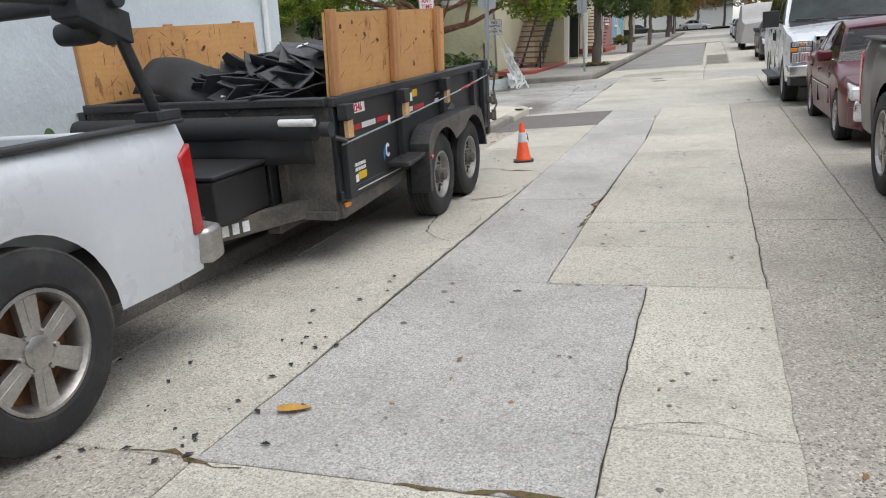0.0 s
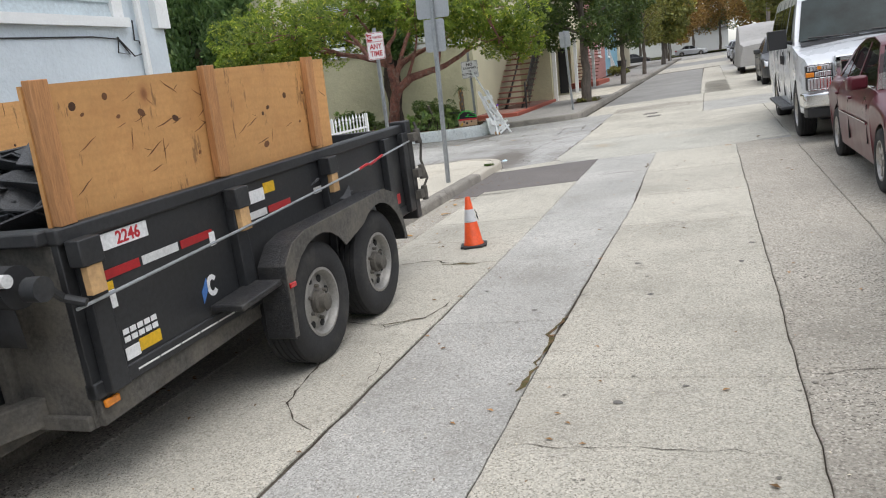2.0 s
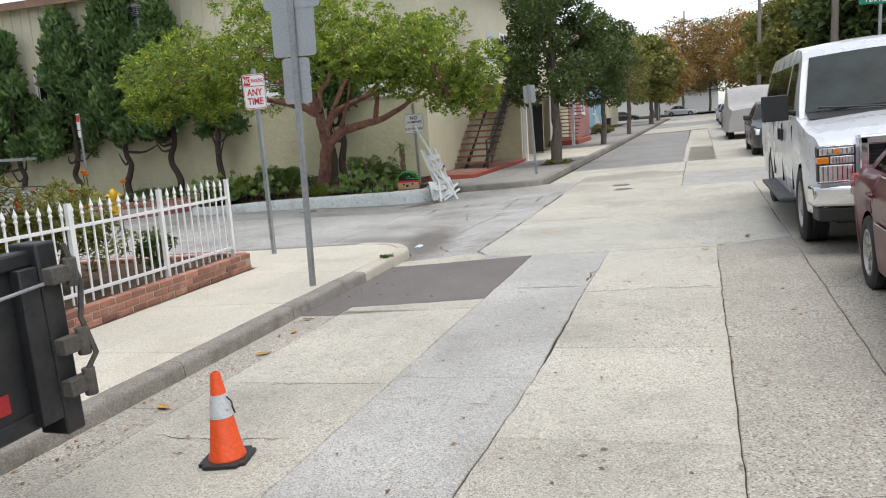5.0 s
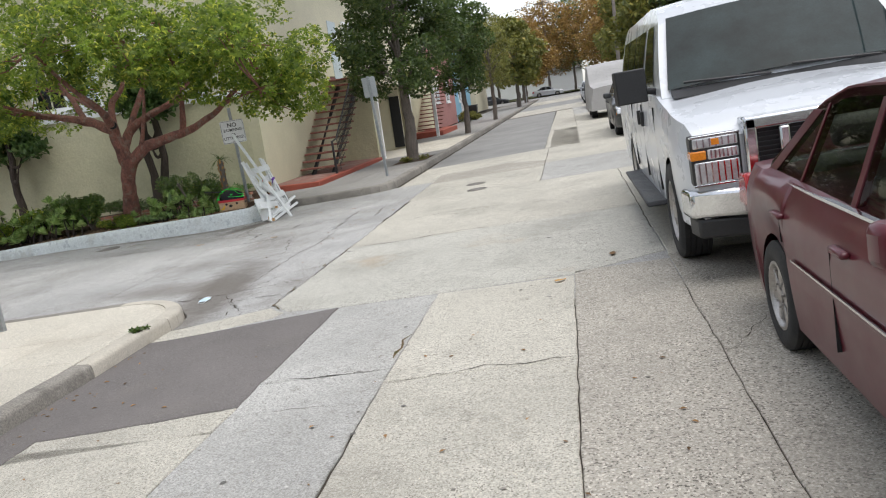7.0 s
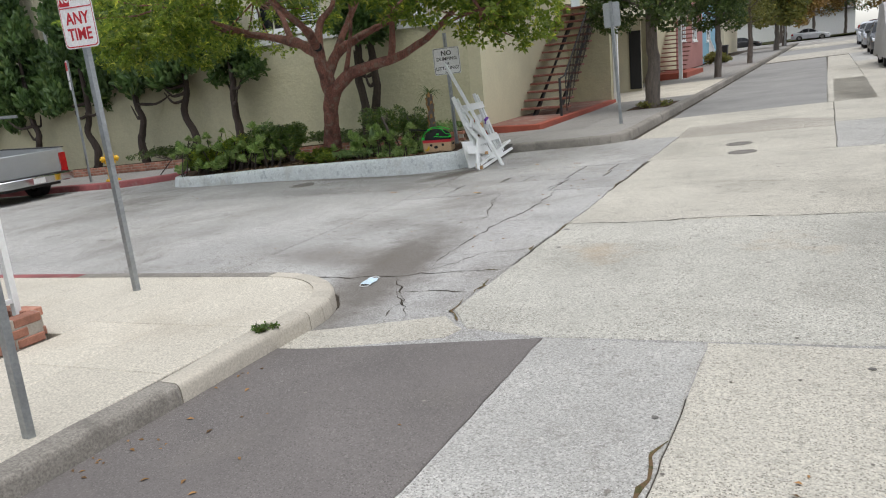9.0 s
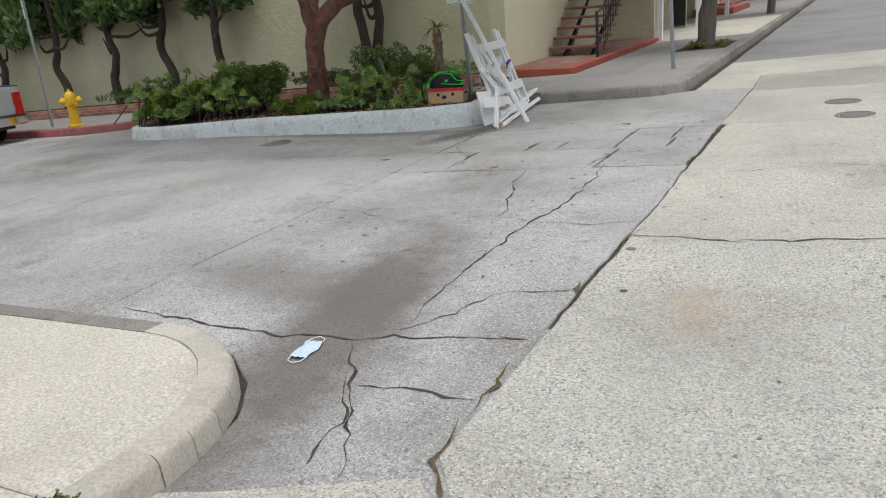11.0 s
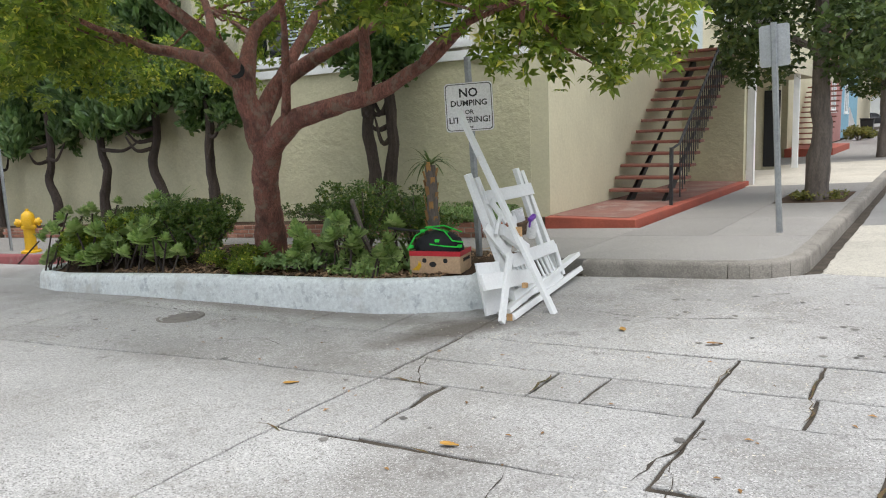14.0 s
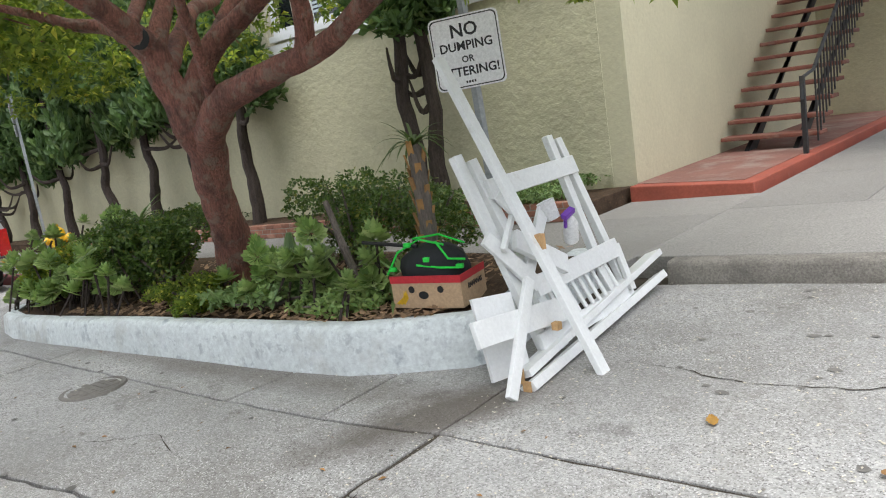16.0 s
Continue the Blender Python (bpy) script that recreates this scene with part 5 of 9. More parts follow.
    ring += [(0.87 + 0.022 * math.cos(radians(a)), 0.71 + 0.030 * math.sin(radians(a))) for a in range(320, 39, -20)]
    prism(bm, ring, W + 0.002, W + 0.005, "x")
    part("logo_shape", bm, sign_white, th)
    quick("sticker", sign_white, th, box, W + 0.002, W + 0.005, 0.92, 0.965, 0.90, 0.97)
    quick("sticker", sign_white, th, box, W + 0.002, W + 0.005, 1.32, 1.48, 1.03, 1.10)
    quick("sticker", hydrant_yellow, th, box, W + 0.002, W + 0.005, 1.485, 1.60, 1.06, 1.12)
    for k in range(7):
        quick("pin_stripe", white_tape, th, box, W + 0.013, W + 0.0155, 0.25 + 0.15 * k, 0.39 + 0.15 * k, 0.518, 0.526)
    # ink marks on the plywood
    for y, z in ((0.95, 1.235), (1.55, 1.23), (1.75, 1.24)):
        for k in range(6):
            quick("stamp_mark", ink, th, box, W - 0.0265, W - 0.0255, y + k * 0.022, y + 0.012 + k * 0.022, z, z + 0.018 + 0.006 * (k % 3))


dump_trailer()


def shingle_load():
    th = empty("roofing_debris", TRAILER, "heap of torn dark grey roof shingles filling the trailer", "roofing debris")
    rng = random.Random(11)
    shapes = []
    for _ in range(5):
        bm = bmesh.new()
        n = 7
        pts = [(rng.uniform(0.75, 1.1) * c * 0.26, rng.uniform(0.7, 1.1) * s * 0.17) for c, s in ((-1, -1), (0, -1.1), (1, -1), (1.2, 0), (1, 1), (0, 1.15), (-1, 1))]
        top = [bm.verts.new((x, y, 0.04 * noise.noise(Vector((x * 7, y * 7, rng.random()))))) for x, y in pts]
        bot = [bm.verts.new((v.co.x, v.co.y, v.co.z - 0.008)) for v in top]
        bm.faces.new(top), bm.faces.new(bot[::-1])
        for i in range(n):
            bm.faces.new((top[i], bot[i], bot[(i + 1) % n], top[(i + 1) % n]))
        shapes.append(mesh_from(bm, "shingle", shingle))

    def mound(x, y):
        return 1.03 + 0.46 * math.exp(-((y - 0.95) / 0.60) ** 2 - ((x - 0.40) / 0.70) ** 2) - 0.3 * max(0, y - 2.0)
    for i in range(230):
        x, y = rng.uniform(-0.88, 0.85), rng.uniform(0.12, 3.2)
        sl = (mound(x, y + 0.05) - mound(x, y - 0.05)) / 0.1
        sx = (mound(x + 0.05, y) - mound(x - 0.05, y)) / 0.1
        ob = new("shingle", shapes[i % 5])
        ob.parent = th
        ob.matrix_basis = pose(x, y, min(mound(x, y) + rng.uniform(-0.05, 0.06), 1.62), math.degrees(math.atan(sl)) + rng.uniform(-7, 7), -math.degrees(math.atan(sx)) + rng.uniform(-7, 7), rng.uniform(0, 360))
        ob.scale = (1, 1, 1)
    bm = bmesh.new()
    rows = [[bm.verts.new((x, y, mound(x, y) - 0.05)) for x in [-1.0 + 2.0 * i / 14 for i in range(15)]] for y in [0.05 + 3.5 * j / 20 for j in range(21)]]
    for a, b in zip(rows, rows[1:]):
        for i in range(14):
            bm.faces.new((a[i], a[i + 1], b[i + 1], b[i]))
    part("heap_core", bm, tar_sheet, th)
    # a curled sheet of roofing felt with a torn spike
    bm = bmesh.new()
    rows = []
    for j in range(13):
        u = j / 12
        y = 0.25 + 0.75 * u
        z = 1.08 + 0.42 * math.sin(math.pi * (0.15 + 0.75 * u)) + 0.05 * u
        rows.append([bm.verts.new((-0.80 + 0.72 * i / 10, y + 0.05 * math.sin(i * 0.8), z - 0.20 * (i / 10) ** 2 + (0.18 * max(0, 1 - abs(i - 6) / 1.6) if j == 12 else 0))) for i in range(11)])
    for a, b in zip(rows, rows[1:]):
        for i in range(10):
            bm.faces.new((a[i], a[i + 1], b[i + 1], b[i]))
    ob = part("felt_sheet", bm, tar_sheet, th, "curled black roofing felt")
    ob.modifiers.new("thick", "SOLIDIFY").thickness = 0.006
    for k in range(7):
        bm = bmesh.new()
        x, y = rng.uniform(-0.4, 0.8), rng.uniform(0.3, 1.2)
        box(bm, -0.05, 0.05, -0.02, 0.02, 0, 0.004, pose(x, y, mound(x, y) + 0.09, rng.uniform(-20, 20), rng.uniform(-20, 20), rng.uniform(0, 180)))
        part("scrap", bm, sign_white, th)


shingle_load()


# ---- white pickup that tows the trailer: its bed and tail towards +y ----
def bed_pickup(name, m, paint, label, with_rack, rim_kind="six", whole=True):
    """A pickup: y = 0 at the tail, the cab towards -y."""
    th = empty(name, m, label, "pickup truck")
    W, R = 1.0, 0.415
    ra, fa = (-1.13, 0.48, 0.41), (-4.85, 0.48, 0.41)
    low = with_arches(0.42, (ra, fa))

    def half(y, s):
        return W * (0.955 + 0.045 * math.sin(math.pi * (0.12 + 0.75 * s)) - 0.03 * max(0, (s - 0.85) / 0.15)) * (1 - 0.03 * max(0, (y + 0.25) / 0.25))
    bed_top = 1.20
    for s in (1, -1):
        bm = bmesh.new()
        ysb = stations(-2.35, 0.0, (ra,), 0.15)
        rings = []
        for y in ysb:
            a = low(y)
            ring = [(half(y, q / 8), a + (bed_top - a) * q / 8) for q in range(9)] + [(half(y, 1) - 0.03, bed_top + 0.012), (half(y, 1) - 0.10, bed_top), (half(y, 1) - 0.12, 0.72)]
            rings.append([bm.verts.new((s * x, y, z)) for x, z in ring])
        for a, b in zip(rings, rings[1:]):
            for i in range(len(a) - 1):
                bm.faces.new((a[i], a[i + 1], b[i + 1], b[i]))
        bm.faces.new(rings[0]), bm.faces.new(rings[-1])
        part("bed_side", bm, paint, th)
    quick("bed_floor", black_plastic, th, box, -0.86, 0.86, -2.33, -0.06, 0.66, 0.72)
    bm = bmesh.new()
    for k in range(14):
        box(bm, -0.875, -0.855, -2.2 + k * 0.155, -2.12 + k * 0.155, 0.72, 1.17)
    part("bed_liner_rib", bm, black_plastic, th)
    tg = quick("tailgate", paint, th, box, -0.80, 0.80, -0.055, -0.005, 0.60, 1.18, bevel=0.02)
    for s in (1, -1):
        quick("bed_rail_cap", black_plastic, th, box, *sorted((s * 0.855, s * 0.985)), -2.32, -0.01, 1.203, 1.228, bevel=0.01)
        bm = bmesh.new()
        prism(bm, [(-0.10, 1.04), (0.006, 1.10), (0.012, 0.62), (-0.075, 0.62)], *sorted((s * 0.80, s * 0.984)), "x")
        la = part("tail_lamp", bm, red_lens, th, "red tail lamp", bevel=0.015)
    bm = bmesh.new()
    prism(bm, [(-1.02, 0.0), (-0.98, 0.16), (-0.80, 0.235), (0.80, 0.235), (0.98, 0.16), (1.02, 0.0), (0.9, -0.06), (-0.9, -0.06)], 0.45, 0.64, "z")
    part("rear_bumper", bm, chrome if not with_rack else alloy, th, "bright steel rear bumper", bevel=0.025)
    quick("bumper_pad", black_plastic, th, box, -0.85, 0.85, 0.02, 0.20, 0.643, 0.66, bevel=0.006)
    quick("plate", sign_white, th, box, -0.15, 0.15, 0.232, 0.24, 0.48, 0.60)
    quick("underbody", black_plastic, th, box, -0.72, 0.72, -5.6, -0.02, 0.36, 0.62)
    bm = bmesh.new()
    for s in (1, -1):
        for c in (ra, fa):
            pts = [(c[0] + 0.44 * math.cos(radians(a)), 0.40 + 0.44 * math.sin(radians(a))) for a in range(-5, 186, 10)]
            prism(bm, pts + [(p[0] * 1.0 + (c[0] - p[0]) * 0.06, p[1] - 0.025) for p in pts[::-1]], *sorted((s * 0.70, s * 0.95)), "x")
    part("wheel_well", bm, dusty_steel, th)
    # cab and bonnet
    cab_low = with_arches(0.42, (fa,))
    top = [(-5.75, 0.92), (-5.6, 1.08), (-4.3, 1.20), (-2.4, 1.22)]
    bm = bmesh.new()
    shell(bm, stations(-5.75, -2.38, (fa,)), cab_low, lambda y: lerp(top, y), lambda y, s: half(y, s) * (1 - 0.10 * max(0, (-5.2 - y) / 0.55)), crown=0.04)
    part("cab_body", bm, paint, th)
    roof = [(-4.25, 1.22), (-3.55, 1.84), (-2.65, 1.88), (-2.42, 1.30)]
    bm = bmesh.new()
    shell(bm, [-4.25 + 1.83 * i / 24 for i in range(25)], lambda y: 1.205, lambda y: lerp(roof, y), lambda y, s: 0.93 - 0.17 * s * (lerp(roof, y) - 1.2) / 0.66, crown=0.02)
    part("cab_roof", bm, paint, th)
    for s in (1, -1):
        bm = bmesh.new()
        prism(bm, [(-3.98, 1.26), (-3.52, 1.74), (-3.12, 1.78), (-3.12, 1.27)], *sorted((s * 0.86, s * 0.905)), "x")
        prism(bm, [(-3.05, 1.27), (-3.05, 1.78), (-2.72, 1.78), (-2.62, 1.28)], *sorted((s * 0.86, s * 0.905)), "x")
        part("side_window", bm, tint, th)
    quick("rear_window", tint, th, box, -0.66, 0.66, -2.49, -2.43, 1.40, 1.74)
    for s in (1, -1):
        wheel(th, s * 0.86, -1.13, R, 0.26, rim_kind, s)
        wheel(th, s * 0.86, -4.85, R, 0.26, rim_kind, s)
    if with_rack:
        for s in (1, -1):
            bm = bmesh.new()
            tube(bm, [(s * 0.90, -0.10, 1.23), (s * 0.90, -0.27, 1.66), (s * 0.88, -0.34, 1.78)], [0.032, 0.032, 0.05], 10)
            box(bm, *sorted((s * 0.84, s * 0.98)), -0.20, -0.02, 1.228, 1.275)
            part("rack_post", bm, black_steel, th, bevel=0.004)
        bm = bmesh.new()
        tube(bm, [(-1.0, -0.34, 1.80), (1.0, -0.34, 1.80)], 0.045, 12)
        tube(bm, [(0.88, -0.34, 1.80), (0.88, -2.3, 1.84)], 0.035, 10)
        tube(bm, [(-0.88, -0.34, 1.80), (-0.88, -2.3, 1.84)], 0.035, 10)
        prism(bm, [(-0.55, 1.72), (-0.24, 1.60), (-0.24, 1.74), (-0.55, 1.84)], 0.80, 0.96, "x")
        part("rack_beam", bm, black_steel, th, bevel=0.006)
        bm = bmesh.new()
        lathe(bm, [(0, 0.09), (0.05, 0.09), (0.055, 0.0), (0.05, -0.09), (0, -0.09)], 14, pose(0.78, -0.40, 1.66, 0, 90, 0))
        tube(bm, [(0.78, -0.40, 1.66), (0.84, -0.40, 1.80)], 0.025, 8)
        part("rack_clamp", bm, black_steel, th)
        quick("rail_sticker", sign_white, th, box, -0.849, -0.845, -1.2, -1.0, 1.18, 1.20)
        bm = bmesh.new()
        tube(bm, [(0, 0.02, 0.52), (0, 0.32, 0.50)], 0.03, 8)
        lathe(bm, [(0, 0.03), (0.025, 0.025), (0.028, 0.0), (0, -0.03)], 10, pose(0, 0.33, 0.53))
        part("tow_ball", bm, black_steel, th)
    return th


bed_pickup("pickup_truck", parked(-2.80, 3.78), white_car, "white pickup truck with a black bed rack, towing the trailer", True)
dark_pk = bed_pickup("pickup_truck", parked(2.98, 8.52), dark_car, "charcoal pickup truck with a tan load in its bed", False)
bm = bmesh.new()
for i in range(5):
    box(bm, -0.78, 0.78, -2.0 + 0.02 * i, -0.10, 0.73 + 0.20 * i, 0.925 + 0.20 * i)
ob = part("cardboard_load", bm, material("tan_cardboard", (0.48, 0.33, 0.20), rough=0.85, var=0.12), None, bevel=0.012)
ob.matrix_world = parked(2.98, 8.52)
tagged(ob, "tan stacked cardboard sheets in the pickup bed", "load")


# ---- maroon saloon ----
def saloon(name, m, paint, label, length=4.44, detail=True, glass=None):
    th = empty(name, m, label, "car")
    W = 0.85
    fa, ra = (0.86, 0.345, 0.305), (3.48, 0.345, 0.305)
    top = [(0.0, 0.62), (0.10, 0.72), (0.6, 0.82), (1.28, 0.93), (2.0, 0.95), (3.5, 0.975), (3.9, 0.98), (4.15, 0.965), (4.30, 0.92), (4.39, 0.84), (length, 0.70)]

    def half(y, s):
        end = 1 - 0.20 * max(0, 1 - y / 0.55) ** 2 - 0.20 * max(0, (y - length + 0.65) / 0.65) ** 2
        return W * end * (0.95 + 0.06 * math.sin(math.pi * (0.10 + 0.62 * s)) - 0.075 * max(0, (s - 0.72) / 0.28) ** 2)
    bm = bmesh.new()
    shell(bm, stations(0, length, (fa, ra), 0.10), with_arches(0.22, (fa, ra)), lambda y: lerp(top, y), half, k=10, crown=0.035)
    part("body", bm, paint, th)
    roof = [(1.28, 0.94), (1.55, 1.12), (1.98, 1.35), (2.45, 1.42), (2.9, 1.405), (3.2, 1.33), (3.74, 1.02)]
    ys = [1.28 + 2.46 * i / 30 for i in range(31)]

    def gh(y, s):
        return 0.765 - 0.19 * s * (lerp(roof, y) - 0.94) / 0.47
    if detail:
        bm = bmesh.new()
        shell(bm, ys, lambda y: 0.93, lambda y: lerp(roof, y) - 0.005, gh, crown=0.015)
        ob = part("window_glass", bm, glass or dark_glass, th, "greenish clear car glass")
        ob.visible_shadow = False
    else:
        bm = bmesh.new()
        shell(bm, ys, lambda y: 0.93, lambda y: lerp(roof, y) - 0.005, gh, crown=0.015)
        part("window_glass", bm, tint, th)
    bm = bmesh.new()
    rs = [y for y in ys if 1.92 < y < 3.30]
    shell(bm, rs, lambda y: lerp(roof, y) - 0.045, lambda y: lerp(roof, y) + 0.006, lambda y, s: gh(y, 1) + 0.012 - 0.016 * s, k=3, crown=0.03)
    part("roof", bm, paint, th)
    for s in (1, -1):
        for pts, w in (([(1.30, 0.93), (1.98, 1.345)], 0.045), ([(2.42, 0.94), (2.46, 1.37)], 0.05), ([(3.14, 0.95), (3.08, 1.33)], 0.025), ([(3.66, 0.98), (3.22, 1.30)], 0.13)):
            bm = bmesh.new()
            (y0, z0), (y1, z1) = pts
            vs = []
            for i in range(7):
                u = i / 6
                y, z = y0 + (y1 - y0) * u, z0 + (z1 - z0) * u
                x = 0.765 - 0.19 * (z - 0.93) / 0.47 + 0.006
                vs.append([bm.verts.new((s * xx, y + d, z)) for d, xx in ((-w / 2, x), (w / 2, x), (w / 2, x - 0.04), (-w / 2, x - 0.04))])
            for a, b in zip(vs, vs[1:]):
                for k in range(4):
                    bm.faces.new((a[k], a[(k + 1) % 4], b[(k + 1) % 4], b[k]))
            bm.faces.new(vs[0]), bm.faces.new(vs[-1][::-1])
            part("pillar", bm, paint, th)
        bm = bmesh.new()
        box(bm, *sorted((s * 0.862, s * 0.872)), 1.35, 3.0, 0.60, 0.625)
        part("side_moulding", bm, paint, th, bevel=0.004)
        if detail:
            bm = bmesh.new()
            box(bm, *sorted((s * 0.766, s * 0.792)), 1.42, 3.62, 0.948, 0.962)
            box(bm, *sorted((s * 0.868, s * 0.8745)), 1.36, 2.99, 0.618, 0.628)
            part("bright_strip", bm, chrome, th, "thin bright trim strip")
        for y in (2.22, 3.12):
            quick("door_handle", paint, th, box, *sorted((s * 0.845, s * 0.885)), y, y + 0.16, 0.80, 0.83, bevel=0.012)
        for y, za, zb in ((1.36, 0.36, 0.92), (2.44, 0.30, 0.93), (3.20, 0.62, 0.94)):
            quick("door_gap", opening_shade, th, box, *sorted((s * 0.840, s * 0.8585)), y - 0.0025, y + 0.0025, za + 0.05, zb - 0.12)
        bm = bmesh.new()
        prism(bm, [(s * 0.80, 1.52), (s * 0.98, 1.50), (s * 1.0, 1.58), (s * 0.98, 1.64), (s * 0.80, 1.62)], 0.94, 1.08, "z")
        part("wing_mirror", bm, paint, th, bevel=0.03)
        bm = bmesh.new()
        prism(bm, [(0.30, 0.58), (0.02, 0.55), (0.08, 0.70), (0.42, 0.76), (0.56, 0.68)], *sorted((s * 0.56, s * 0.795)), "x")
        part("headlamp", bm, lens_clear, th, "clear headlamp", bevel=0.03)
        quick("indicator", amber, th, box, *sorted((s * 0.74, s * 0.80)), 0.20, 0.40, 0.52, 0.60, bevel=0.02)
        bm = bmesh.new()
        prism(bm, [(length - 0.30, 0.68), (length - 0.02, 0.68), (length - 0.05, 0.88), (length - 0.25, 0.90)], *sorted((s * 0.48, s * 0.80)), "x")
        part("tail_lamp", bm, red_lens, th, "red tail lamp", bevel=0.02)
        wheel(th, s * 0.745, fa[0], 0.305, 0.19, "seven", s)
        wheel(th, s * 0.745, ra[0], 0.305, 0.19, "seven", s)
        if detail:
            for y in (1.95, 2.85):
                bm = bmesh.new()
                box(bm, s * 0.40 - 0.25, s * 0.40 + 0.25, y, y + 0.5, 0.45, 0.62)
                box(bm, s * 0.40 - 0.24, s * 0.40 + 0.24, y + 0.42, y + 0.58, 0.55, 1.06, None)
                box(bm, s * 0.40 - 0.13, s * 0.40 + 0.13, y + 0.47, y + 0.57, 1.08, 1.24)
                part("seat", bm, interior_tan, th, "grey-beige car seat", bevel=0.05)
    bm = bmesh.new()
    box(bm, -0.60, 0.60, 0.02, 0.06, 0.50, 0.60)
    part("grille", bm, black_plastic, th, bevel=0.01)
    bm = bmesh.new()
    prism(bm, [(-0.80, 0.22), (-0.72, 0.02), (-0.4, -0.05), (0.4, -0.05), (0.72, 0.02), (0.80, 0.22)], 0.24, 0.50, "z")
    part("front_bumper", bm, paint, th, bevel=0.04)
    quick("number_plate", sign_white, th, box, -0.15, 0.15, -0.062, -0.052, 0.34, 0.46)
    quick("underbody", black_plastic, th, box, -0.62, 0.62, 0.15, length - 0.15, 0.17, 0.5)
    if detail:
        quick("dashboard", black_plastic, th, box, -0.70, 0.70, 1.35, 1.75, 0.75, 0.95, bevel=0.05)
        bm = bmesh.new()
        tube(bm, [(0.30, 1.30, 0.965), (-0.25, 1.52, 1.075)], 0.009, 6)
        tube(bm, [(-0.20, 1.28, 0.965), (-0.66, 1.48, 1.05)], 0.009, 6)
        part("wiper", bm, black_plastic, th)
    return th


saloon("saloon_car", parked(2.91, 9.47) @ pose(-0.85, 3.48, 0) @ Matrix.Scale(0.935, 4) @ pose(0.85, -3.48, 0), maroon_car, "faded maroon saloon car parked at the kerb", glass=glass_mat("clear_car_glass", (0.40, 0.47, 0.45)))


# ---- white passenger van ----
def passenger_van():
    th = empty("passenger_van", parked(2.84, 14.24), "white passenger van with a chrome grille parked at the kerb", "van")
    W, L = 1.0, 5.55
    fa, ra = (0.95, 0.43, 0.385), (4.45, 0.43, 0.385)
    top = [(0.0, 0.98), (0.10, 1.10), (0.55, 1.20), (1.0, 1.26), (1.12, 1.29), (L, 1.29)]

    def half(y, s):
        end = 1 - 0.10 * max(0, 1 - y / 0.5) ** 2
        return W * end * (0.955 + 0.05 * math.sin(math.pi * (0.08 + 0.75 * s)))
    bm = bmesh.new()
    shell(bm, stations(0, L, (fa, ra), 0.14), with_arches(0.38, (fa, ra)), lambda y: lerp(top, y), half, k=10, crown=0.04)
    part("body", bm, white_car, th)
    roof = [(1.02, 1.27), (1.30, 1.55), (1.66, 1.90), (1.90, 2.00), (2.4, 2.06), (5.2, 2.06), (5.45, 1.98), (L, 1.75)]
    bm = bmesh.new()
    ys = [1.02 + (L - 1.02) * i / 46 for i in range(47)]

    def up(y, s):
        return 0.955 - 0.16 * (s * (lerp(roof, y) - 1.27) / 0.78) ** 1.3
    shell(bm, ys, lambda y: 1.268, lambda y: lerp(roof, y), up, k=8, crown=0.05)
    part("upper_body", bm, white_car, th)
    # windscreen lies on the raked front
    bm = bmesh.new()
    rows = []
    for i in range(7):
        u = i / 6
        y, z = 1.05 + (1.64 - 1.05) * u, 1.315 + (1.895 - 1.315) * u
        w = 0.90 - 0.125 * u
        rows.append([bm.verts.new((w * (j / 5 - 1), y - 0.035 * math.cos((j / 5 - 1) * 1.5) - 0.012, z + 0.035 * math.cos((j / 5 - 1) * 1.5) + 0.012)) for j in range(11)])
    for a, b in zip(rows, rows[1:]):
        for j in range(10):
            bm.faces.new((a[j], a[j + 1], b[j + 1], b[j]))
    part("windscreen", bm, tint_pale, th, "dark windscreen reflecting pale sky")
    for s in (1, -1):
        for y0, y1, cut in ((1.55, 2.35, 1), (2.55, 3.10, 0), (3.12, 3.55, 0), (3.62, 4.45, 0), (4.52, 5.28, 0)):
            bm = bmesh.new()
            pts = [(y0, 1.36), (y0 + (0.34 if cut else 0), 1.88), (y1, 1.88), (y1, 1.36)]
            vs = [bm.verts.new((s * (0.955 - 0.16 * ((z - 1.27) / 0.78) ** 1.3 + 0.007), y, z)) for y, z in
                  [(a[0] + (b[0] - a[0]) * k / 6, a[1] + (b[1] - a[1]) * k / 6) for a, b in ((pts[0], pts[1]), (pts[3], pts[2])) for k in range(7)]]
            for k in range(6):
                bm.faces.new((vs[k], vs[k + 1], vs[7 + k + 1], vs[7 + k]))
            part("side_window", bm, tint, th, "dark tinted van window")
        for y in (1.40, 2.46, 3.58):
            quick("door_gap", opening_shade, th, box, *sorted((s * 0.985, s * 1.0035)), y - 0.0025, y + 0.0025, 0.50, 1.20)
        for y in (2.28, 2.62):
            quick("door_handle", black_plastic, th, box, *sorted((s * 0.99, s * 1.03)), y, y + 0.05, 1.0, 1.14, bevel=0.008)
        bm = bmesh.new()
        prism(bm, [(s * 1.02, 1.38), (s * 1.27, 1.36), (s * 1.29, 1.46), (s * 1.24, 1.52), (s * 1.02, 1.48)], 1.26, 1.54, "z")
        tube(bm, [(s * 0.93, 1.44, 1.32), (s * 1.06, 1.42, 1.36)], 0.03, 8)
        part("wing_mirror", bm, black_plastic, th, "large black wing mirror", bevel=0.035)
        hl = quick("headlamp", black_plastic, th, box, *sorted((s * 0.615, s * 0.935)), -0.030, 0.14, 0.69, 1.03, label="stacked headlamp in a grey frame", bevel=0.02)
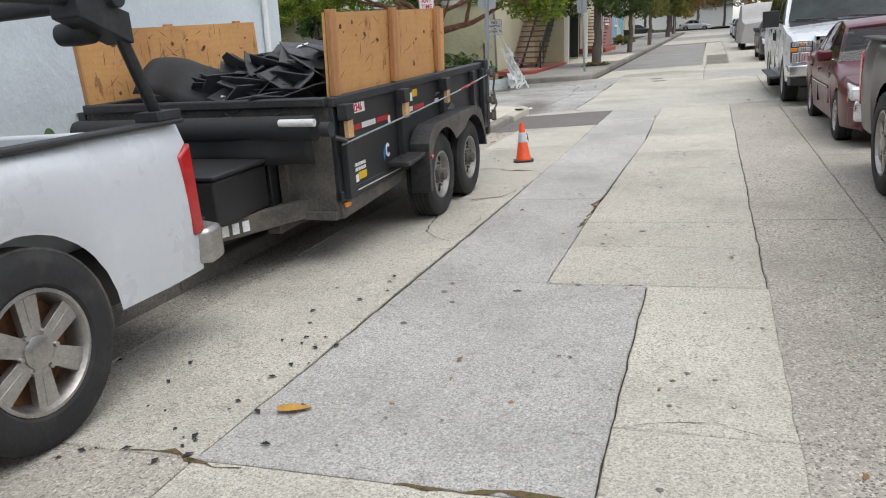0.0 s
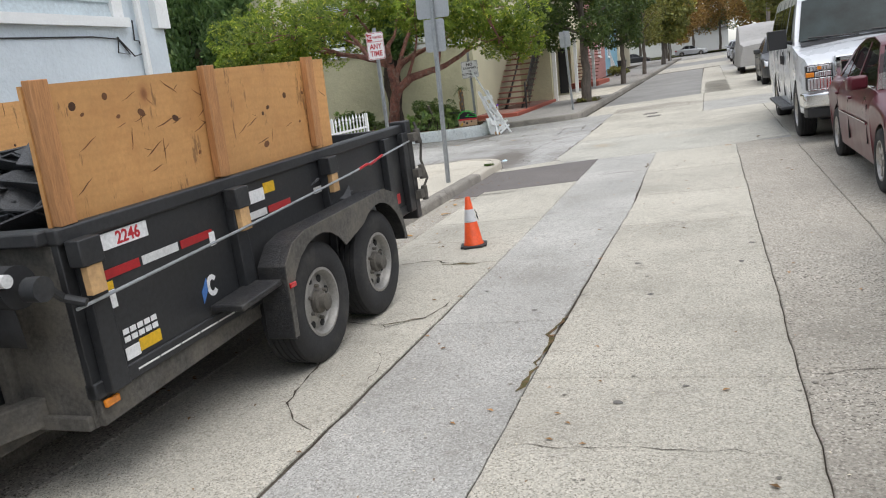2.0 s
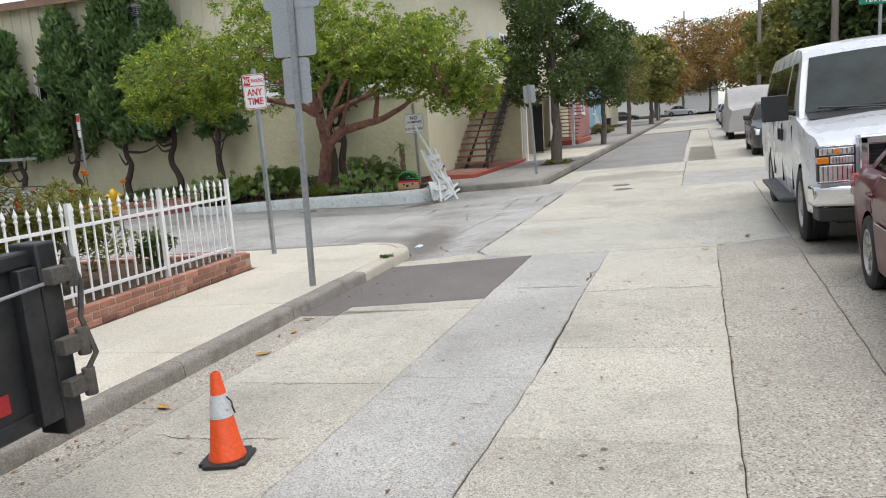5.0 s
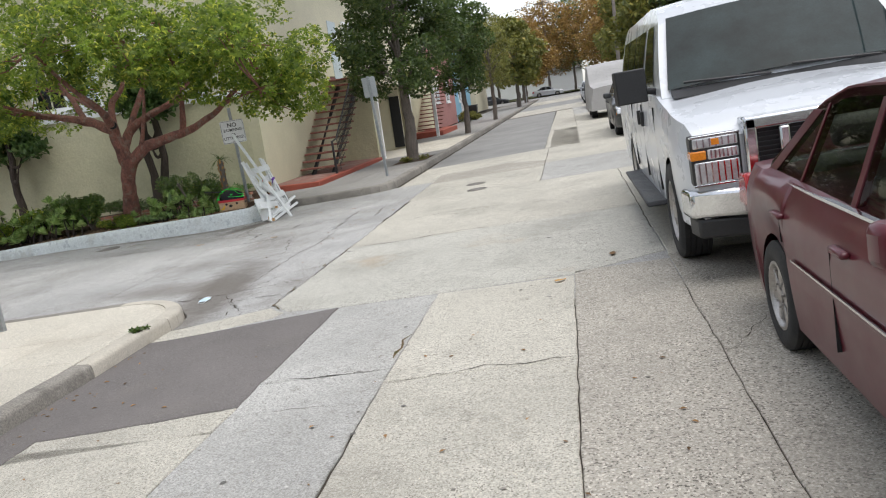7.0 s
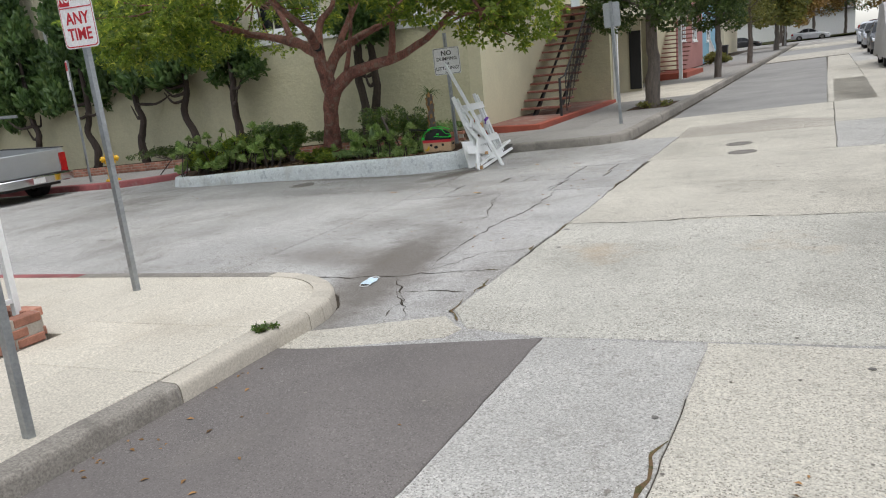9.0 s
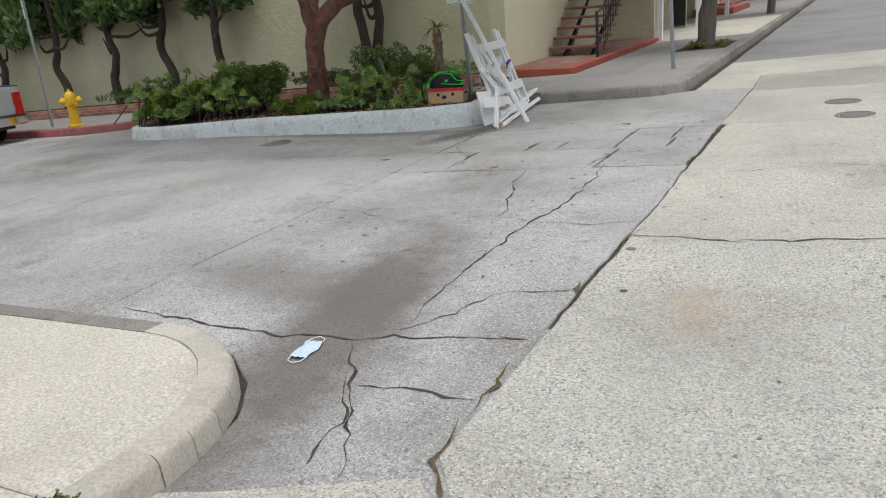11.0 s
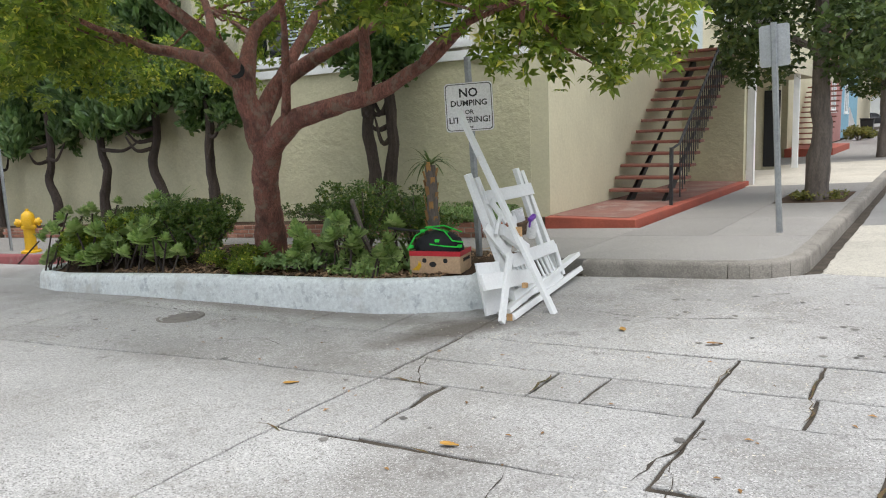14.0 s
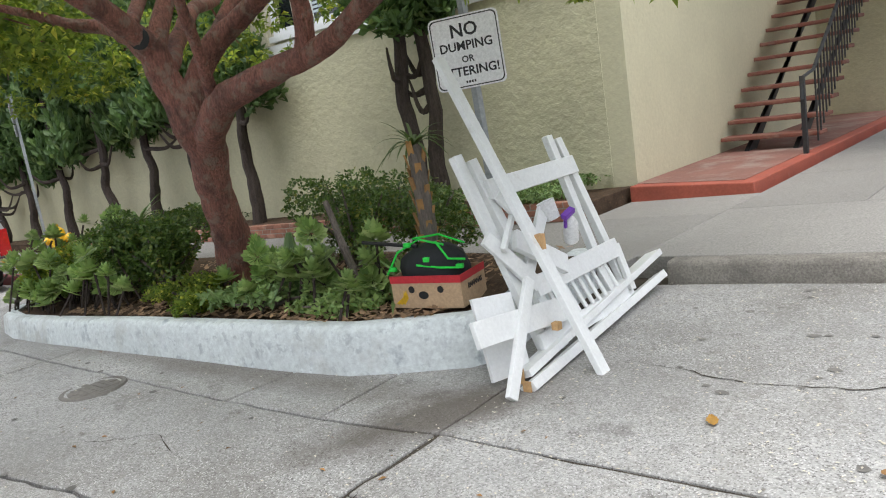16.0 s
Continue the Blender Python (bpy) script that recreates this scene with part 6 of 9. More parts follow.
        for za, zb, bulb in ((0.945, 1.015, True), (0.865, 0.935, False), (0.705, 0.855, False)):
            ch = quick("reflector", lens_clear, hl, box, *sorted((s * 0.63, s * (0.92 if bulb or za < 0.8 else 0.83))), -0.036, 0.10, za, zb, bevel=0.010)
            for k in range(7):
                x = 0.645 + k * (0.040 if za != 0.865 else 0.026)
                quick("flute", chrome, hl, box, *sorted((s * x, s * (x + 0.010))), -0.0395, -0.0355, za + 0.008, zb - 0.008)
            if bulb:
                quick("bulb", amber, hl, box, *sorted((s * 0.75, s * 0.80)), -0.041, -0.0355, za + 0.015, zb - 0.012, bevel=0.004)
        quick("indicator", amber, hl, box, *sorted((s * 0.838, s * 0.940)), -0.037, 0.12, 0.868, 0.932, bevel=0.010)
        bm = bmesh.new()
        for z in (0.697, 1.022):
            box(bm, *sorted((s * 0.615, s * 0.935)), -0.036, 0.0, z - 0.008, z + 0.008)
        part("lamp_trim", bm, chrome, hl, bevel=0.003)
        bm = bmesh.new()
        prism(bm, [(1.42, 0.36), (1.45, 0.40), (3.9, 0.40), (3.95, 0.36)], *sorted((s * 0.93, s * 1.14)), "x")
        part("running_board", bm, tread_plate, th, bevel=0.015)
        quick("tail_lamp", red_lens, th, box, *sorted((s * 0.86, s * 0.97)), L - 0.06, L + 0.012, 1.0, 1.5, bevel=0.02)
        wheel(th, s * 0.865, fa[0], 0.385, 0.24, "six", s)
        wheel(th, s * 0.865, ra[0], 0.385, 0.24, "six", s)
    bm = bmesh.new()
    for x in (-0.60, 0.52):
        box(bm, x, x + 0.08, -0.11, 0.05, 0.67, 1.10)
    box(bm, -0.60, 0.60, -0.11, 0.10, 1.02, 1.105)
    box(bm, -0.60, 0.60, -0.10, 0.05, 0.67, 0.72)
    box(bm, -0.32, 0.32, -0.115, 0.0, 0.855, 0.925)
    for x in (-0.39, 0.32):
        box(bm, x, x + 0.07, -0.112, 0.0, 0.72, 1.02)
    gr = part("grille", bm, chrome, th, "chrome grille frame", bevel=0.016)
    quick("grille_mesh", black_plastic, gr, box, -0.53, 0.53, -0.04, -0.005, 0.715, 1.03)
    for k in range(9):
        z = 0.735 + 0.031 * k
        for x0, x1 in ((-0.52, -0.39), (-0.32, 0.32), (0.39, 0.52)):
            quick("grille_slat", black_plastic, gr, box, x0, x1, -0.062, -0.041, z, z + 0.010)
    bm = bmesh.new()
    prism(bm, [(-1.0, 0.25), (-0.97, 0.0), (-0.6, -0.12), (0.6, -0.12), (0.97, 0.0), (1.0, 0.25)], 0.47, 0.66, "z")
    part("front_bumper", bm, chrome, th, "chrome front bumper", bevel=0.03)
    bm = bmesh.new()
    prism(bm, [(-0.96, 0.22), (-0.93, 0.0), (-0.55, -0.10), (0.55, -0.10), (0.93, 0.0), (0.96, 0.22)], 0.33, 0.465, "z")
    part("front_valance", bm, black_plastic, th, bevel=0.02)
    quick("number_plate", sign_white, th, box, -0.15, 0.15, -0.132, -0.122, 0.50, 0.63)
    bm = bmesh.new()
    prism(bm, [(1.0, 1.275), (0.86, 1.262), (1.04, 1.325)], -0.88, 0.88, "x")
    part("cowl", bm, black_plastic, th)
    bm = bmesh.new()
    tube(bm, [(-0.15, 0.93, 1.33), (-0.78, 1.0, 1.37)], 0.011, 6)
    tube(bm, [(0.62, 0.93, 1.33), (0.02, 0.98, 1.37)], 0.011, 6)
    part("wiper", bm, black_plastic, th)
    quick("underbody", black_plastic, th, box, -0.75, 0.75, 0.2, L - 0.2, 0.28, 0.6)
    quick("rear_bumper", chrome, th, box, -0.98, 0.98, L - 0.02, L + 0.14, 0.48, 0.64, bevel=0.03)


passenger_van()


# ---- parked further off ----
saloon("saloon_car", parked(3.05, 28.2), dark_car, "small black car parked beyond the van", detail=False)
saloon("saloon_car", pose(-8.8, 84.0, gz(-8, 84) + 0.1, 0, 0, 90), white_car, "white saloon car parked across a driveway", detail=False)
silver_far = material("far_silver_paint", (0.35, 0.37, 0.40), rough=0.35, bump=0, coat=0.4)
red_far = material("far_red_paint", (0.30, 0.03, 0.03), rough=0.35, bump=0, coat=0.4)
saloon("saloon_car", parked(2.95, 60.0), silver_far, "grey car parked far along the kerb", detail=False)
saloon("saloon_car", parked(3.0, 70.0), white_car, "white car parked far along the kerb", detail=False)
saloon("saloon_car", parked(2.9, 50.5), dark_car, "dark car parked far along the kerb", detail=False)
for i, (x, p) in enumerate(((-14, silver_far), (-7.5, dark_car), (0.5, white_car), (8, red_far), (14.5, silver_far), (-21, red_far))):
    saloon("saloon_car", pose(x, 122.0 + 0.4 * (i % 2), gz(x, 122) + 0.02, 0, 0, 90), p, "car parked along the park at the street's end", detail=False)


def covered_car():
    th = empty("covered_car", parked(2.93, 38.5), "car under a loose pale grey fabric cover", "covered car")
    cloth = material("pale_grey_cover_cloth", (0.42, 0.41, 0.40), rough=0.9, var=0.08, scale=2, bump=0.6, bscale=5, bdist=0.05)
    top = [(0, 1.12), (0.25, 1.20), (1.1, 1.30), (1.6, 1.85), (2.2, 2.0), (4.2, 1.98), (4.7, 1.5), (4.9, 1.0)]
    bm = bmesh.new()
    shell(bm, [4.9 * i / 44 for i in range(45)], lambda y: 0.30 + 0.05 * math.sin(y * 6), lambda y: lerp(top, y),
          lambda y, s: 1.08 - 0.10 * s - 0.12 * max(0, s - 0.5) + 0.028 * math.sin(y * 8 + 3 * s) * (1 - s) - 0.10 * max(0, 1 - y / 0.5) ** 2, k=12, crown=0.05)
    part("cover", bm, cloth, th)
    for s in (1, -1):
        for y in (0.95, 3.9):
            wheel(th, s * 0.88, y, 0.36, 0.22, "steel", s)


covered_car()
bed_pickup("pickup_truck", pose(-16.2, 22.75, gz(-18, 22.7), 0, 0, -90), silver_car, "silver pickup truck parked along the side street", False)


def roof_rack():
    th = empty("ladder", pose(-17.0, 22.75, gz(-18, 22.7), 0, 0, -90), "aluminium ladder lying on a pickup cab", "ladder")
    for x in (-0.22, 0.22):
        quick("rail", galv, th, box, x - 0.02, x + 0.02, -3.6, 0.4, 2.0, 2.07)
    for k in range(11):
        bm = bmesh.new()
        tube(bm, [(-0.22, -3.4 + 0.35 * k, 2.03), (0.22, -3.4 + 0.35 * k, 2.03)], 0.014, 6)
        part("rung", bm, galv, th)
    for y in (-3.0, -1.0):
        quick("foot", black_steel, th, box, -0.6, 0.6, y - 0.02, y + 0.02, 1.90, 1.998)


roof_rack()

# ---- olive apartment house on the corner ----
WY, WX = 27.15, -6.5


def window(parent, face, u0, u1, z0, z1, at, out, panes=2, frame_mat=white_paint, sill=True):
    """A framed window on a wall; face 'y' lies at y = at looking to -y, face 'x' at x = at looking to +x (out = 1) or -x."""
    def put(bm, a0, a1, zz0, zz1, d0, d1):
        if face == "y":
            box(bm, a0, a1, *sorted((at - d0 * out, at - d1 * out)), zz0, zz1)
        else:
            box(bm, *sorted((at + d0 * out, at + d1 * out)), a0, a1, zz0, zz1)
    bm = bmesh.new()
    put(bm, u0, u0 + 0.09, z0, z1, 0.0, 0.05), put(bm, u1 - 0.09, u1, z0, z1, 0.0, 0.05)
    put(bm, u0 + 0.09, u1 - 0.09, z1 - 0.09, z1, 0.0, 0.05), put(bm, u0 + 0.09, u1 - 0.09, z0, z0 + 0.09, 0.0, 0.05)
    for i in range(1, panes):
        c = u0 + (u1 - u0) * i / panes
        put(bm, c - 0.03, c + 0.03, z0 + 0.09, z1 - 0.09, 0.0, 0.04)
    w = part("window", bm, frame_mat, parent, "white framed window", smooth=False)
    for i in range(panes):
        a, b = u0 + 0.09 + (u1 - u0 - 0.18) * i / panes, u0 + 0.09 + (u1 - u0 - 0.18) * (i + 1) / panes
        bm = bmesh.new()
        put(bm, a, b, z0 + 0.09, z1 - 0.09, 0.004, 0.012)
        part("pane", bm, tint, w, smooth=False)
        if i == panes - 1:
            bm = bmesh.new()
            for k in range(int((z1 - z0 - 0.25) / 0.06)):
                put(bm, a + 0.02, b - 0.02, z1 - 0.14 - 0.06 * k, z1 - 0.105 - 0.06 * k, 0.013, 0.016)
            part("blind", bm, siding_blue, w, smooth=False)
    if sill:
        bm = bmesh.new()
        put(bm, u0 - 0.08, u1 + 0.08, z0 - 0.09, z0 - 0.002, 0.0, 0.10)
        part("sill", bm, frame_mat, w, smooth=False)
    return w


landing_red = material("scuffed_red_landing_paint", (0.24, 0.115, 0.09), rough=0.8, var=0.2, scale=2, fine=40, bump=0.2, world_coord=True, stains=[((0.36, 0.31, 0.27), 2.5, 0.48, 0.66, 0.6)])


tread_red = material("dark_worn_tread_paint", (0.20, 0.075, 0.052), rough=0.8, var=0.2, scale=3, fine=50, bump=0.2, world_coord=True, stains=[((0.26, 0.19, 0.15), 5.0, 0.52, 0.70, 0.6)])


def apartment():
    th = empty("apartment_building", Matrix(), "two-storey olive stucco apartment house with outside stairs", "building")
    bm = bmesh.new()
    box(bm, -36, WX - 0.3, WY, WY + 0.30, -2.2, 2.50)
    part("wall", bm, stucco_olive, th, "rough olive stucco ground-floor wall", smooth=False)
    # end wall: its stronger light is put into the paler stucco colour
    bm = bmesh.new()
    box(bm, WX - 0.298, WX, WY, 33.6, -1.0, 2.95)
    part("wall", bm, stucco_lit, th, "olive stucco end wall, coloured paler as the brighter-lit side", smooth=False)
    quick("wall", stucco_olive, th, box, WX + 0.002, -5.24, 33.6, 33.8, -0.4, 2.75, smooth=False)
    quick("wall", siding_cream, th, box, -36, WX - 0.05, WY + 0.04, WY + 0.28, 2.504, 6.3, smooth=False)
    quick("wall", siding_cream, th, box, WX - 0.29, WX - 0.04, WY + 0.29, 46.0, 2.96, 6.3, smooth=False)
    bm = bmesh.new()
    for i in range(74):
        x = WX - 0.35 - i * 0.40
        box(bm, x - 0.02, x + 0.02, WY + 0.012, WY + 0.039, 2.62, 6.25)
    tagged(part("batten", bm, siding_cream, th, smooth=False), kind="stuff")
    quick("belt_course", white_paint, th, box, -36, WX - 0.302, WY - 0.06, WY + 0.0, 2.44, 2.58, smooth=False)
    fascia = quick("eave", material("brown_eave_board", (0.20, 0.12, 0.08), rough=0.8), th, box, -36.5, WX + 0.5, WY - 0.45, WY - 0.40, 6.12, 6.36, smooth=False)
    bm = bmesh.new()
    prism(bm, [(WY - 0.46, 6.362), (46.5, 6.362), (36.5, 8.6)], -36.5, WX + 0.55, "x")
    part("roof", bm, roof_shingle, th, smooth=False)
    quick("soffit", siding_cream, th, box, -36.4, WX + 0.4, WY - 0.395, WY + 0.035, 6.22, 6.26, smooth=False)
    for u0, u1, z0, z1 in ((-24.0, -22.0, 3.7, 5.7), (-17.6, -15.5, 3.9, 5.9), (-12.6, -10.6, 2.72, 4.3), (-9.4, -7.8, 2.72, 4.3), (-20.6, -19.0, 2.72, 4.0)):
        window(th, "y", u0, u1, z0, z1, WY + 0.04, 1)
    # red-edged landing, stairs, rails
    bm = bmesh.new()
    z0 = gz(-5.15, 27) + 0.15
    prism(bm, [(WX + 0.004, 26.95), (-5.15, 26.95), (-5.15, 33.75), (-5.24, 33.75), (-5.24, 33.59), (WX + 0.004, 33.59)], z0 - 0.15, z0 + 0.11, "z")
    part("landing", bm, red_paint, th, "low concrete landing with worn red paint", bevel=0.012)
    quick("landing_top", landing_red, th, box, WX + 0.01, -5.30, 27.10, 33.55, z0 + 0.111, z0 + 0.116, smooth=False)
    zl = z0 + 0.115
    n, y0, rise, run = 14, 29.35, 0.1905, 0.265
    for i in range(n):
        bm = bmesh.new()
        box(bm, WX + 0.03, -5.25, y0 + i * run, y0 + i * run + 0.29, zl + (i + 1) * rise - 0.05, zl + (i + 1) * rise)
        part("tread", bm, tread_red, th, "worn red stair tread", bevel=0.010)
    for x in (-6.15, -5.55):
        bm = bmesh.new()
        prism(bm, [(y0 + 0.02, zl), (y0 + 0.30, zl), (y0 + n * run + 0.2, zl + n * rise - 0.08), (y0 + n * run + 0.2, zl + n * rise - 0.32)], x - 0.03, x + 0.03, "x")
        part("stringer", bm, black_steel, th, smooth=False)
    rail = bmesh.new()
    top_y, top_z = y0 + n * run, zl + n * rise
    tube(rail, [(-5.26, y0 - 0.55, zl + 0.62), (-5.26, y0 - 0.50, zl + 0.86), (-5.26, y0 - 0.1, zl + 0.92), (-5.26, top_y, top_z + 0.92), (-5.26, 36.5, top_z + 0.92)], 0.022, 8)
    rl = part("handrail", rail, black_steel, th, "black iron handrail")
    bm = bmesh.new()
    box(bm, -0.009, 0.009, -0.009, 0.009, 0.0, 0.90)
    me = mesh_from(bm, "baluster", black_steel)
    for i in range(34):
        y = y0 - 0.05 + i * 0.125
        z = zl + max(0, (y - y0) / run + 0.6) * rise
        ob = new("baluster", me)
        ob.parent = rl
        ob.location = (-5.26, y, min(z, top_z))
    bm = bmesh.new()
    box(bm, -5.285, -5.235, y0 - 0.53, y0 - 0.48, zl - 0.02, zl + 0.88)
    part("newel_post", bm, black_steel, rl, smooth=False)
    # balcony, posts, doors below and behind it
    quick("balcony", stucco_lit, th, box, WX + 0.0, -5.05, 33.0, 46.0, top_z - 0.14, top_z - 0.005, smooth=False)
    quick("balcony_edge", siding_cream, th, box, -5.045, -5.02, 34.2, 46.0, top_z - 0.32, top_z + 0.0, smooth=False)
    for y in (33.86, 39.2, 45.0):
        quick("post", white_paint, th, box, -5.22, -5.08, y - 0.07, y + 0.07, -0.1, top_z - 0.145, smooth=False)
    quick("wall", siding_cream, th, box, -8.1, -8.0, 33.82, 46.0, -0.4, top_z - 0.15, smooth=False)
    quick("wall", siding_cream, th, box, -8.0, -5.5, 39.0, 39.1, -0.4, top_z - 0.15, smooth=False)
    # flat near-black box: painted shade in place of an open doorway
    quick("doorway", opening_shade, th, box, -5.9, -5.5, 38.95, 38.99, 0.1, 2.1, smooth=False)
    for i in range(22):
        ob = new("baluster", me)
        ob.parent = rl
        ob.location = (-5.10, 33.5 + i * 0.125, top_z)
    bm = bmesh.new()
    tube(bm, [(-5.10, 33.3, top_z + 0.92), (-5.10, 46.0, top_z + 0.92)], 0.02, 6)
    tube(bm, [(-5.24, 33.1, top_z + 0.92), (-6.4, 33.1, top_z + 0.92)], 0.02, 6)
    part("balcony_rail", bm, black_steel, th)
    quick("door", siding_blue, th, box, WX - 0.038, WX - 0.02, 34.3, 35.2, top_z, top_z + 2.0, smooth=False)
    window(th, "x", 36.0, 37.6, top_z + 0.9, top_z + 2.1, WX - 0.038, 1)
    # second flight farther on
    for i in range(12):
        bm = bmesh.new()
        box(bm, -6.4, -5.2, 46.5 + i * 0.27, 46.5 + i * 0.27 + 0.29, 0.25 + (i + 1) * 0.187 - 0.05, 0.25 + (i + 1) * 0.187)
        part("tread", bm, tread_red, th)
    quick("landing", red_paint, th, box, -6.5, -5.0, 45.6, 50.5, 0.0, 0.30, smooth=False)
    quick("wall", stucco_olive, th, box, -9.0, -6.5, 46.02, 52.0, -0.4, 6.3, smooth=False)


apartment()


# ---- pale blue house beside the trailer ----
def blue_house():
    th = empty("house", Matrix(), "pale blue house with stucco below and lap siding above", "house")
    HX, HY = -5.25, 10.55
    quick("wall", stucco_blue, th, box, HX - 0.25, HX, -9, HY, -0.6, 2.40, label="rough pale blue stucco wall", smooth=False)
    quick("wall", stucco_blue, th, box, -12, HX - 0.252, HY - 0.25, HY, -0.8, 6.0, smooth=False)
    quick("ledge", white_paint, th, box, HX - 0.02, HX + 0.07, -9, HY - 0.62, 2.402, 2.50, smooth=False)
    quick("wall", stucco_blue, th, box, HX - 0.25, HX - 0.03, -9, HY, 2.404, 6.0, smooth=False)
    for i in range(24):
        z = 2.505 + i * 0.145
        bm = bmesh.new()
        prism(bm, [(HX - 0.028, z), (HX + 0.010, z), (HX - 0.008, z + 0.15), (HX - 0.028, z + 0.15)], -9, HY - 0.82, "y")
        part("siding_board", bm, siding_blue, th, smooth=False)
    quick("trim", white_paint, th, box, HX - 0.028, HX + 0.035, HY - 0.815, HY - 0.66, 2.504, 6.0, smooth=False)
    bm = bmesh.new()
    tube(bm, [(HX + 0.05, HY - 0.45, 0.3), (HX + 0.05, HY - 0.45, 6.0)], 0.04, 8)
    part("downpipe", bm, white_paint, th)
    quick("corner_board", white_paint, th, box, HX - 0.028, HX + 0.06, HY - 0.16, HY + 0.05, 2.404, 6.0, smooth=False)
    for pts in ([(HX + 0.01, 7.5, 2.26), (HX + 0.012, 9.4, 2.30), (HX + 0.02, 9.75, 2.28), (HX + 0.02, 9.9, 2.12), (HX + 0.02, 9.72, 2.14), (HX + 0.02, 9.76, 2.30)],
                [(HX + 0.012, 9.75, 2.30), (HX + 0.03, 9.95, 2.10), (HX + 0.03, 10.1, 2.13), (HX + 0.03, 10.06, 2.26), (HX + 0.02, 10.0, 2.27), (HX + 0.02, 10.02, 2.48)]):
        bm = bmesh.new()
        tube(bm, pts, 0.008, 6)
        part("cable", bm, black_plastic, th)
    bm = bmesh.new()
    prism(bm, [(-13, 6.0), (HX + 0.5, 6.0), (-9, 8.0)], -9, HY + 0.3, "y")
    part("roof", bm, roof_shingle, th, smooth=False)


blue_house()


# ---- houses beyond the parked cars ----
def gable_house(x0, x1, y0, y1, eave, ridge, wall_mat, label, ridge_along="x"):
    th = empty("house", Matrix(), label, "house")
    quick("wall", wall_mat, th, box, x0, x1, y0, y1, 0.1, eave, smooth=False)
    bm = bmesh.new()
    if ridge_along == "x":
        prism(bm, [(y0, eave), (y1, eave), ((y0 + y1) / 2, ridge)], x0 + 0.01, x1, "x")
    else:
        prism(bm, [(x0, eave), (x1, eave), ((x0 + x1) / 2, ridge)], y0 + 0.01, y1, "y")
    part("gable", bm, wall_mat, th, smooth=False)
    for s in (0, 1):
        bm = bmesh.new()
        if ridge_along == "x":
            a, b = ((y0 - 0.4, eave - 0.25), ((y0 + y1) / 2, ridge + 0.05)) if s == 0 else ((y1 + 0.4, eave - 0.25), ((y0 + y1) / 2, ridge + 0.05))
            prism(bm, [a, b, (b[0], b[1] + 0.14), (a[0], a[1] + 0.14)], x0 - 0.4, x1, "x")
        else:
            a, b = ((x0 - 0.4, eave - 0.25), ((x0 + x1) / 2, ridge + 0.05)) if s == 0 else ((x1 + 0.4, eave - 0.25), ((x0 + x1) / 2, ridge + 0.05))
            prism(bm, [a, b, (b[0], b[1] + 0.14), (a[0], a[1] + 0.14)], y0 - 0.4, y1, "y")
        part("roof", bm, roof_shingle, th, smooth=False)
    bm = bmesh.new()
    if ridge_along == "x":
        m = (y0 + y1) / 2
        for s in (-1, 1):
            prism(bm, [(m + s * ((y1 - y0) / 2 + 0.42), eave - 0.30), (m, ridge + 0.02), (m, ridge + 0.21), (m + s * ((y1 - y0) / 2 + 0.42), eave - 0.09)], x0 - 0.44, x0 - 0.405, "x")
        part("barge_board", bm, white_paint, th, smooth=False)
    else:
        bm.free()
    return th


def lap_boards(th, x, y0, y1, z0, z1, mat):
    for i in range(int((z1 - z0) / 0.16)):
        bm = bmesh.new()
        z = z0 + i * 0.16
        prism(bm, [(x - 0.022, z), (x - 0.002, z), (x - 0.002, z + 0.155), (x - 0.008, z + 0.155)], y0, y1, "y")
        part("siding_board", bm, mat, th, smooth=False)


siding_green = material("pale_grey_green_siding", (0.46, 0.50, 0.46), rough=0.7, var=0.06, world_coord=True)
orange_wall = material("ochre_orange_stucco", (0.50, 0.24, 0.06), rough=0.9, var=0.08, bump=0.3, bscale=10, world_coord=True)
pink_wall = material("faded_pink_stucco", (0.42, 0.20, 0.18), rough=0.9, var=0.08, world_coord=True)
sky_wall = material("light_blue_wall", (0.20, 0.38, 0.48), rough=0.85, var=0.08, world_coord=True)
h = gable_house(8.6, 18, 21.5, 29.5, 4.0, 6.6, siding_green, "pale grey-green house with lap siding and white trim")
lap_boards(h, 8.6, 21.5, 29.5, 0.6, 4.0, siding_green)
window(h, "x", 23.0, 24.2, 1.9, 3.6, 8.575, -1)
window(h, "x", 25.4, 26.4, 1.9, 3.6, 8.575, -1)
window(h, "x", 27.2, 28.6, 1.7, 3.8, 8.575, -1)
h = gable_house(8.0, 17, 33.5, 41.5, 4.6, 6.6, orange_wall, "ochre orange house with a grey gabled roof", "y")
window(h, "y", 8.7, 10.3, 2.4, 4.0, 33.5, 1)
window(h, "x", 34.5, 36.0, 2.0, 3.8, 8.0, -1)
window(h, "x", 37.5, 39.5, 2.0, 3.8, 8.0, -1)
h = gable_house(8.4, 18, 46, 56, 4.0, 6.2, siding_blue, "blue-grey house half hidden by trees")
window(h, "x", 48, 49.6, 1.6, 3.2, 8.4, -1)
h = gable_house(8.4, 18, 62, 74, 4.0, 6.2, siding_cream, "cream house half hidden by trees")
window(h, "x", 64, 66, 1.6, 3.2, 8.4, -1)
h = gable_house(8.8, 18, 6.0, 17.5, 4.0, 6.4, siding_cream, "cream house behind the parked cars")
window(h, "x", 9, 10.6, 1.6, 3.2, 8.8, -1)
h = gable_house(8.8, 18, -12, 2.5, 4.0, 6.4, siding_green, "grey-green house behind the parked cars")
window(h, "x", -4, -2.4, 1.6, 3.2, 8.8, -1)
h = gable_house(-16, -6.6, 53, 62, 5.2, 7.2, pink_wall, "faded pink house with white windows")
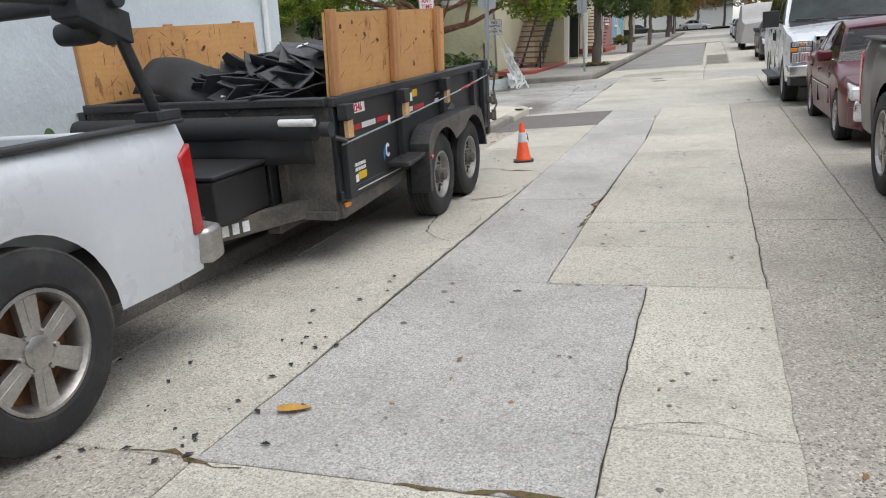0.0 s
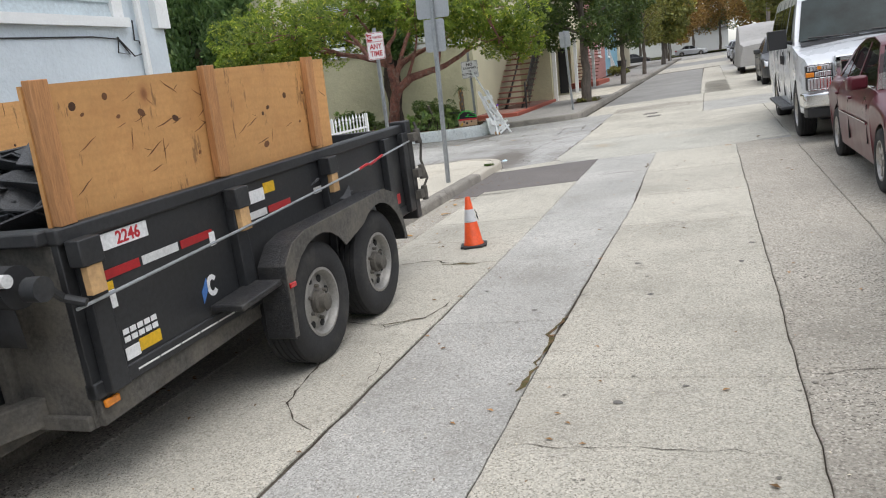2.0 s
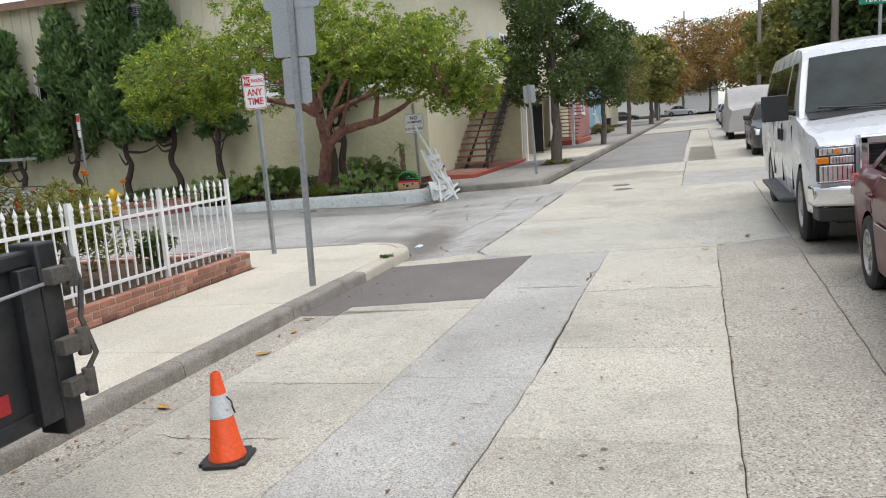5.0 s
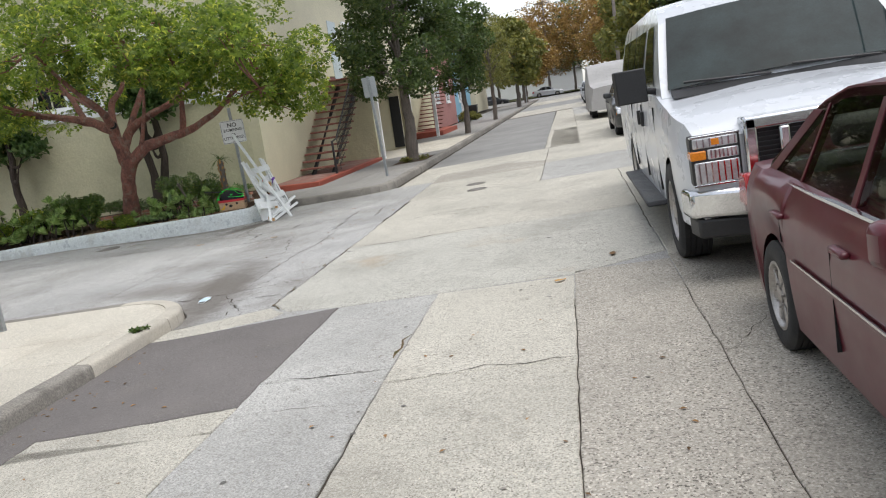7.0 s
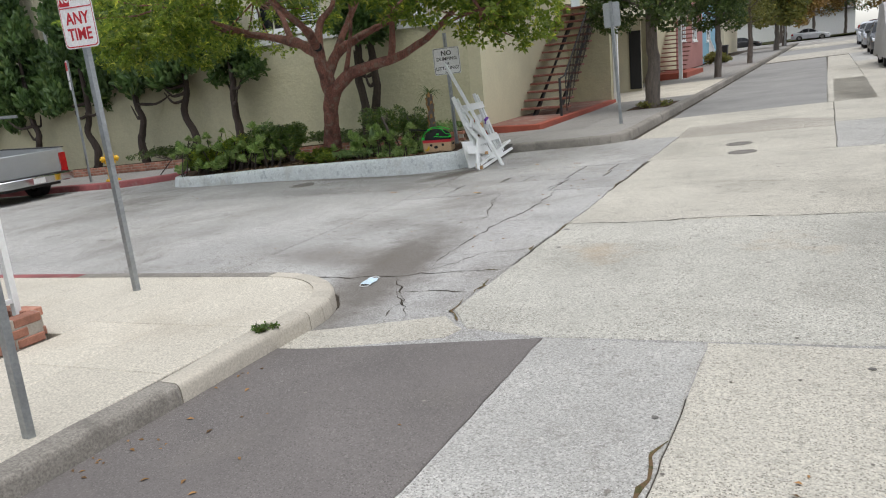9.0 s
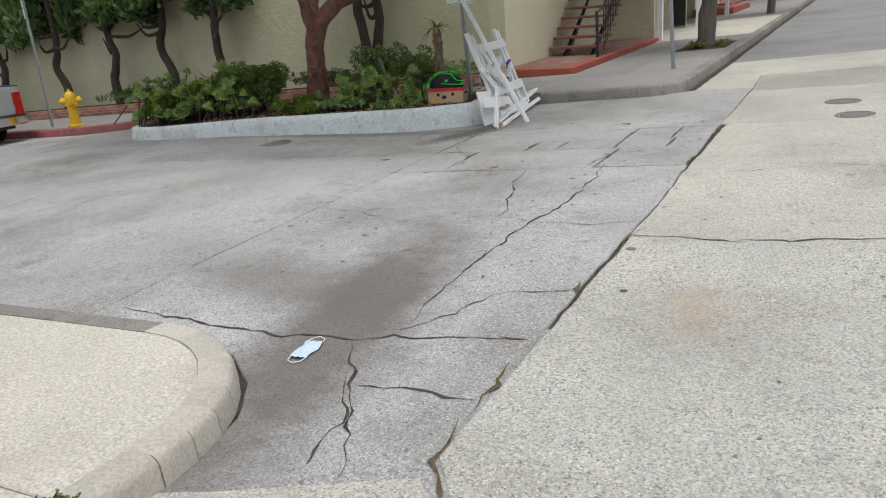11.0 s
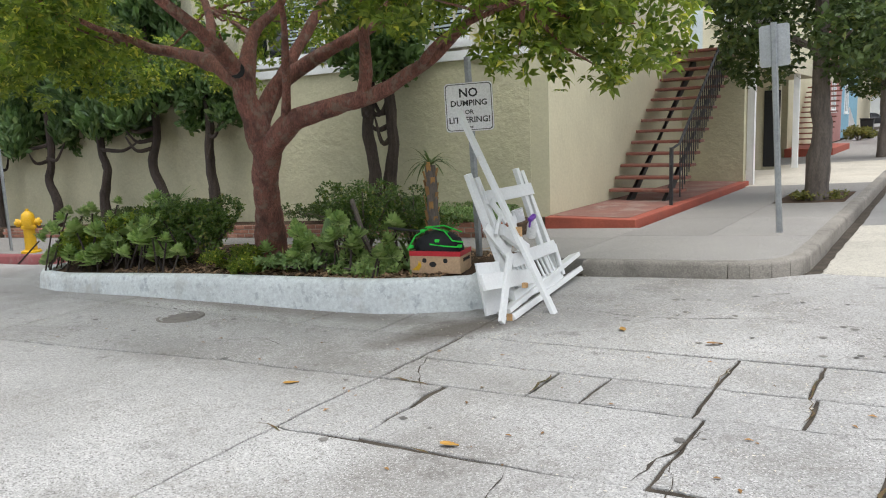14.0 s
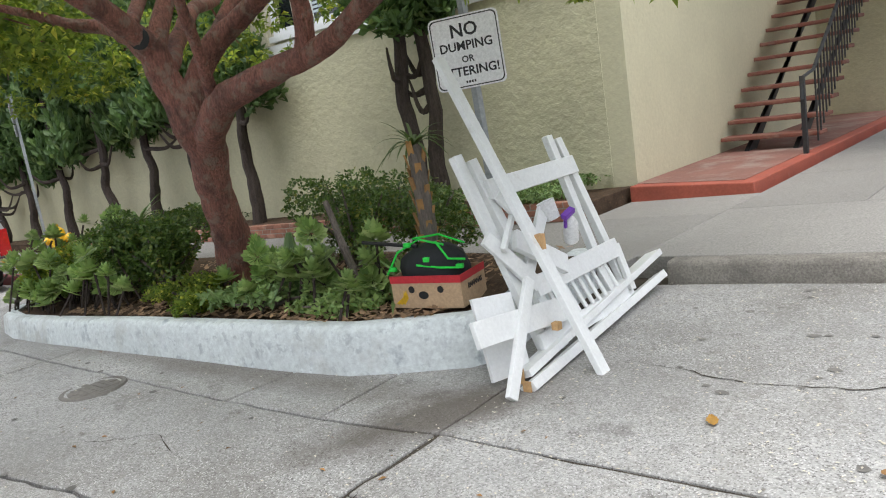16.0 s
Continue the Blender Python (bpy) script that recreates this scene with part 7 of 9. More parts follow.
window(h, "x", 54, 55.4, 1.6, 3.2, -6.6, 1)
window(h, "x", 58, 59.4, 1.6, 3.2, -6.6, 1)
h = gable_house(-17, -6.9, 64, 73, 4.6, 6.8, sky_wall, "light blue house with a white porch rail")
window(h, "x", 66, 67.6, 1.5, 3.2, -6.9, 1)
h = gable_house(-19, -8.5, 90, 102, 4.2, 6.4, siding_cream, "cream house at the far end")
h = gable_house(-14, 4, 150, 158, 4.6, 7.0, white_paint, "white low hall beyond the park")
h = gable_house(14, 30, 148, 158, 4.6, 7.0, siding_cream, "cream hall beyond the park")
h = gable_house(-46, -24, 150, 160, 5, 7.5, pink_wall, "pink-brown hall beyond the park")
tagged(quick("house", siding_cream, None, box, -45, -36.6, 13.8, 45, -3, 5, smooth=False), "plain cream house closing the side street", "house")
h = gable_house(-40, -14, 2, 13.5, 3.0, 5.0, siding_cream, "cream house behind the front garden", "y")
h = gable_house(-10, 14, -34, -24, 5, 7, siding_blue, "blue-grey house closing the street behind")


def porch_rail():
    th = empty("porch_rail", Matrix(), "white painted porch stair rail", "railing")
    for i in range(9):
        quick("baluster", white_paint, th, box, -6.3 + 0.0, -6.26, 62.6 + i * 0.3, 62.64 + i * 0.3, 0.1, 1.7 - i * 0.1, smooth=False)
    bm = bmesh.new()
    tube(bm, [(-6.28, 62.5, 1.72), (-6.28, 65.2, 0.85)], 0.04, 6)
    part("rail", bm, white_paint, th)


porch_rail()


def wheelie_bin():
    th = empty("rubbish_bin", stand(-5.3, 61.0, 0, 0.15), "dark wheeled rubbish bin on the pavement", "bin")
    bm = bmesh.new()
    prism(bm, [(-0.24, 0.05), (0.24, 0.05), (0.30, 1.0), (-0.30, 1.0)], -0.28, 0.28, "y")
    part("body", bm, black_plastic, th, bevel=0.03)
    quick("lid", black_plastic, th, box, -0.33, 0.33, -0.32, 0.32, 1.003, 1.06, bevel=0.02)


wheelie_bin()


def canopy_tent():
    th = empty("canopy_tent", stand(7.3, 19.2, 0, 0.13), "blue pop-up canopy tent in a front yard", "canopy")
    blue = material("blue_canopy_cloth", (0.045, 0.06, 0.19), rough=0.8, var=0.15, bump=0.3, bscale=4)
    bm = bmesh.new()
    apex = bm.verts.new((0, 0, 3.1))
    rim = [bm.verts.new((x, y, z)) for x, y, z in ((-1.5, -1.5, 2.2), (0, -1.5, 2.28), (1.5, -1.5, 2.2), (1.5, 0, 2.28), (1.5, 1.5, 2.2), (0, 1.5, 2.28), (-1.5, 1.5, 2.2), (-1.5, 0, 2.28))]
    low = [bm.verts.new((v.co.x, v.co.y, v.co.z - 0.28)) for v in rim]
    for i in range(8):
        bm.faces.new((apex, rim[i], rim[(i + 1) % 8]))
        bm.faces.new((rim[i], low[i], low[(i + 1) % 8], rim[(i + 1) % 8]))
    ob = part("cover", bm, blue, th, smooth=False)
    ob.modifiers.new("thick", "SOLIDIFY").thickness = 0.01
    for x in (-1.47, 1.47):
        for y in (-1.47, 1.47):
            quick("leg", galv, th, box, x - 0.02, x + 0.02, y - 0.02, y + 0.02, 0, 2.25, smooth=False)


canopy_tent()


# ---- poles, wires, signs ----
def utility_pole(x, y, h, lean, arms):
    th = empty("utility_pole", stand(x, y), "tall wooden utility pole with crossarms", "utility pole", "utility poles")
    wood = bpy.data.materials.get("weathered_pole") or material("weathered_pole", (0.20, 0.17, 0.15), rough=0.9, var=0.2, stretch=(5, 5, 0.5))
    bm = bmesh.new()
    tube(bm, [(0, 0, -0.3), (lean * 0.5, 0, h / 2), (lean, 0, h)], [0.17, 0.14, 0.10], 12)
    part("pole", bm, wood, th)
    for z, w in arms:
        quick("crossarm", wood, th, box, lean * z / h - w, lean * z / h + w, -0.06, 0.06, z - 0.06, z + 0.06, smooth=False)
        for k in range(4):
            bm = bmesh.new()
            lathe(bm, [(0.03, 0), (0.05, 0.05), (0.03, 0.10), (0.045, 0.13), (0, 0.16)], 8, pose(lean * z / h - w + 0.1 + k * (2 * w - 0.2) / 3, 0, z + 0.06))
            part("insulator", bm, galv, th)
    return th


utility_pole(6.1, 42, 9.6, 0.0, ((8.6, 0.9), (6.9, 1.1)))
utility_pole(5.4, 74, 12.0, 0.0, ((11.0, 1.2), (9.6, 0.9)))
utility_pole(-1.5, 126, 15, 0.3, ((13.5, 1.0),))


def wire(a, b, sag):
    bm = bmesh.new()
    a, b = Vector(a), Vector(b)
    tube(bm, [a.lerp(b, i / 14) - Vector((0, 0, sag * 4 * (i / 14) * (1 - i / 14))) for i in range(15)], 0.018, 5, cap=False)
    tagged(part("overhead_wire", bm, black_plastic), "thin black overhead wire between the poles", "wire", "overhead wires")


for dx, z in ((-0.8, 8.9), (-0.3, 8.9), (0.8, 8.9), (-0.9, 7.2), (0.9, 7.2)):
    wire((6.1 + dx, 42, z), (5.4 + dx, 74, z + 2.4), 0.8)
    wire((6.1 + dx, 42, z), (7.2 + dx, -8, z), 1.0)
wire((6.1, 42, 6.2), (9.0, 25, 4.6), 0.5)
wire((5.4, 74, 9.6), (-20, 100, 10.5), 1.0)


def sign_post(name, x, y, up, h, lean, mat, label):
    th = empty(name, stand(x, y, 0, up) @ pose(0, 0, 0, 0, lean, 0), label, "sign post", "street signs")
    bm = bmesh.new()
    prism(bm, [(-0.035, 0.012), (-0.022, 0.012), (-0.014, -0.012), (0.014, -0.012), (0.022, 0.012), (0.035, 0.012), (0.022, -0.020), (-0.022, -0.020)], -0.2, h, "z")
    part("post", bm, mat, th, smooth=False)
    return th


def plate(th, w, h, z, turn, mat_face, mat_back, y=-0.03, r=0.035):
    """A rounded metal sign plate; its face looks to -y before the turn."""
    m = pose(0, 0, z, 0, 0, turn) @ pose(0, y, 0)
    pts = []
    for cx, cz, a0 in ((w / 2 - r, h / 2 - r, 0), (-w / 2 + r, h / 2 - r, 90), (-w / 2 + r, -h / 2 + r, 180), (w / 2 - r, -h / 2 + r, 270)):
        pts += [(cx + r * math.cos(radians(a0 + k * 22.5)), cz + r * math.sin(radians(a0 + k * 22.5))) for k in range(5)]
    bm = bmesh.new()
    prism(bm, pts, -0.001, 0.002, "y", m)
    ob = part("sign_plate", bm, mat_back, th, smooth=False)
    bm = bmesh.new()
    prism(bm, [(a * 0.995, b * 0.995) for a, b in pts], -0.0035, -0.0012, "y", m)
    fc = part("sign_face", bm, mat_face, ob, smooth=False)
    return fc, m, pts


def outline(fc, m, pts, k0, k1, mat):
    bm = bmesh.new()
    n = len(pts)
    a = [bm.verts.new(m @ Vector((p[0] * k0, -0.0045, p[1] * k0))) for p in pts]
    b = [bm.verts.new(m @ Vector((p[0] * k1, -0.0045, p[1] * k1))) for p in pts]
    for i in range(n):
        bm.faces.new((a[i], a[(i + 1) % n], b[(i + 1) % n], b[i]))
    part("border", bm, mat, fc, smooth=False)


dump_sign = sign_post("no_dumping_sign", -5.47, 23.42, 0.22, 2.02, -2.0, galv, "white no-dumping sign on a galvanised post")
fc, m, pts = plate(dump_sign, 0.46, 0.455, 1.55, 24, sign_white, sign_back, y=-0.055)
outline(fc, m, pts, 0.955, 0.925, ink)
for text, size, z in (("NO", 0.115, 0.130), ("DUMPING", 0.078, 0.035), ("OR", 0.058, -0.048), ("LITTERING!", 0.078, -0.122)):
    words("lettering", text, size, ink, fc, m @ pose(0, -0.0045, z, 90, 0, 0), squeeze=1.0)
for k in range(4):
    quick("letter_bar", ink, fc, box, -0.035 + k * 0.018, -0.023 + k * 0.018, -0.0055, -0.004, -0.195, -0.180, m=m)
any_sign = sign_post("no_parking_sign", -4.74, 15.50, 0.115, 2.50, -1.0, galv, "white no-parking sign with red letters on a steel post")
fc, m, pts = plate(any_sign, 0.305, 0.46, 2.20, 12, sign_white, sign_back)
outline(fc, m, pts, 0.96, 0.925, ink_red)
quick("red_field", ink_red, fc, box, -0.135, -0.045, -0.006, -0.0042, 0.085, 0.20, m=m)
words("lettering", "NO", 0.10, sign_white, fc, m @ pose(-0.09, -0.0065, 0.142, 90, 0, 0), squeeze=0.62)
words("lettering", "PARKING", 0.062, ink_red, fc, m @ pose(0.048, -0.0048, 0.142, 90, 0, 0), squeeze=0.62)
quick("red_line", ink_red, fc, box, -0.14, 0.14, -0.006, -0.0042, 0.068, 0.076, m=m)
words("lettering", "ANY", 0.125, ink_red, fc, m @ pose(0, -0.0048, -0.012, 90, 0, 0), squeeze=0.8)
words("lettering", "TIME", 0.125, ink_red, fc, m @ pose(0, -0.0048, -0.130, 90, 0, 0), squeeze=0.8)
two = sign_post("street_sign", -2.93, 13.24, 0.115, 3.3, 0.6, galv, "two bare aluminium sign backs on a steel post")
plate(two, 0.30, 0.44, 2.06, 180, sign_white, sign_back, y=-0.03)
plate(two, 0.47, 0.47, 2.53, 180, sign_white, sign_back, y=-0.034)
plate(two, 0.61, 0.61, 3.05, 180, sign_white, sign_back, y=-0.03)
far_sign = sign_post("street_sign", -3.28, 26.45, 0.15, 2.35, -3.0, galv, "bare aluminium sign back on a leaning post")
plate(far_sign, 0.32, 0.46, 2.10, 180, sign_white, sign_back, y=-0.03)
side_sign = sign_post("street_sign", -16.2, 24.3, 0.15, 3.0, 0.0, galv, "small faded red and white parking sign")
fc, m, pts = plate(side_sign, 0.30, 0.46, 2.75, -30, sign_white, sign_back)
quick("red_field", ink_red, fc, box, -0.14, 0.14, -0.006, -0.0042, 0.0, 0.2, m=m)
fc, m, pts = plate(side_sign, 0.28, 0.20, 2.40, -30, sign_white, sign_back)
park = sign_post("street_name_sign", 4.45, 25.2, 0.15, 3.25, 0.5, galv, "green street name sign on a steel post")
fc, m, pts = plate(park, 0.92, 0.17, 3.15, 14, sign_green, sign_back, r=0.012)
words("lettering", "Park Place", 0.135, sign_white, fc, m @ pose(-0.06, -0.0048, 0.0, 90, 0, 0), squeeze=0.95)
words("lettering", "2200W", 0.05, sign_white, fc, m @ pose(0.375, -0.0048, 0.035, 90, 0, 0))
far_name = sign_post("street_name_sign", -3.3, 92.0, 0.15, 3.1, 0.0, galv, "far green street name sign on a post")
fc, m, pts = plate(far_name, 1.1, 0.22, 3.0, 10, sign_green, sign_back, r=0.012)
for k in range(7):
    quick("letter_bar", sign_white, fc, box, -0.42 + k * 0.12, -0.34 + k * 0.12, -0.006, -0.0042, -0.05, 0.05, m=m)


# ---- hydrant, cone, face mask, box ----
def hydrant():
    th = empty("fire_hydrant", stand(-15.2, 24.15, -35, 0.15), "yellow fire hydrant on the pavement", "fire hydrant")
    bm = bmesh.new()
    lathe(bm, [(0.17, 0), (0.17, 0.035), (0.10, 0.05), (0.095, 0.42), (0.13, 0.43), (0.13, 0.47), (0.11, 0.49), (0.115, 0.60), (0.10, 0.68), (0.05, 0.73), (0.03, 0.74), (0.03, 0.78), (0, 0.78)], 20)
    part("barrel", bm, hydrant_yellow, th)
    for a in (0, 90, 180):
        bm = bmesh.new()
        lathe(bm, [(0.055, 0.08), (0.06, 0.14), (0.075, 0.145), (0.075, 0.19), (0.03, 0.19), (0.03, 0.22), (0, 0.22)], 14, pose(0, 0, 0.54, 90, 0, a))
        part("outlet_cap", bm, hydrant_yellow, th)
    for k in range(6):
        bm = bmesh.new()
        lathe(bm, [(0.016, 0.035), (0.016, 0.055), (0, 0.055)], 6, pose(0.14 * math.cos(k * 1.047), 0.14 * math.sin(k * 1.047), 0))
        part("bolt", bm, hydrant_yellow, th)


hydrant()


def traffic_cone():
    th = empty("traffic_cone", parked(-1.45, 9.55, 14) @ Matrix.Scale(0.66, 4), "scuffed orange traffic cone with a white collar", "traffic cone")
    bm = bmesh.new()
    box(bm, -0.185, 0.185, -0.185, 0.185, 0.004, 0.035)
    bmesh.ops.bevel(bm, geom=[e for e in bm.edges if abs(e.verts[0].co.z - e.verts[1].co.z) > 0.01], offset=0.05, segments=3, affect="EDGES")
    part("base", bm, black_plastic, th, "black rubber base", bevel=0.008)
    bm = bmesh.new()
    lathe(bm, [(0.145, 0.036), (0.140, 0.06), (0.130, 0.07), (0.036, 0.70), (0.030, 0.71), (0.022, 0.71), (0.022, 0.60)], 28)
    part("cone", bm, cone_orange, th)
    bm = bmesh.new()
    lathe(bm, [(0.0885, 0.36), (0.0905, 0.36), (0.0635, 0.54), (0.0615, 0.54)], 28)
    part("collar", bm, cone_white, th, "silver-white reflective collar")
    bm = bmesh.new()
    tube(bm, [(0.075, -0.03, 0.52), (0.10, -0.01, 0.47), (0.09, 0.02, 0.42), (0.11, 0.0, 0.38), (0.10, -0.02, 0.44)], 0.006, 6)
    part("torn_strip", bm, ink, th)


traffic_cone()


def face_mask():
    th = empty("face_mask", stand(-2.82, 16.10, 98), "pale blue face mask dropped on the street", "face mask")
    blue = material("pale_blue_mask_cloth", (0.55, 0.68, 0.75), rough=0.9, var=0.08)
    bm = bmesh.new()
    rows = [[bm.verts.new((-0.085 + 0.17 * i / 8, -0.045 + 0.09 * j / 6 + 0.008 * math.sin(i), 0.012 + 0.022 * math.sin(math.pi * i / 8) * math.sin(math.pi * j / 6) + 0.004 * (j % 2))) for i in range(9)] for j in range(7)]
    for a, b in zip(rows, rows[1:]):
        for i in range(8):
            bm.faces.new((a[i], a[i + 1], b[i + 1], b[i]))
    part("cloth", bm, blue, th)
    for s in (1, -1):
        bm = bmesh.new()
        tube(bm, [(s * 0.083, -0.04, 0.014), (s * 0.12, -0.03, 0.010), (s * 0.14, 0.005, 0.012), (s * 0.12, 0.035, 0.010), (s * 0.083, 0.042, 0.014)], 0.0025, 5)
        part("ear_loop", bm, sign_white, th)


face_mask()


def fruit_box():
    m = stand(-5.52, 22.82, 14, 0.30)
    th = empty("cardboard_box", m, "cardboard fruit box on the planter, red band on top", "cardboard box")
    tan = bpy.data.materials["tan_cardboard"]
    bm = bmesh.new()
    for x0, x1, y0, y1 in ((-0.24, 0.24, -0.16, -0.152), (-0.24, 0.24, 0.152, 0.16), (-0.24, -0.232, -0.152, 0.152), (0.232, 0.24, -0.152, 0.152)):
        box(bm, x0, x1, y0, y1, 0.0, 0.195)
    box(bm, -0.232, 0.232, -0.152, 0.152, 0.0, 0.008)
    part("body", bm, tan, th, smooth=False)
    bm = bmesh.new()
    box(bm, -0.243, 0.243, -0.164, -0.1605, 0.155, 0.2)
    box(bm, 0.2405, 0.244, -0.16, 0.16, 0.155, 0.2)
    part("red_band", bm, ink_red, th, smooth=False)
    # hand holes are near-black discs, their inner shade painted on the card
    for x in (-0.10, 0.10):
        bm = bmesh.new()
        lathe(bm, [(0, 0), (0.022, 0)], 14, pose(x, -0.1615, 0.115, 90, 0, 0))
        part("hand_hole", bm, opening_shade, th)
    bm = bmesh.new()
    lathe(bm, [(0, 0), (0.035, 0)], 14, pose(-0.02, -0.1615, 0.08, 90, 0, 0) @ Matrix.Diagonal((1, 0.7, 1, 1)))
    part("hand_hole", bm, opening_shade, th)
    words("lettering", "BANANAS", 0.045, ink, th, pose(0.2415, 0.02, 0.11, 90, 0, 90), squeeze=0.9)
    for k in range(3):
        bm = bmesh.new()
        prism(bm, [(-0.22 + 0.02 * k, 0.03), (-0.20 + 0.02 * k, 0.02), (-0.15 + 0.01 * k, 0.06), (-0.155 + 0.01 * k, 0.11), (-0.165 + 0.01 * k, 0.07)], -0.1625, -0.161, "y")
        part("printed_fruit", bm, hydrant_yellow, th, smooth=False)
    fill = empty("folded_bag", m @ pose(0, 0, 0.17), "black folding chair bag with bright green trim in the box", "bag")
    lime = material("bright_green_webbing", (0.02, 0.62, 0.06), rough=0.6, var=0.1, bump=0.0)
    cloth = material("black_bag_cloth", (0.012, 0.013, 0.015), rough=0.8, var=0.2, bump=0.4, bscale=20)
    bm = bmesh.new()
    lathe(bm, [(0, -0.04), (0.20, -0.02), (0.215, 0.05), (0.19, 0.12), (0.12, 0.17), (0, 0.19)], 14, Matrix.Diagonal((1.08, 0.72, 1, 1)))
    for v in bm.verts:
        v.co += noise.noise_vector(v.co * 9) * 0.028
    part("bag", bm, cloth, fill)
    for pts in ([(-0.28, -0.12, 0.03), (-0.20, -0.10, 0.16), (-0.08, -0.03, 0.225), (0.10, -0.05, 0.19)], [(-0.05, -0.14, 0.09), (0.10, -0.13, 0.07), (0.22, -0.10, 0.06)],
                [(-0.15, 0.02, 0.22), (0.02, 0.05, 0.235), (0.20, 0.03, 0.18)], [(0.05, -0.05, 0.21), (0.16, -0.12, 0.12), (0.24, -0.06, 0.10)]):
        bm = bmesh.new()
        tube(bm, pts, 0.007, 6)
        part("green_strap", bm, lime, fill)
    for x, y, z in ((-0.24, -0.11, 0.06), (-0.14, -0.07, 0.20), (0.22, -0.10, 0.07), (0.02, -0.13, 0.12)):
        quick("buckle", lime, fill, box, x - 0.022, x + 0.022, y - 0.014, y + 0.014, z - 0.014, z + 0.014, bevel=0.005)
    bm = bmesh.new()
    tube(bm, [(-0.50, -0.02, 0.22), (-0.1, -0.02, 0.18)], 0.013, 6)
    part("pole", bm, black_plastic, fill)


fruit_box()


# ---- heap of broken white gate timbers leaning on the sign ----
def plank(th, name, a, b, w, t, turn=0.0, mat=white_paint):
    a, b = Vector(a), Vector(b)
    d = b - a
    q = d.to_track_quat("Z", "Y").to_matrix().to_4x4()
    bm = bmesh.new()
    box(bm, -w / 2, w / 2, -t / 2, t / 2, 0, d.length, Matrix.Translation(a) @ q @ pose(0, 0, 0, 0, 0, turn))
    return part(name, bm, mat, th, bevel=0.003)


def gate_heap():
    g = gz(-4.9, 23)
    th = empty("broken_gate", Matrix(), "broken white painted wooden gate leaning against the sign post", "gate")
    # leaning frame: stiles, rails and slats, all in one sloping plane that faces the street
    face = Vector((0.942, 0.038, 0.333))

    def lath(name, a, b, w, t=0.03, twist=0.0):
        """A board from a to b whose broad side looks out of the gate's plane."""
        a, b = Vector(a), Vector(b)
        d = (b - a).normalized()
        nn = Matrix.Rotation(radians(twist), 3, d) @ (face - d * face.dot(d)).normalized()
        xx = nn.cross(d)
        m = Matrix((xx, nn, d)).transposed().to_4x4()
        bm = bmesh.new()
        box(bm, -w / 2, w / 2, -t / 2, t / 2, 0, (b - a).length, Matrix.Translation(a) @ m)
        return part(name, bm, white_paint, th, bevel=0.004)
    lath("stile", (-4.73, 22.77, -0.10), (-5.12, 22.69, 1.02), 0.075, 0.045)
    lath("stile", (-4.72, 22.91, -0.11), (-5.11, 22.80, 0.98), 0.075, 0.045)
    lath("stile", (-4.76, 23.58, -0.08), (-5.15, 23.61, 1.01), 0.065, 0.045)
    lath("stile", (-4.77, 23.78, -0.08), (-5.15, 23.71, 0.98), 0.070, 0.045)
    lath("cross_rail", (-5.01, 22.80, 0.81), (-5.04, 23.72, 0.81), 0.115)
    lath("cross_rail", (-4.81, 22.84, 0.25), (-4.84, 23.79, 0.25), 0.120)
    lath("cross_rail", (-4.71, 22.70, -0.02), (-4.74, 23.70, -0.03), 0.105)
    for k in range(9):
        y = 22.99 + k * 0.077
        lath("slat", (-4.735, y + 0.03, -0.03), (-4.845, y, 0.21), 0.030, 0.016)
    # loose boards thrown across it
    lath("long_board", (-4.32, 22.68, -0.13), (-5.30, 22.87, 1.56), 0.080, 0.035)
    lath("short_board", (-4.56, 22.22, -0.12), (-4.74, 22.71, 0.34), 0.065, 0.03)
    lath("short_board", (-4.70, 22.18, 0.20), (-4.70, 23.02, 0.10), 0.135, 0.03)
    lath("short_board", (-4.90, 22.59, 0.59), (-4.79, 22.85, 0.26), 0.085, 0.03, 15)
    lath("short_board", (-4.85, 22.77, 0.54), (-4.78, 23.12, 0.31), 0.115, 0.04)
    lath("short_board", (-4.83, 22.64, 0.51), (-4.87, 22.80, 0.66), 0.040, 0.03, 30)
    lath("short_board", (-4.99, 22.84, 0.78), (-4.92, 22.98, 0.58), 0.070, 0.025)
    lath("short_board", (-4.94, 23.19, 0.63), (-4.83, 22.80, 0.30), 0.075, 0.03)
    lath("short_board", (-4.85, 23.79, 0.27), (-4.74, 23.76, -0.02), 0.060, 0.03)
    quick("bare_end", timber_raw, th, box, -4.70, -4.66, 22.752, 22.79, 0.46, 0.57, smooth=False)
    quick("bare_end", timber_raw, th, box, -4.64, -4.60, 22.72, 22.76, 0.06, 0.10, smooth=False)
    base = plank(th, "base_board", (-4.66, 22.44, g + 0.05), (-4.86, 24.30, g + 0.22), 0.04, 0.125, 70)
    plank(th, "base_board", (-4.56, 22.36, g + 0.025), (-4.78, 24.22, g + 0.09), 0.05, 0.09, 60)
    for y0, z0 in ((22.432, 0.05), (22.352, 0.025)):
        bm = bmesh.new()
        box(bm, -4.69 if z0 > 0.03 else -4.585, -4.635 if z0 > 0.03 else -4.535, y0 - 0.003, y0 + 0.002, g + z0 - 0.045, g + z0 + 0.045)
        part("bare_end", bm, timber_raw, base if z0 > 0.03 else th, smooth=False)
    bm = bmesh.new()
    prism(bm, [(-0.12, 0), (0.12, 0), (0.13, 0.42), (-0.11, 0.44)], -0.012, 0.012, "y", pose(-4.74, 22.46, g + 0.03, -16, 0, 72))
    part("panel", bm, white_paint, th, smooth=False)
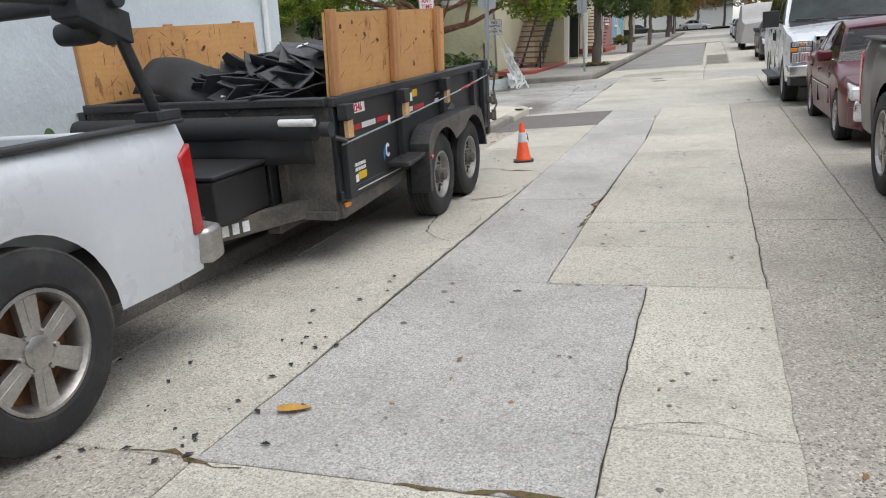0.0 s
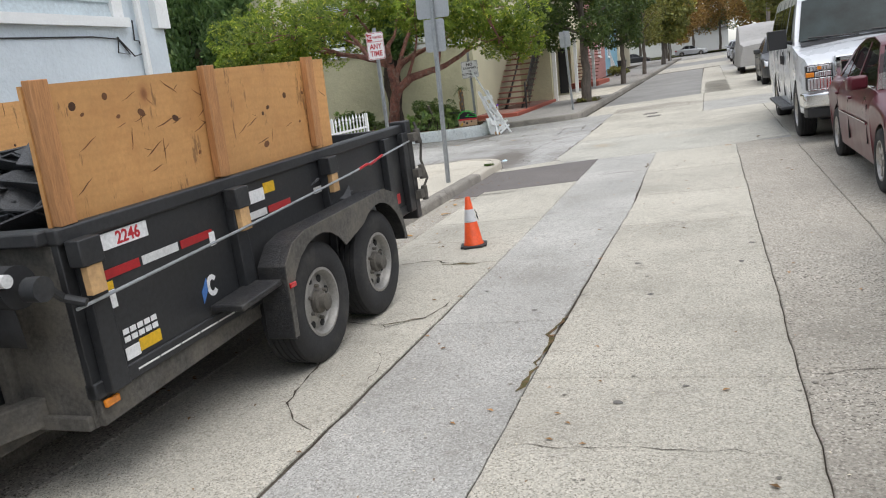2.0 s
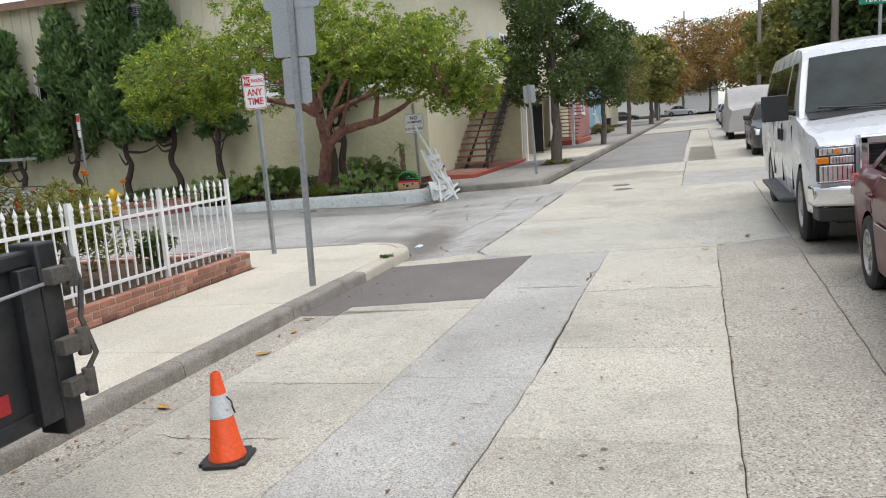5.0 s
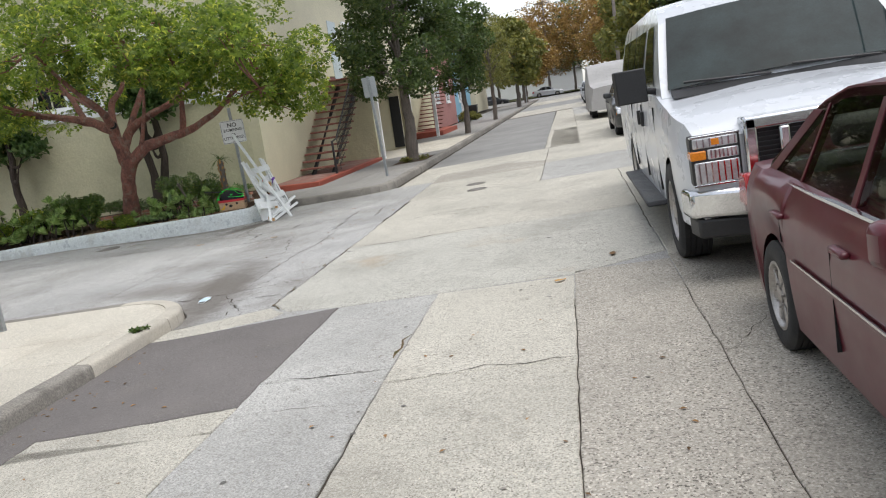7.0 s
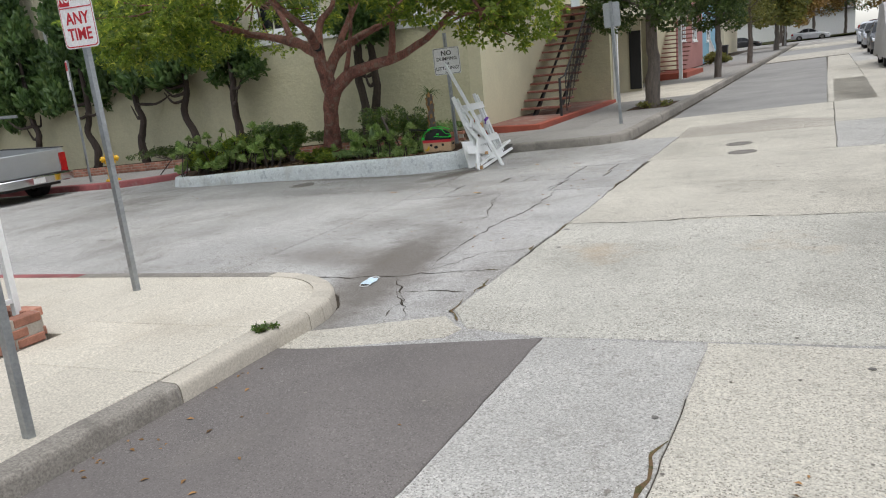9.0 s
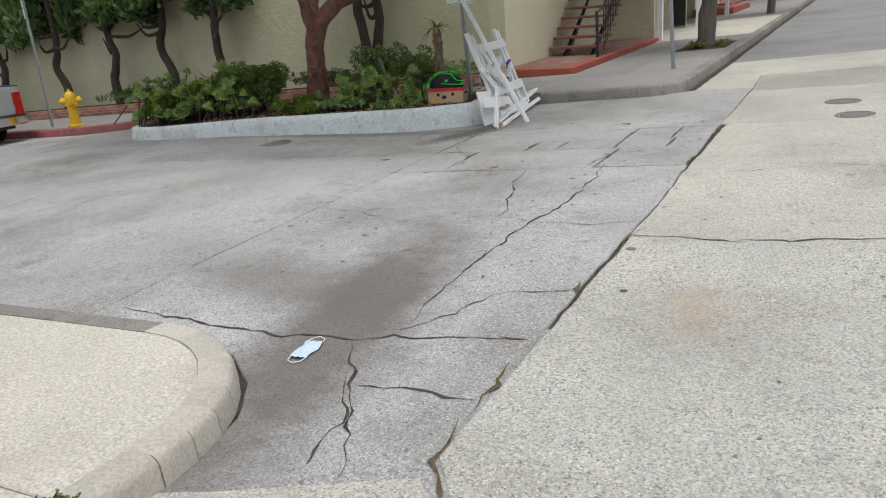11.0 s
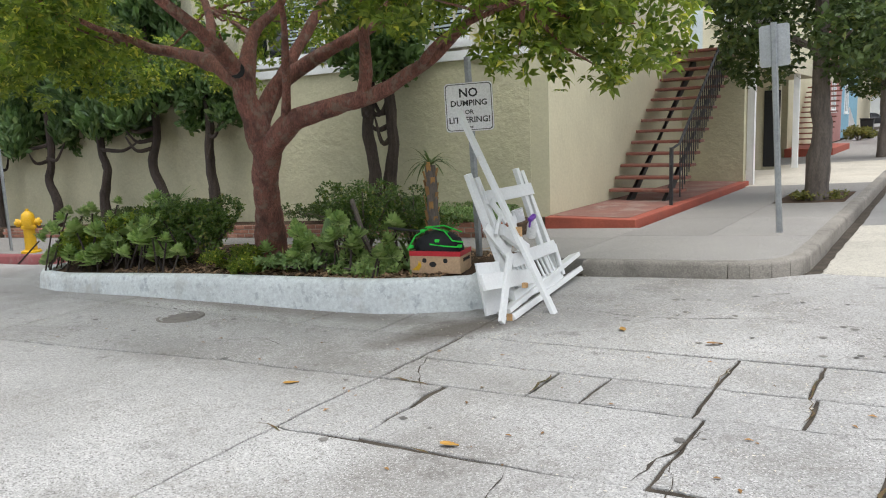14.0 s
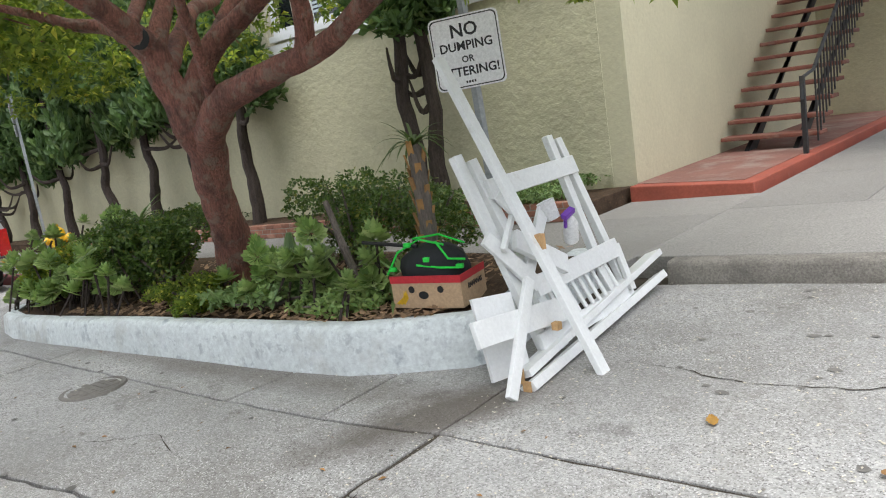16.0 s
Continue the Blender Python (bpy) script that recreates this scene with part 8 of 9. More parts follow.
    bottle = empty("spray_bottle", pose(-4.83, 23.28, g + 0.56, 24, 20, 0), "white plastic bottle with a purple trigger", "bottle")
    bm = bmesh.new()
    lathe(bm, [(0, 0), (0.042, 0), (0.045, 0.02), (0.045, 0.13), (0.03, 0.165), (0.016, 0.18), (0.016, 0.20), (0, 0.20)], 16)
    part("body", bm, sign_white, bottle)
    bm = bmesh.new()
    box(bm, -0.02, 0.02, -0.06, 0.03, 0.20, 0.235)
    box(bm, -0.008, 0.008, -0.055, -0.035, 0.13, 0.20)
    part("trigger", bm, material("purple_plastic", (0.18, 0.05, 0.42), rough=0.4, bump=0.0), bottle, bevel=0.006)
    cup = empty("plastic_cup", pose(-4.90, 23.22, g + 0.70, 10, -15, 0), "small white plastic tub wedged among the boards", "tub")
    bm = bmesh.new()
    lathe(bm, [(0, 0), (0.045, 0), (0.055, 0.11), (0.058, 0.115), (0.05, 0.11), (0.042, 0.01)], 16)
    part("tub", bm, sign_white, cup)
    quick("red_lid", ink_red, cup, box, -0.10, -0.06, -0.02, 0.02, 0.02, 0.06, bevel=0.01)


gate_heap()

# ---- plants ----
def leaf_mat(name, c1, c2, c3, rough=0.5, trans=0.25, glow=1.3):
    """Leaves whose tone changes from leaf to leaf; some light passes through."""
    m = bpy.data.materials.new(name)
    m.use_nodes = True
    nt = m.node_tree
    bs = nt.nodes["Principled BSDF"]
    ge = nt.nodes.new("ShaderNodeNewGeometry")
    c = ramp(nt, ge.outputs["Random Per Island"], [(0.0, c1), (0.55, c2), (0.88, c2), (1.0, c3)])
    big = noise_tex(nt, ge.outputs["Position"], 1.6, 3, 0.6)
    c = mix_rgb(nt, c, ramp(nt, big, [(0.3, 0.70), (0.7, 1.25)]), 1.0, "MULTIPLY")
    nt.links.new(c, bs.inputs["Base Color"])
    bs.inputs["Roughness"].default_value = rough
    tl = nt.nodes.new("ShaderNodeBsdfTranslucent")
    # glow brightens the transmitted colour beyond the leaf's own, to lift shaded undersides
    nt.links.new(mix_rgb(nt, c, (glow, glow, glow * 0.8), 1.0, "MULTIPLY"), tl.inputs["Color"])
    mx = nt.nodes.new("ShaderNodeMixShader")
    mx.inputs[0].default_value = trans
    nt.links.new(bs.outputs[0], mx.inputs[1])
    nt.links.new(tl.outputs[0], mx.inputs[2])
    nt.links.new(mx.outputs[0], nt.nodes["Material Output"].inputs["Surface"])
    return m


green_fresh = leaf_mat("fresh_olive_green_leaf", (0.055, 0.100, 0.018), (0.165, 0.215, 0.036), (0.46, 0.44, 0.08), trans=0.55, glow=2.2)
green_dark = leaf_mat("dark_juniper_green", (0.048, 0.095, 0.030), (0.105, 0.180, 0.055), (0.20, 0.27, 0.085), trans=0.3, glow=1.6)
green_mid = leaf_mat("mid_green_leaf", (0.040, 0.072, 0.020), (0.085, 0.130, 0.034), (0.19, 0.22, 0.06), trans=0.3)
green_autumn = leaf_mat("autumn_brown_leaf", (0.20, 0.12, 0.035), (0.34, 0.21, 0.065), (0.46, 0.34, 0.09))
green_yellowing = leaf_mat("yellowing_green_leaf", (0.10, 0.12, 0.03), (0.21, 0.21, 0.05), (0.42, 0.34, 0.08))
green_succ = leaf_mat("grey_green_succulent", (0.16, 0.27, 0.075), (0.34, 0.46, 0.15), (0.55, 0.64, 0.28), rough=0.5, trans=0.2)
green_jade = leaf_mat("jade_green_leaf", (0.045, 0.090, 0.018), (0.105, 0.175, 0.034), (0.30, 0.30, 0.07), rough=0.35, trans=0.18)
green_aloe = leaf_mat("dusty_aloe_green", (0.12, 0.20, 0.065), (0.20, 0.30, 0.10), (0.34, 0.38, 0.14), trans=0.2)
bark_red = material("peeling_red_bark", (0.27, 0.112, 0.082), rough=0.75, var=0.35, scale=3, fine=25, fvar=0.5, bump=1.0, bscale=18, bdist=0.05, stretch=(3, 3, 0.8),
                    stains=[((0.30, 0.21, 0.16), 9.0, 0.52, 0.62, 0.8), ((0.085, 0.04, 0.033), 5.0, 0.54, 0.66, 0.7)], world_coord=True)
bark_dark = material("dark_twisted_bark", (0.062, 0.046, 0.038), rough=0.95, var=0.35, scale=5, fine=30, fvar=0.4, bump=1.0, bscale=14, bdist=0.03, stretch=(4, 4, 0.7), world_coord=True)
bark_grey = material("grey_street_tree_bark", (0.15, 0.125, 0.105), rough=0.95, var=0.3, scale=5, fine=30, fvar=0.3, bump=0.8, bscale=16, bdist=0.02, stretch=(4, 4, 0.8), world_coord=True)


def mesh_parts(name, verts, faces, mat, parent, label="", kind=""):
    me = bpy.data.meshes.new(name)
    me.from_pydata(verts, [], faces)
    me.materials.append(mat)
    ob = new(name, me)
    ob.parent = parent
    if kind:
        tagged(ob, kind=kind)
    if label:
        tagged(ob, label)
    return ob


def random_turns(rng, n, up=0.0):
    """n random rotation matrices; up > 0 turns the z axes towards the sky."""
    z = rng.normal(size=(n, 3))
    z[:, 2] += up * 1.5
    z /= np.linalg.norm(z, axis=1)[:, None]
    a = rng.normal(size=(n, 3))
    x = a - z * np.sum(a * z, axis=1)[:, None]
    x /= np.linalg.norm(x, axis=1)[:, None]
    y = np.cross(z, x)
    return np.stack([x, y, z], axis=2)


def crown_points(rng, clumps, n, shell_bias=0.55):
    """Points in ellipsoid clumps, denser towards their skins."""
    vol = np.array([c[3] * c[4] * c[5] for c in clumps])
    pick = rng.choice(len(clumps), n, p=vol / vol.sum())
    d = rng.normal(size=(n, 3))
    d /= np.linalg.norm(d, axis=1)[:, None]
    r = rng.random(n) ** (1 / 3) * (1 - shell_bias) + shell_bias * (0.75 + 0.30 * rng.random(n))
    c = np.array(clumps)[pick]
    return c[:, :3] + d * r[:, None] * c[:, 3:]


def rosette_leaves(k, length, width, droop):
    """A whorl of k leaves round a twig end."""
    verts, faces = [], []
    for i in range(k):
        a = 2 * math.pi * i / k + 0.35 * (i % 2)
        c, s = math.cos(a), math.sin(a)
        base = len(verts)
        for u, v, z in ((0.08, 0, 0), (0.50, 0.5, 0.18), (1.0, 0, 0.18 - droop), (0.50, -0.5, 0.18)):
            verts.append(((u * c * length - v * s * width), (u * s * length + v * c * width), z * length))
        faces.append((base, base + 1, base + 2, base + 3))
    return np.array(verts), faces


def foliage(name, parent, mat, points, template, rng, size=(0.8, 1.2), up=0.6, label=""):
    tv, tf = template
    n, k = len(points), len(tv)
    R = random_turns(rng, n, up)
    s = rng.uniform(size[0], size[1], n)
    v = np.einsum("nij,kj->nki", R, tv) * s[:, None, None] + points[:, None, :]
    f = np.array(tf)
    faces = (f[None, :, :] + (np.arange(n) * k)[:, None, None]).reshape(-1, f.shape[1])
    return mesh_parts(name, v.reshape(-1, 3).tolist(), faces.tolist(), mat, parent, label, "stuff" if parent is None else "")


def limb(bm, pts, radii, seg=10):
    """A knotty branch: the path is resampled and jostled."""
    pts = [Vector(p) for p in pts]
    out, rr = [], []
    for i, (a, b) in enumerate(zip(pts, pts[1:])):
        p0, p3 = pts[max(0, i - 1)], pts[min(len(pts) - 1, i + 2)]
        for q in range(5):
            t = q / 5
            c = 0.5 * ((2 * a) + (b - p0) * t + (2 * p0 - 5 * a + 4 * b - p3) * t * t + (3 * a - p0 - 3 * b + p3) * t ** 3)
            r = radii[i] + (radii[i + 1] - radii[i]) * t
            out.append(c + noise.noise_vector(c * 4) * r * 0.30)
            rr.append(r * (1 + 0.16 * noise.noise(c * 7)))
    out.append(pts[-1])
    rr.append(radii[-1])
    tube(bm, out, rr, seg)


def hero_tree():
    gx, gy = -7.62, 22.85
    th = empty("tree", stand(gx, gy, 0, 0.28), "broad strawberry tree with peeling red bark and olive leaves", "tree")
    inv = th.matrix_world.inverted()

    def w(x, z, y=22.85):
        return inv @ Vector((x, y, z))
    bm = bmesh.new()
    limb(bm, [w(-7.70, 0.02, 22.82), w(-7.61, 0.51, 22.73), w(-7.50, 0.90, 22.62), w(-7.38, 1.28, 22.50), w(-7.38, 1.65, 22.38), w(-7.36, 2.02, 22.25)], [0.185, 0.148, 0.135, 0.145, 0.115, 0.10], 16)
    part("trunk", bm, bark_red, th, "stout red-brown peeling trunk")
    runs = [([(-7.40, 1.18, 22.53), (-7.0, 1.50, 22.45), (-6.63, 1.62, 22.49), (-6.13, 1.73, 22.63), (-5.6, 1.95, 22.7), (-5.2, 2.25, 22.8), (-4.6, 2.7, 22.8)], 0.125),
            ([(-6.18, 1.70, 22.62), (-6.10, 2.0, 22.6), (-5.95, 2.4, 22.4), (-5.9, 3.0, 22.2)], 0.075),
            ([(-7.38, 1.50, 22.44), (-7.25, 1.87, 22.6), (-6.95, 2.10, 22.75), (-6.5, 2.26, 22.8), (-5.95, 2.48, 22.9), (-5.3, 3.0, 23.0)], 0.105),
            ([(-7.28, 1.80, 22.58), (-7.2, 2.4, 23.0), (-7.0, 3.1, 23.4), (-6.8, 3.9, 23.8)], 0.075),
            ([(-7.36, 1.92, 22.28), (-7.9, 2.15, 22.4), (-8.7, 2.33, 22.6), (-9.8, 2.59, 22.6), (-10.9, 2.97, 22.6)], 0.105),
            ([(-7.36, 1.95, 22.27), (-7.27, 2.18, 21.98), (-7.20, 2.36, 21.65), (-7.35, 2.75, 21.2), (-7.7, 3.4, 20.9)], 0.090),
            ([(-7.36, 1.95, 22.28), (-7.50, 2.44, 22.6), (-7.4, 2.75, 22.9), (-7.3, 3.5, 23.2)], 0.085),
            ([(-8.0, 2.16, 22.42), (-8.6, 2.7, 23.0), (-9.3, 3.3, 23.4), (-9.8, 3.9, 23.6)], 0.065),
            ([(-7.38, 1.82, 22.35), (-8.0, 2.32, 23.0), (-8.6, 2.5, 23.6), (-9.4, 2.8, 24.2), (-10.4, 3.2, 24.5)], 0.075),
            ([(-6.5, 2.24, 22.8), (-6.0, 2.9, 23.4), (-5.6, 3.6, 23.8)], 0.055), ([(-8.7, 2.32, 22.6), (-9.2, 2.6, 22.0), (-9.8, 3.0, 21.6)], 0.05),
            ([(-5.6, 1.95, 22.7), (-5.0, 2.15, 22.3), (-4.3, 2.3, 22.2)], 0.045), ([(-7.0, 1.52, 22.46), (-6.7, 1.95, 22.2), (-6.4, 2.5, 21.9), (-6.3, 3.0, 21.6)], 0.05)]
    for pts, r in runs:
        bm = bmesh.new()
        n = len(pts)
        limb(bm, [inv @ Vector((x, y, z)) for x, z, y in pts], [r * (1 - 0.78 * i / (n - 1)) for i in range(n)], 10)
        part("limb", bm, bark_red, th)
    # near-black disc on the bark, painted shade for the knot hole
    bm = bmesh.new()
    lathe(bm, [(0, 0.012), (0.045, 0.012), (0.075, 0.0)], 14, Matrix.Translation(inv @ Vector((-7.29, 22.155, 2.03))) @ pose(0, 0, 0, 90, 0, 35))
    part("knot_hole", bm, opening_shade, th)
    rng = np.random.default_rng(4)
    clumps = []
    for i in range(78):
        a, rad = rng.uniform(0, 2 * math.pi), math.sqrt(rng.uniform(0.03, 1)) * 4.1
        top = 5.1 - 0.105 * rad * rad
        z = top - rng.uniform(0.1, 1.5) * (1 - 0.05 * rad)
        x, y = -7.9 + rad * math.cos(a) * 1.06, 22.95 + rad * math.sin(a) * 0.72
        if z < 2.45 and rad < 3.2:
            z = 2.9
        if y < 22.3 and x > -8.9 and z < 2.9:
            z = 3.2
        clumps.append((x, y, z, rng.uniform(0.5, 0.85), rng.uniform(0.5, 0.85), rng.uniform(0.30, 0.52)))
    clumps += [(-4.15, 22.6, 2.35, 0.6, 0.6, 0.42), (-3.75, 23.0, 2.15, 0.5, 0.5, 0.45), (-4.6, 23.2, 2.55, 0.7, 0.6, 0.4), (-5.1, 22.2, 2.70, 0.7, 0.6, 0.38), (-4.0, 22.8, 1.85, 0.34, 0.34, 0.30),
               (-4.5, 22.5, 2.00, 0.35, 0.4, 0.25), (-11.2, 22.6, 2.75, 0.8, 0.7, 0.45), (-10.5, 22.2, 2.6, 0.7, 0.6, 0.4), (-9.9, 22.0, 2.75, 0.6, 0.5, 0.4), (-11.9, 23.0, 3.0, 0.6, 0.6, 0.5),
               (-5.9, 21.9, 3.0, 0.7, 0.5, 0.35), (-9.3, 22.3, 2.45, 0.4, 0.3, 0.3), (-10.9, 23.3, 2.3, 0.6, 0.5, 0.4), (-5.6, 22.0, 2.55, 0.6, 0.4, 0.32), (-6.2, 21.8, 2.85, 0.6, 0.4, 0.3),
               (-4.9, 21.9, 2.35, 0.55, 0.4, 0.30), (-4.3, 22.2, 2.15, 0.5, 0.4, 0.32), (-3.9, 22.5, 2.55, 0.5, 0.5, 0.5), (-12.2, 22.4, 2.5, 0.7, 0.5, 0.5), (-11.5, 22.0, 2.35, 0.6, 0.4, 0.35), (-10.2, 21.8, 2.45, 0.5, 0.4, 0.3),
               (-8.8, 21.4, 2.9, 0.6, 0.4, 0.35), (-9.6, 21.5, 2.75, 0.6, 0.4, 0.35), (-7.6, 21.3, 3.1, 0.7, 0.4, 0.35), (-6.8, 21.4, 3.1, 0.7, 0.4, 0.35), (-12.8, 23.0, 3.2, 0.6, 0.6, 0.6), (-3.6, 23.2, 2.9, 0.5, 0.5, 0.5)]
    mi = np.array(inv)
    pts = np.concatenate([crown_points(rng, clumps, 6200), crown_points(rng, clumps[78:], 2000)])
    pts = pts @ mi[:3, :3].T + mi[:3, 3]
    foliage("crown", th, green_fresh, pts, rosette_leaves(8, 0.110, 0.040, 0.25), rng, (0.7, 1.3), 0.9, "uneven crown of olive and yellow-green leaves")
    # fine twigs that carry the clumps
    bm = bmesh.new()
    ends = [Vector(inv @ Vector((p[0][-1][0], p[0][-1][2], p[0][-1][1]))) for p in runs]
    for c in clumps[::1]:
        t = inv @ Vector(c[:3])
        e = min(ends, key=lambda q: (q - t).length)
        mid = e.lerp(t, 0.5) + Vector((0, 0, -0.08))
        tube(bm, [e, mid, t], [0.022, 0.015, 0.006], 5, cap=False)
    tagged(part("twig_mass", bm, bark_red, th), kind="stuff")


hero_tree()


def juniper(x, y, h, seed, spread=0.85, lowest=1.7, twist=0.25, tall=True):
    rng = np.random.default_rng(seed)
    th = empty("juniper_tree", stand(x, y, 0, 0.30), "dark green juniper with a bare twisted trunk", "tree", "junipers along the wall")
    bm = bmesh.new()
    path = [(0, 0, -0.1), (twist * 0.5, 0.02, lowest * 0.3), (-twist * 0.4, 0, lowest * 0.6), (twist * 0.3, 0.03, lowest), (0, 0, h * 0.75)]
    limb(bm, path, [0.13, 0.105, 0.09, 0.08, 0.02], 9)
    part("trunk", bm, bark_dark, th)
    for k in range(3):
        a, z = rng.uniform(0, 6.28), lowest * rng.uniform(0.55, 1.05)
        r = spread * rng.uniform(0.55, 0.95)
        bm = bmesh.new()
        limb(bm, [(0.0, 0, z), (r * 0.5 * math.cos(a), 0.3 * r * math.sin(a), z - 0.05), (r * math.cos(a), 0.45 * r * math.sin(a), z + rng.uniform(0.15, 0.4))], [0.05, 0.035, 0.012], 6)
        part("branch", bm, bark_dark, th)
    pts, dirs = [], []
    clumps = []
    n = int(12 * (h - lowest))
    for i in range(n):
        u = i / n
        z = lowest + 0.1 + u * (h - lowest)
        r = spread * (0.95 - 0.78 * u) * rng.uniform(0.3, 1.0)
        a = rng.uniform(0, 6.28)
        clumps.append((r * math.cos(a), 0.45 * r * math.sin(a), z, 0.36, 0.26, 0.42 if tall else 0.22))
    p = crown_points(rng, clumps, int(2000 * (h - lowest)), 0.45)
    spray = np.array([(0, 0, 0), (0.014, 0.02, 0.06), (0, 0, 0.16), (-0.014, 0.02, 0.06), (0.02, -0.012, 0.05), (0.035, 0, 0.11), (-0.02, -0.012, 0.07), (-0.035, 0.01, 0.12)])
    foliage("foliage", th, green_dark, p, (spray * (1.5 if tall else 1.1), [(0, 1, 2, 3), (0, 4, 5, 2), (0, 2, 7, 6)]), rng, (0.7, 1.3), 1.3 if tall else 0.5)


for i, (x, h, lowest, tall) in enumerate(((-21.2, 5.6, 1.9, True), (-18.8, 6.0, 1.8, True), (-16.7, 6.9, 2.0, True), (-14.9, 5.8, 2.0, True), (-23.6, 5.2, 1.6, True), (-26.2, 5.4, 1.6, True))):
    juniper(x, 26.65, h, 20 + i, 1.5, lowest, 0.30 if i % 2 else -0.25, tall)
juniper(-13.2, 26.60, 3.4, 41, 0.9, 1.85, 0.08, False)
juniper(-9.30, 26.55, 3.7, 42, 0.7, 2.3, 0.10, False)
juniper(-9.02, 26.70, 3.5, 43, 0.6, 2.3, -0.12, False)


def street_tree(x, y, h, rad, mat, seed, leaves, base=1.9, trunk=0.13, label="slender street tree with a grey trunk", leaf=0.085, ground=0.15, group="street trees", ratio=1.0):
    rng = np.random.default_rng(seed)
    th = empty("tree", stand(x, y, 0, ground), label, "tree", group)
    bm = bmesh.new()
    limb(bm, [(0, 0, -0.1), (0.05, 0.02, base * 0.5), (0.02, 0, base), (0.0, 0.05, h * 0.85)], [trunk * 1.15, trunk, trunk * 0.85, trunk * 0.15], 10)
    part("trunk", bm, bark_grey, th)
    clumps = []
    n = 26
    for i in range(n):
        u = (i + 0.5) / n
        z = base + 0.35 + (h - base - 0.35) * u
        r = rad * math.sin(math.pi * (0.18 + 0.72 * u)) * rng.uniform(0.35, 0.95)
        a = 2.4 * i + rng.uniform(-0.4, 0.4)
        s = rad * rng.uniform(0.30, 0.46)
        clumps.append((r * math.cos(a), r * math.sin(a), z, s, s, s * 0.75 * ratio))
        if i % 2 == 0:
            bm = bmesh.new()
            z0 = base + (z - base) * 0.55
            limb(bm, [(0, 0, z0), (r * 0.5 * math.cos(a), r * 0.5 * math.sin(a), (z0 + z) / 2), (r * math.cos(a), r * math.sin(a), z)], [trunk * 0.42, trunk * 0.28, trunk * 0.08], 6)
            part("branch", bm, bark_grey, th)
    pts = crown_points(rng, clumps, leaves, 0.5)
    tpl = np.array([(0, 0, 0), (0.5, 0.32, 0.12), (1, 0, 0), (0.5, -0.32, 0.12), (-0.1, 0.1, -0.1), (-0.6, 0.45, -0.05), (-1.0, 0.2, -0.2), (-0.5, -0.15, -0.1)]) * leaf
    foliage("crown", th, mat, pts, (tpl, [(0, 1, 2, 3), (4, 5, 6, 7)]), rng, (0.7, 1.3), 0.7)


street_tree(-3.45, 30.4, 6.3, 1.75, green_mid, 60, 9500, 1.7, 0.16, leaf=0.13)
street_tree(-3.40, 42.6, 5.6, 1.5, green_mid, 61, 7000, 1.7, 0.12, leaf=0.13)
street_tree(-3.3, 55.0, 5.4, 1.6, green_yellowing, 62, 4500, 1.8, 0.12)
for i, (x, y, h, r, m) in enumerate(((-3.4, 80, 7.5, 3.0, green_yellowing), (-3.6, 97, 8.5, 3.4, green_autumn), (-12, 104, 11, 4.5, green_autumn), (-1.5, 128, 13.5, 5.5, green_autumn), (6.5, 126, 13, 5.5, green_autumn),
                                     (-9.5, 130, 13, 5.0, green_yellowing), (13, 124, 12, 5, green_yellowing), (7.2, 92, 8.5, 3.4, green_autumn), (7.4, 80, 8.5, 3.4, green_yellowing), (7.2, 58.5, 7.5, 2.6, green_yellowing),
                                     (7.6, 44, 7.0, 2.4, green_mid), (7.0, 104, 10, 4, green_autumn), (-20, 128, 12, 5, green_mid), (22, 130, 12, 5, green_mid), (-30, 132, 12, 5, green_autumn), (32, 130, 13, 5.5, green_autumn),
                                     (-14, 80, 8, 3, green_mid), (2.5, 140, 14, 5.0, green_mid), (-5, 118, 9.5, 3.6, green_autumn), (10, 114, 10, 4.2, green_autumn))):
    street_tree(x, y, h, r, m, 80 + i, 5200, h * 0.28, 0.2, "far street tree with browning autumn leaves", 0.34, 0.1, "autumn trees")


# ---- succulents and shrubs of the planter ----
def bed_z(x, y):
    return gz(x, y) + 0.27 - 0.08 * ease((-5.5 - x) / 5.0)


def rosette(x, y, z, r, mat, seed, tilt=0.0, layers=4):
    rng = random.Random(seed)
    th = empty("succulent_rosette", pose(x, y, z, rng.uniform(-tilt, tilt), rng.uniform(-tilt, tilt), rng.uniform(0, 90)), "pale green succulent rosette on a bare stem", "succulent", "rosette succulents")
    bm = bmesh.new()
    tube(bm, [(0, 0, -max(0.05, z - bed_z(x, y)) - 0.03), (0.01, 0.01, -0.02)], 0.010, 5)
    part("stem", bm, bark_dark, th)
    verts, faces = [], []
    for ly in range(layers):
        k = 11 - ly
        for i in range(k):
            a = 2 * math.pi * (i + 0.5 * (ly % 2)) / k
            c, s = math.cos(a), math.sin(a)
            ln, up = r * (1 - 0.20 * ly), 0.10 + 0.24 * ly
            b = len(verts)
            for u, v, h in ((0.10, 0.06, 0.0), (0.74, 0.36, up * 0.70), (1.0, 0.0, up * 1.02), (0.74, -0.36, up * 0.70), (0.10, -0.06, 0.0), (0.62, 0.0, up * 0.55 - 0.05)):
                verts.append(((u * c - v * s) * ln, (u * s + v * c) * ln, h * r + ly * 0.10 * r))
            faces += [(b, b + 1, b + 5), (b + 1, b + 2, b + 5), (b + 2, b + 3, b + 5), (b + 3, b + 4, b + 5)]
    mesh_parts("leaves", verts, faces, mat, th)


rr = random.Random(9)
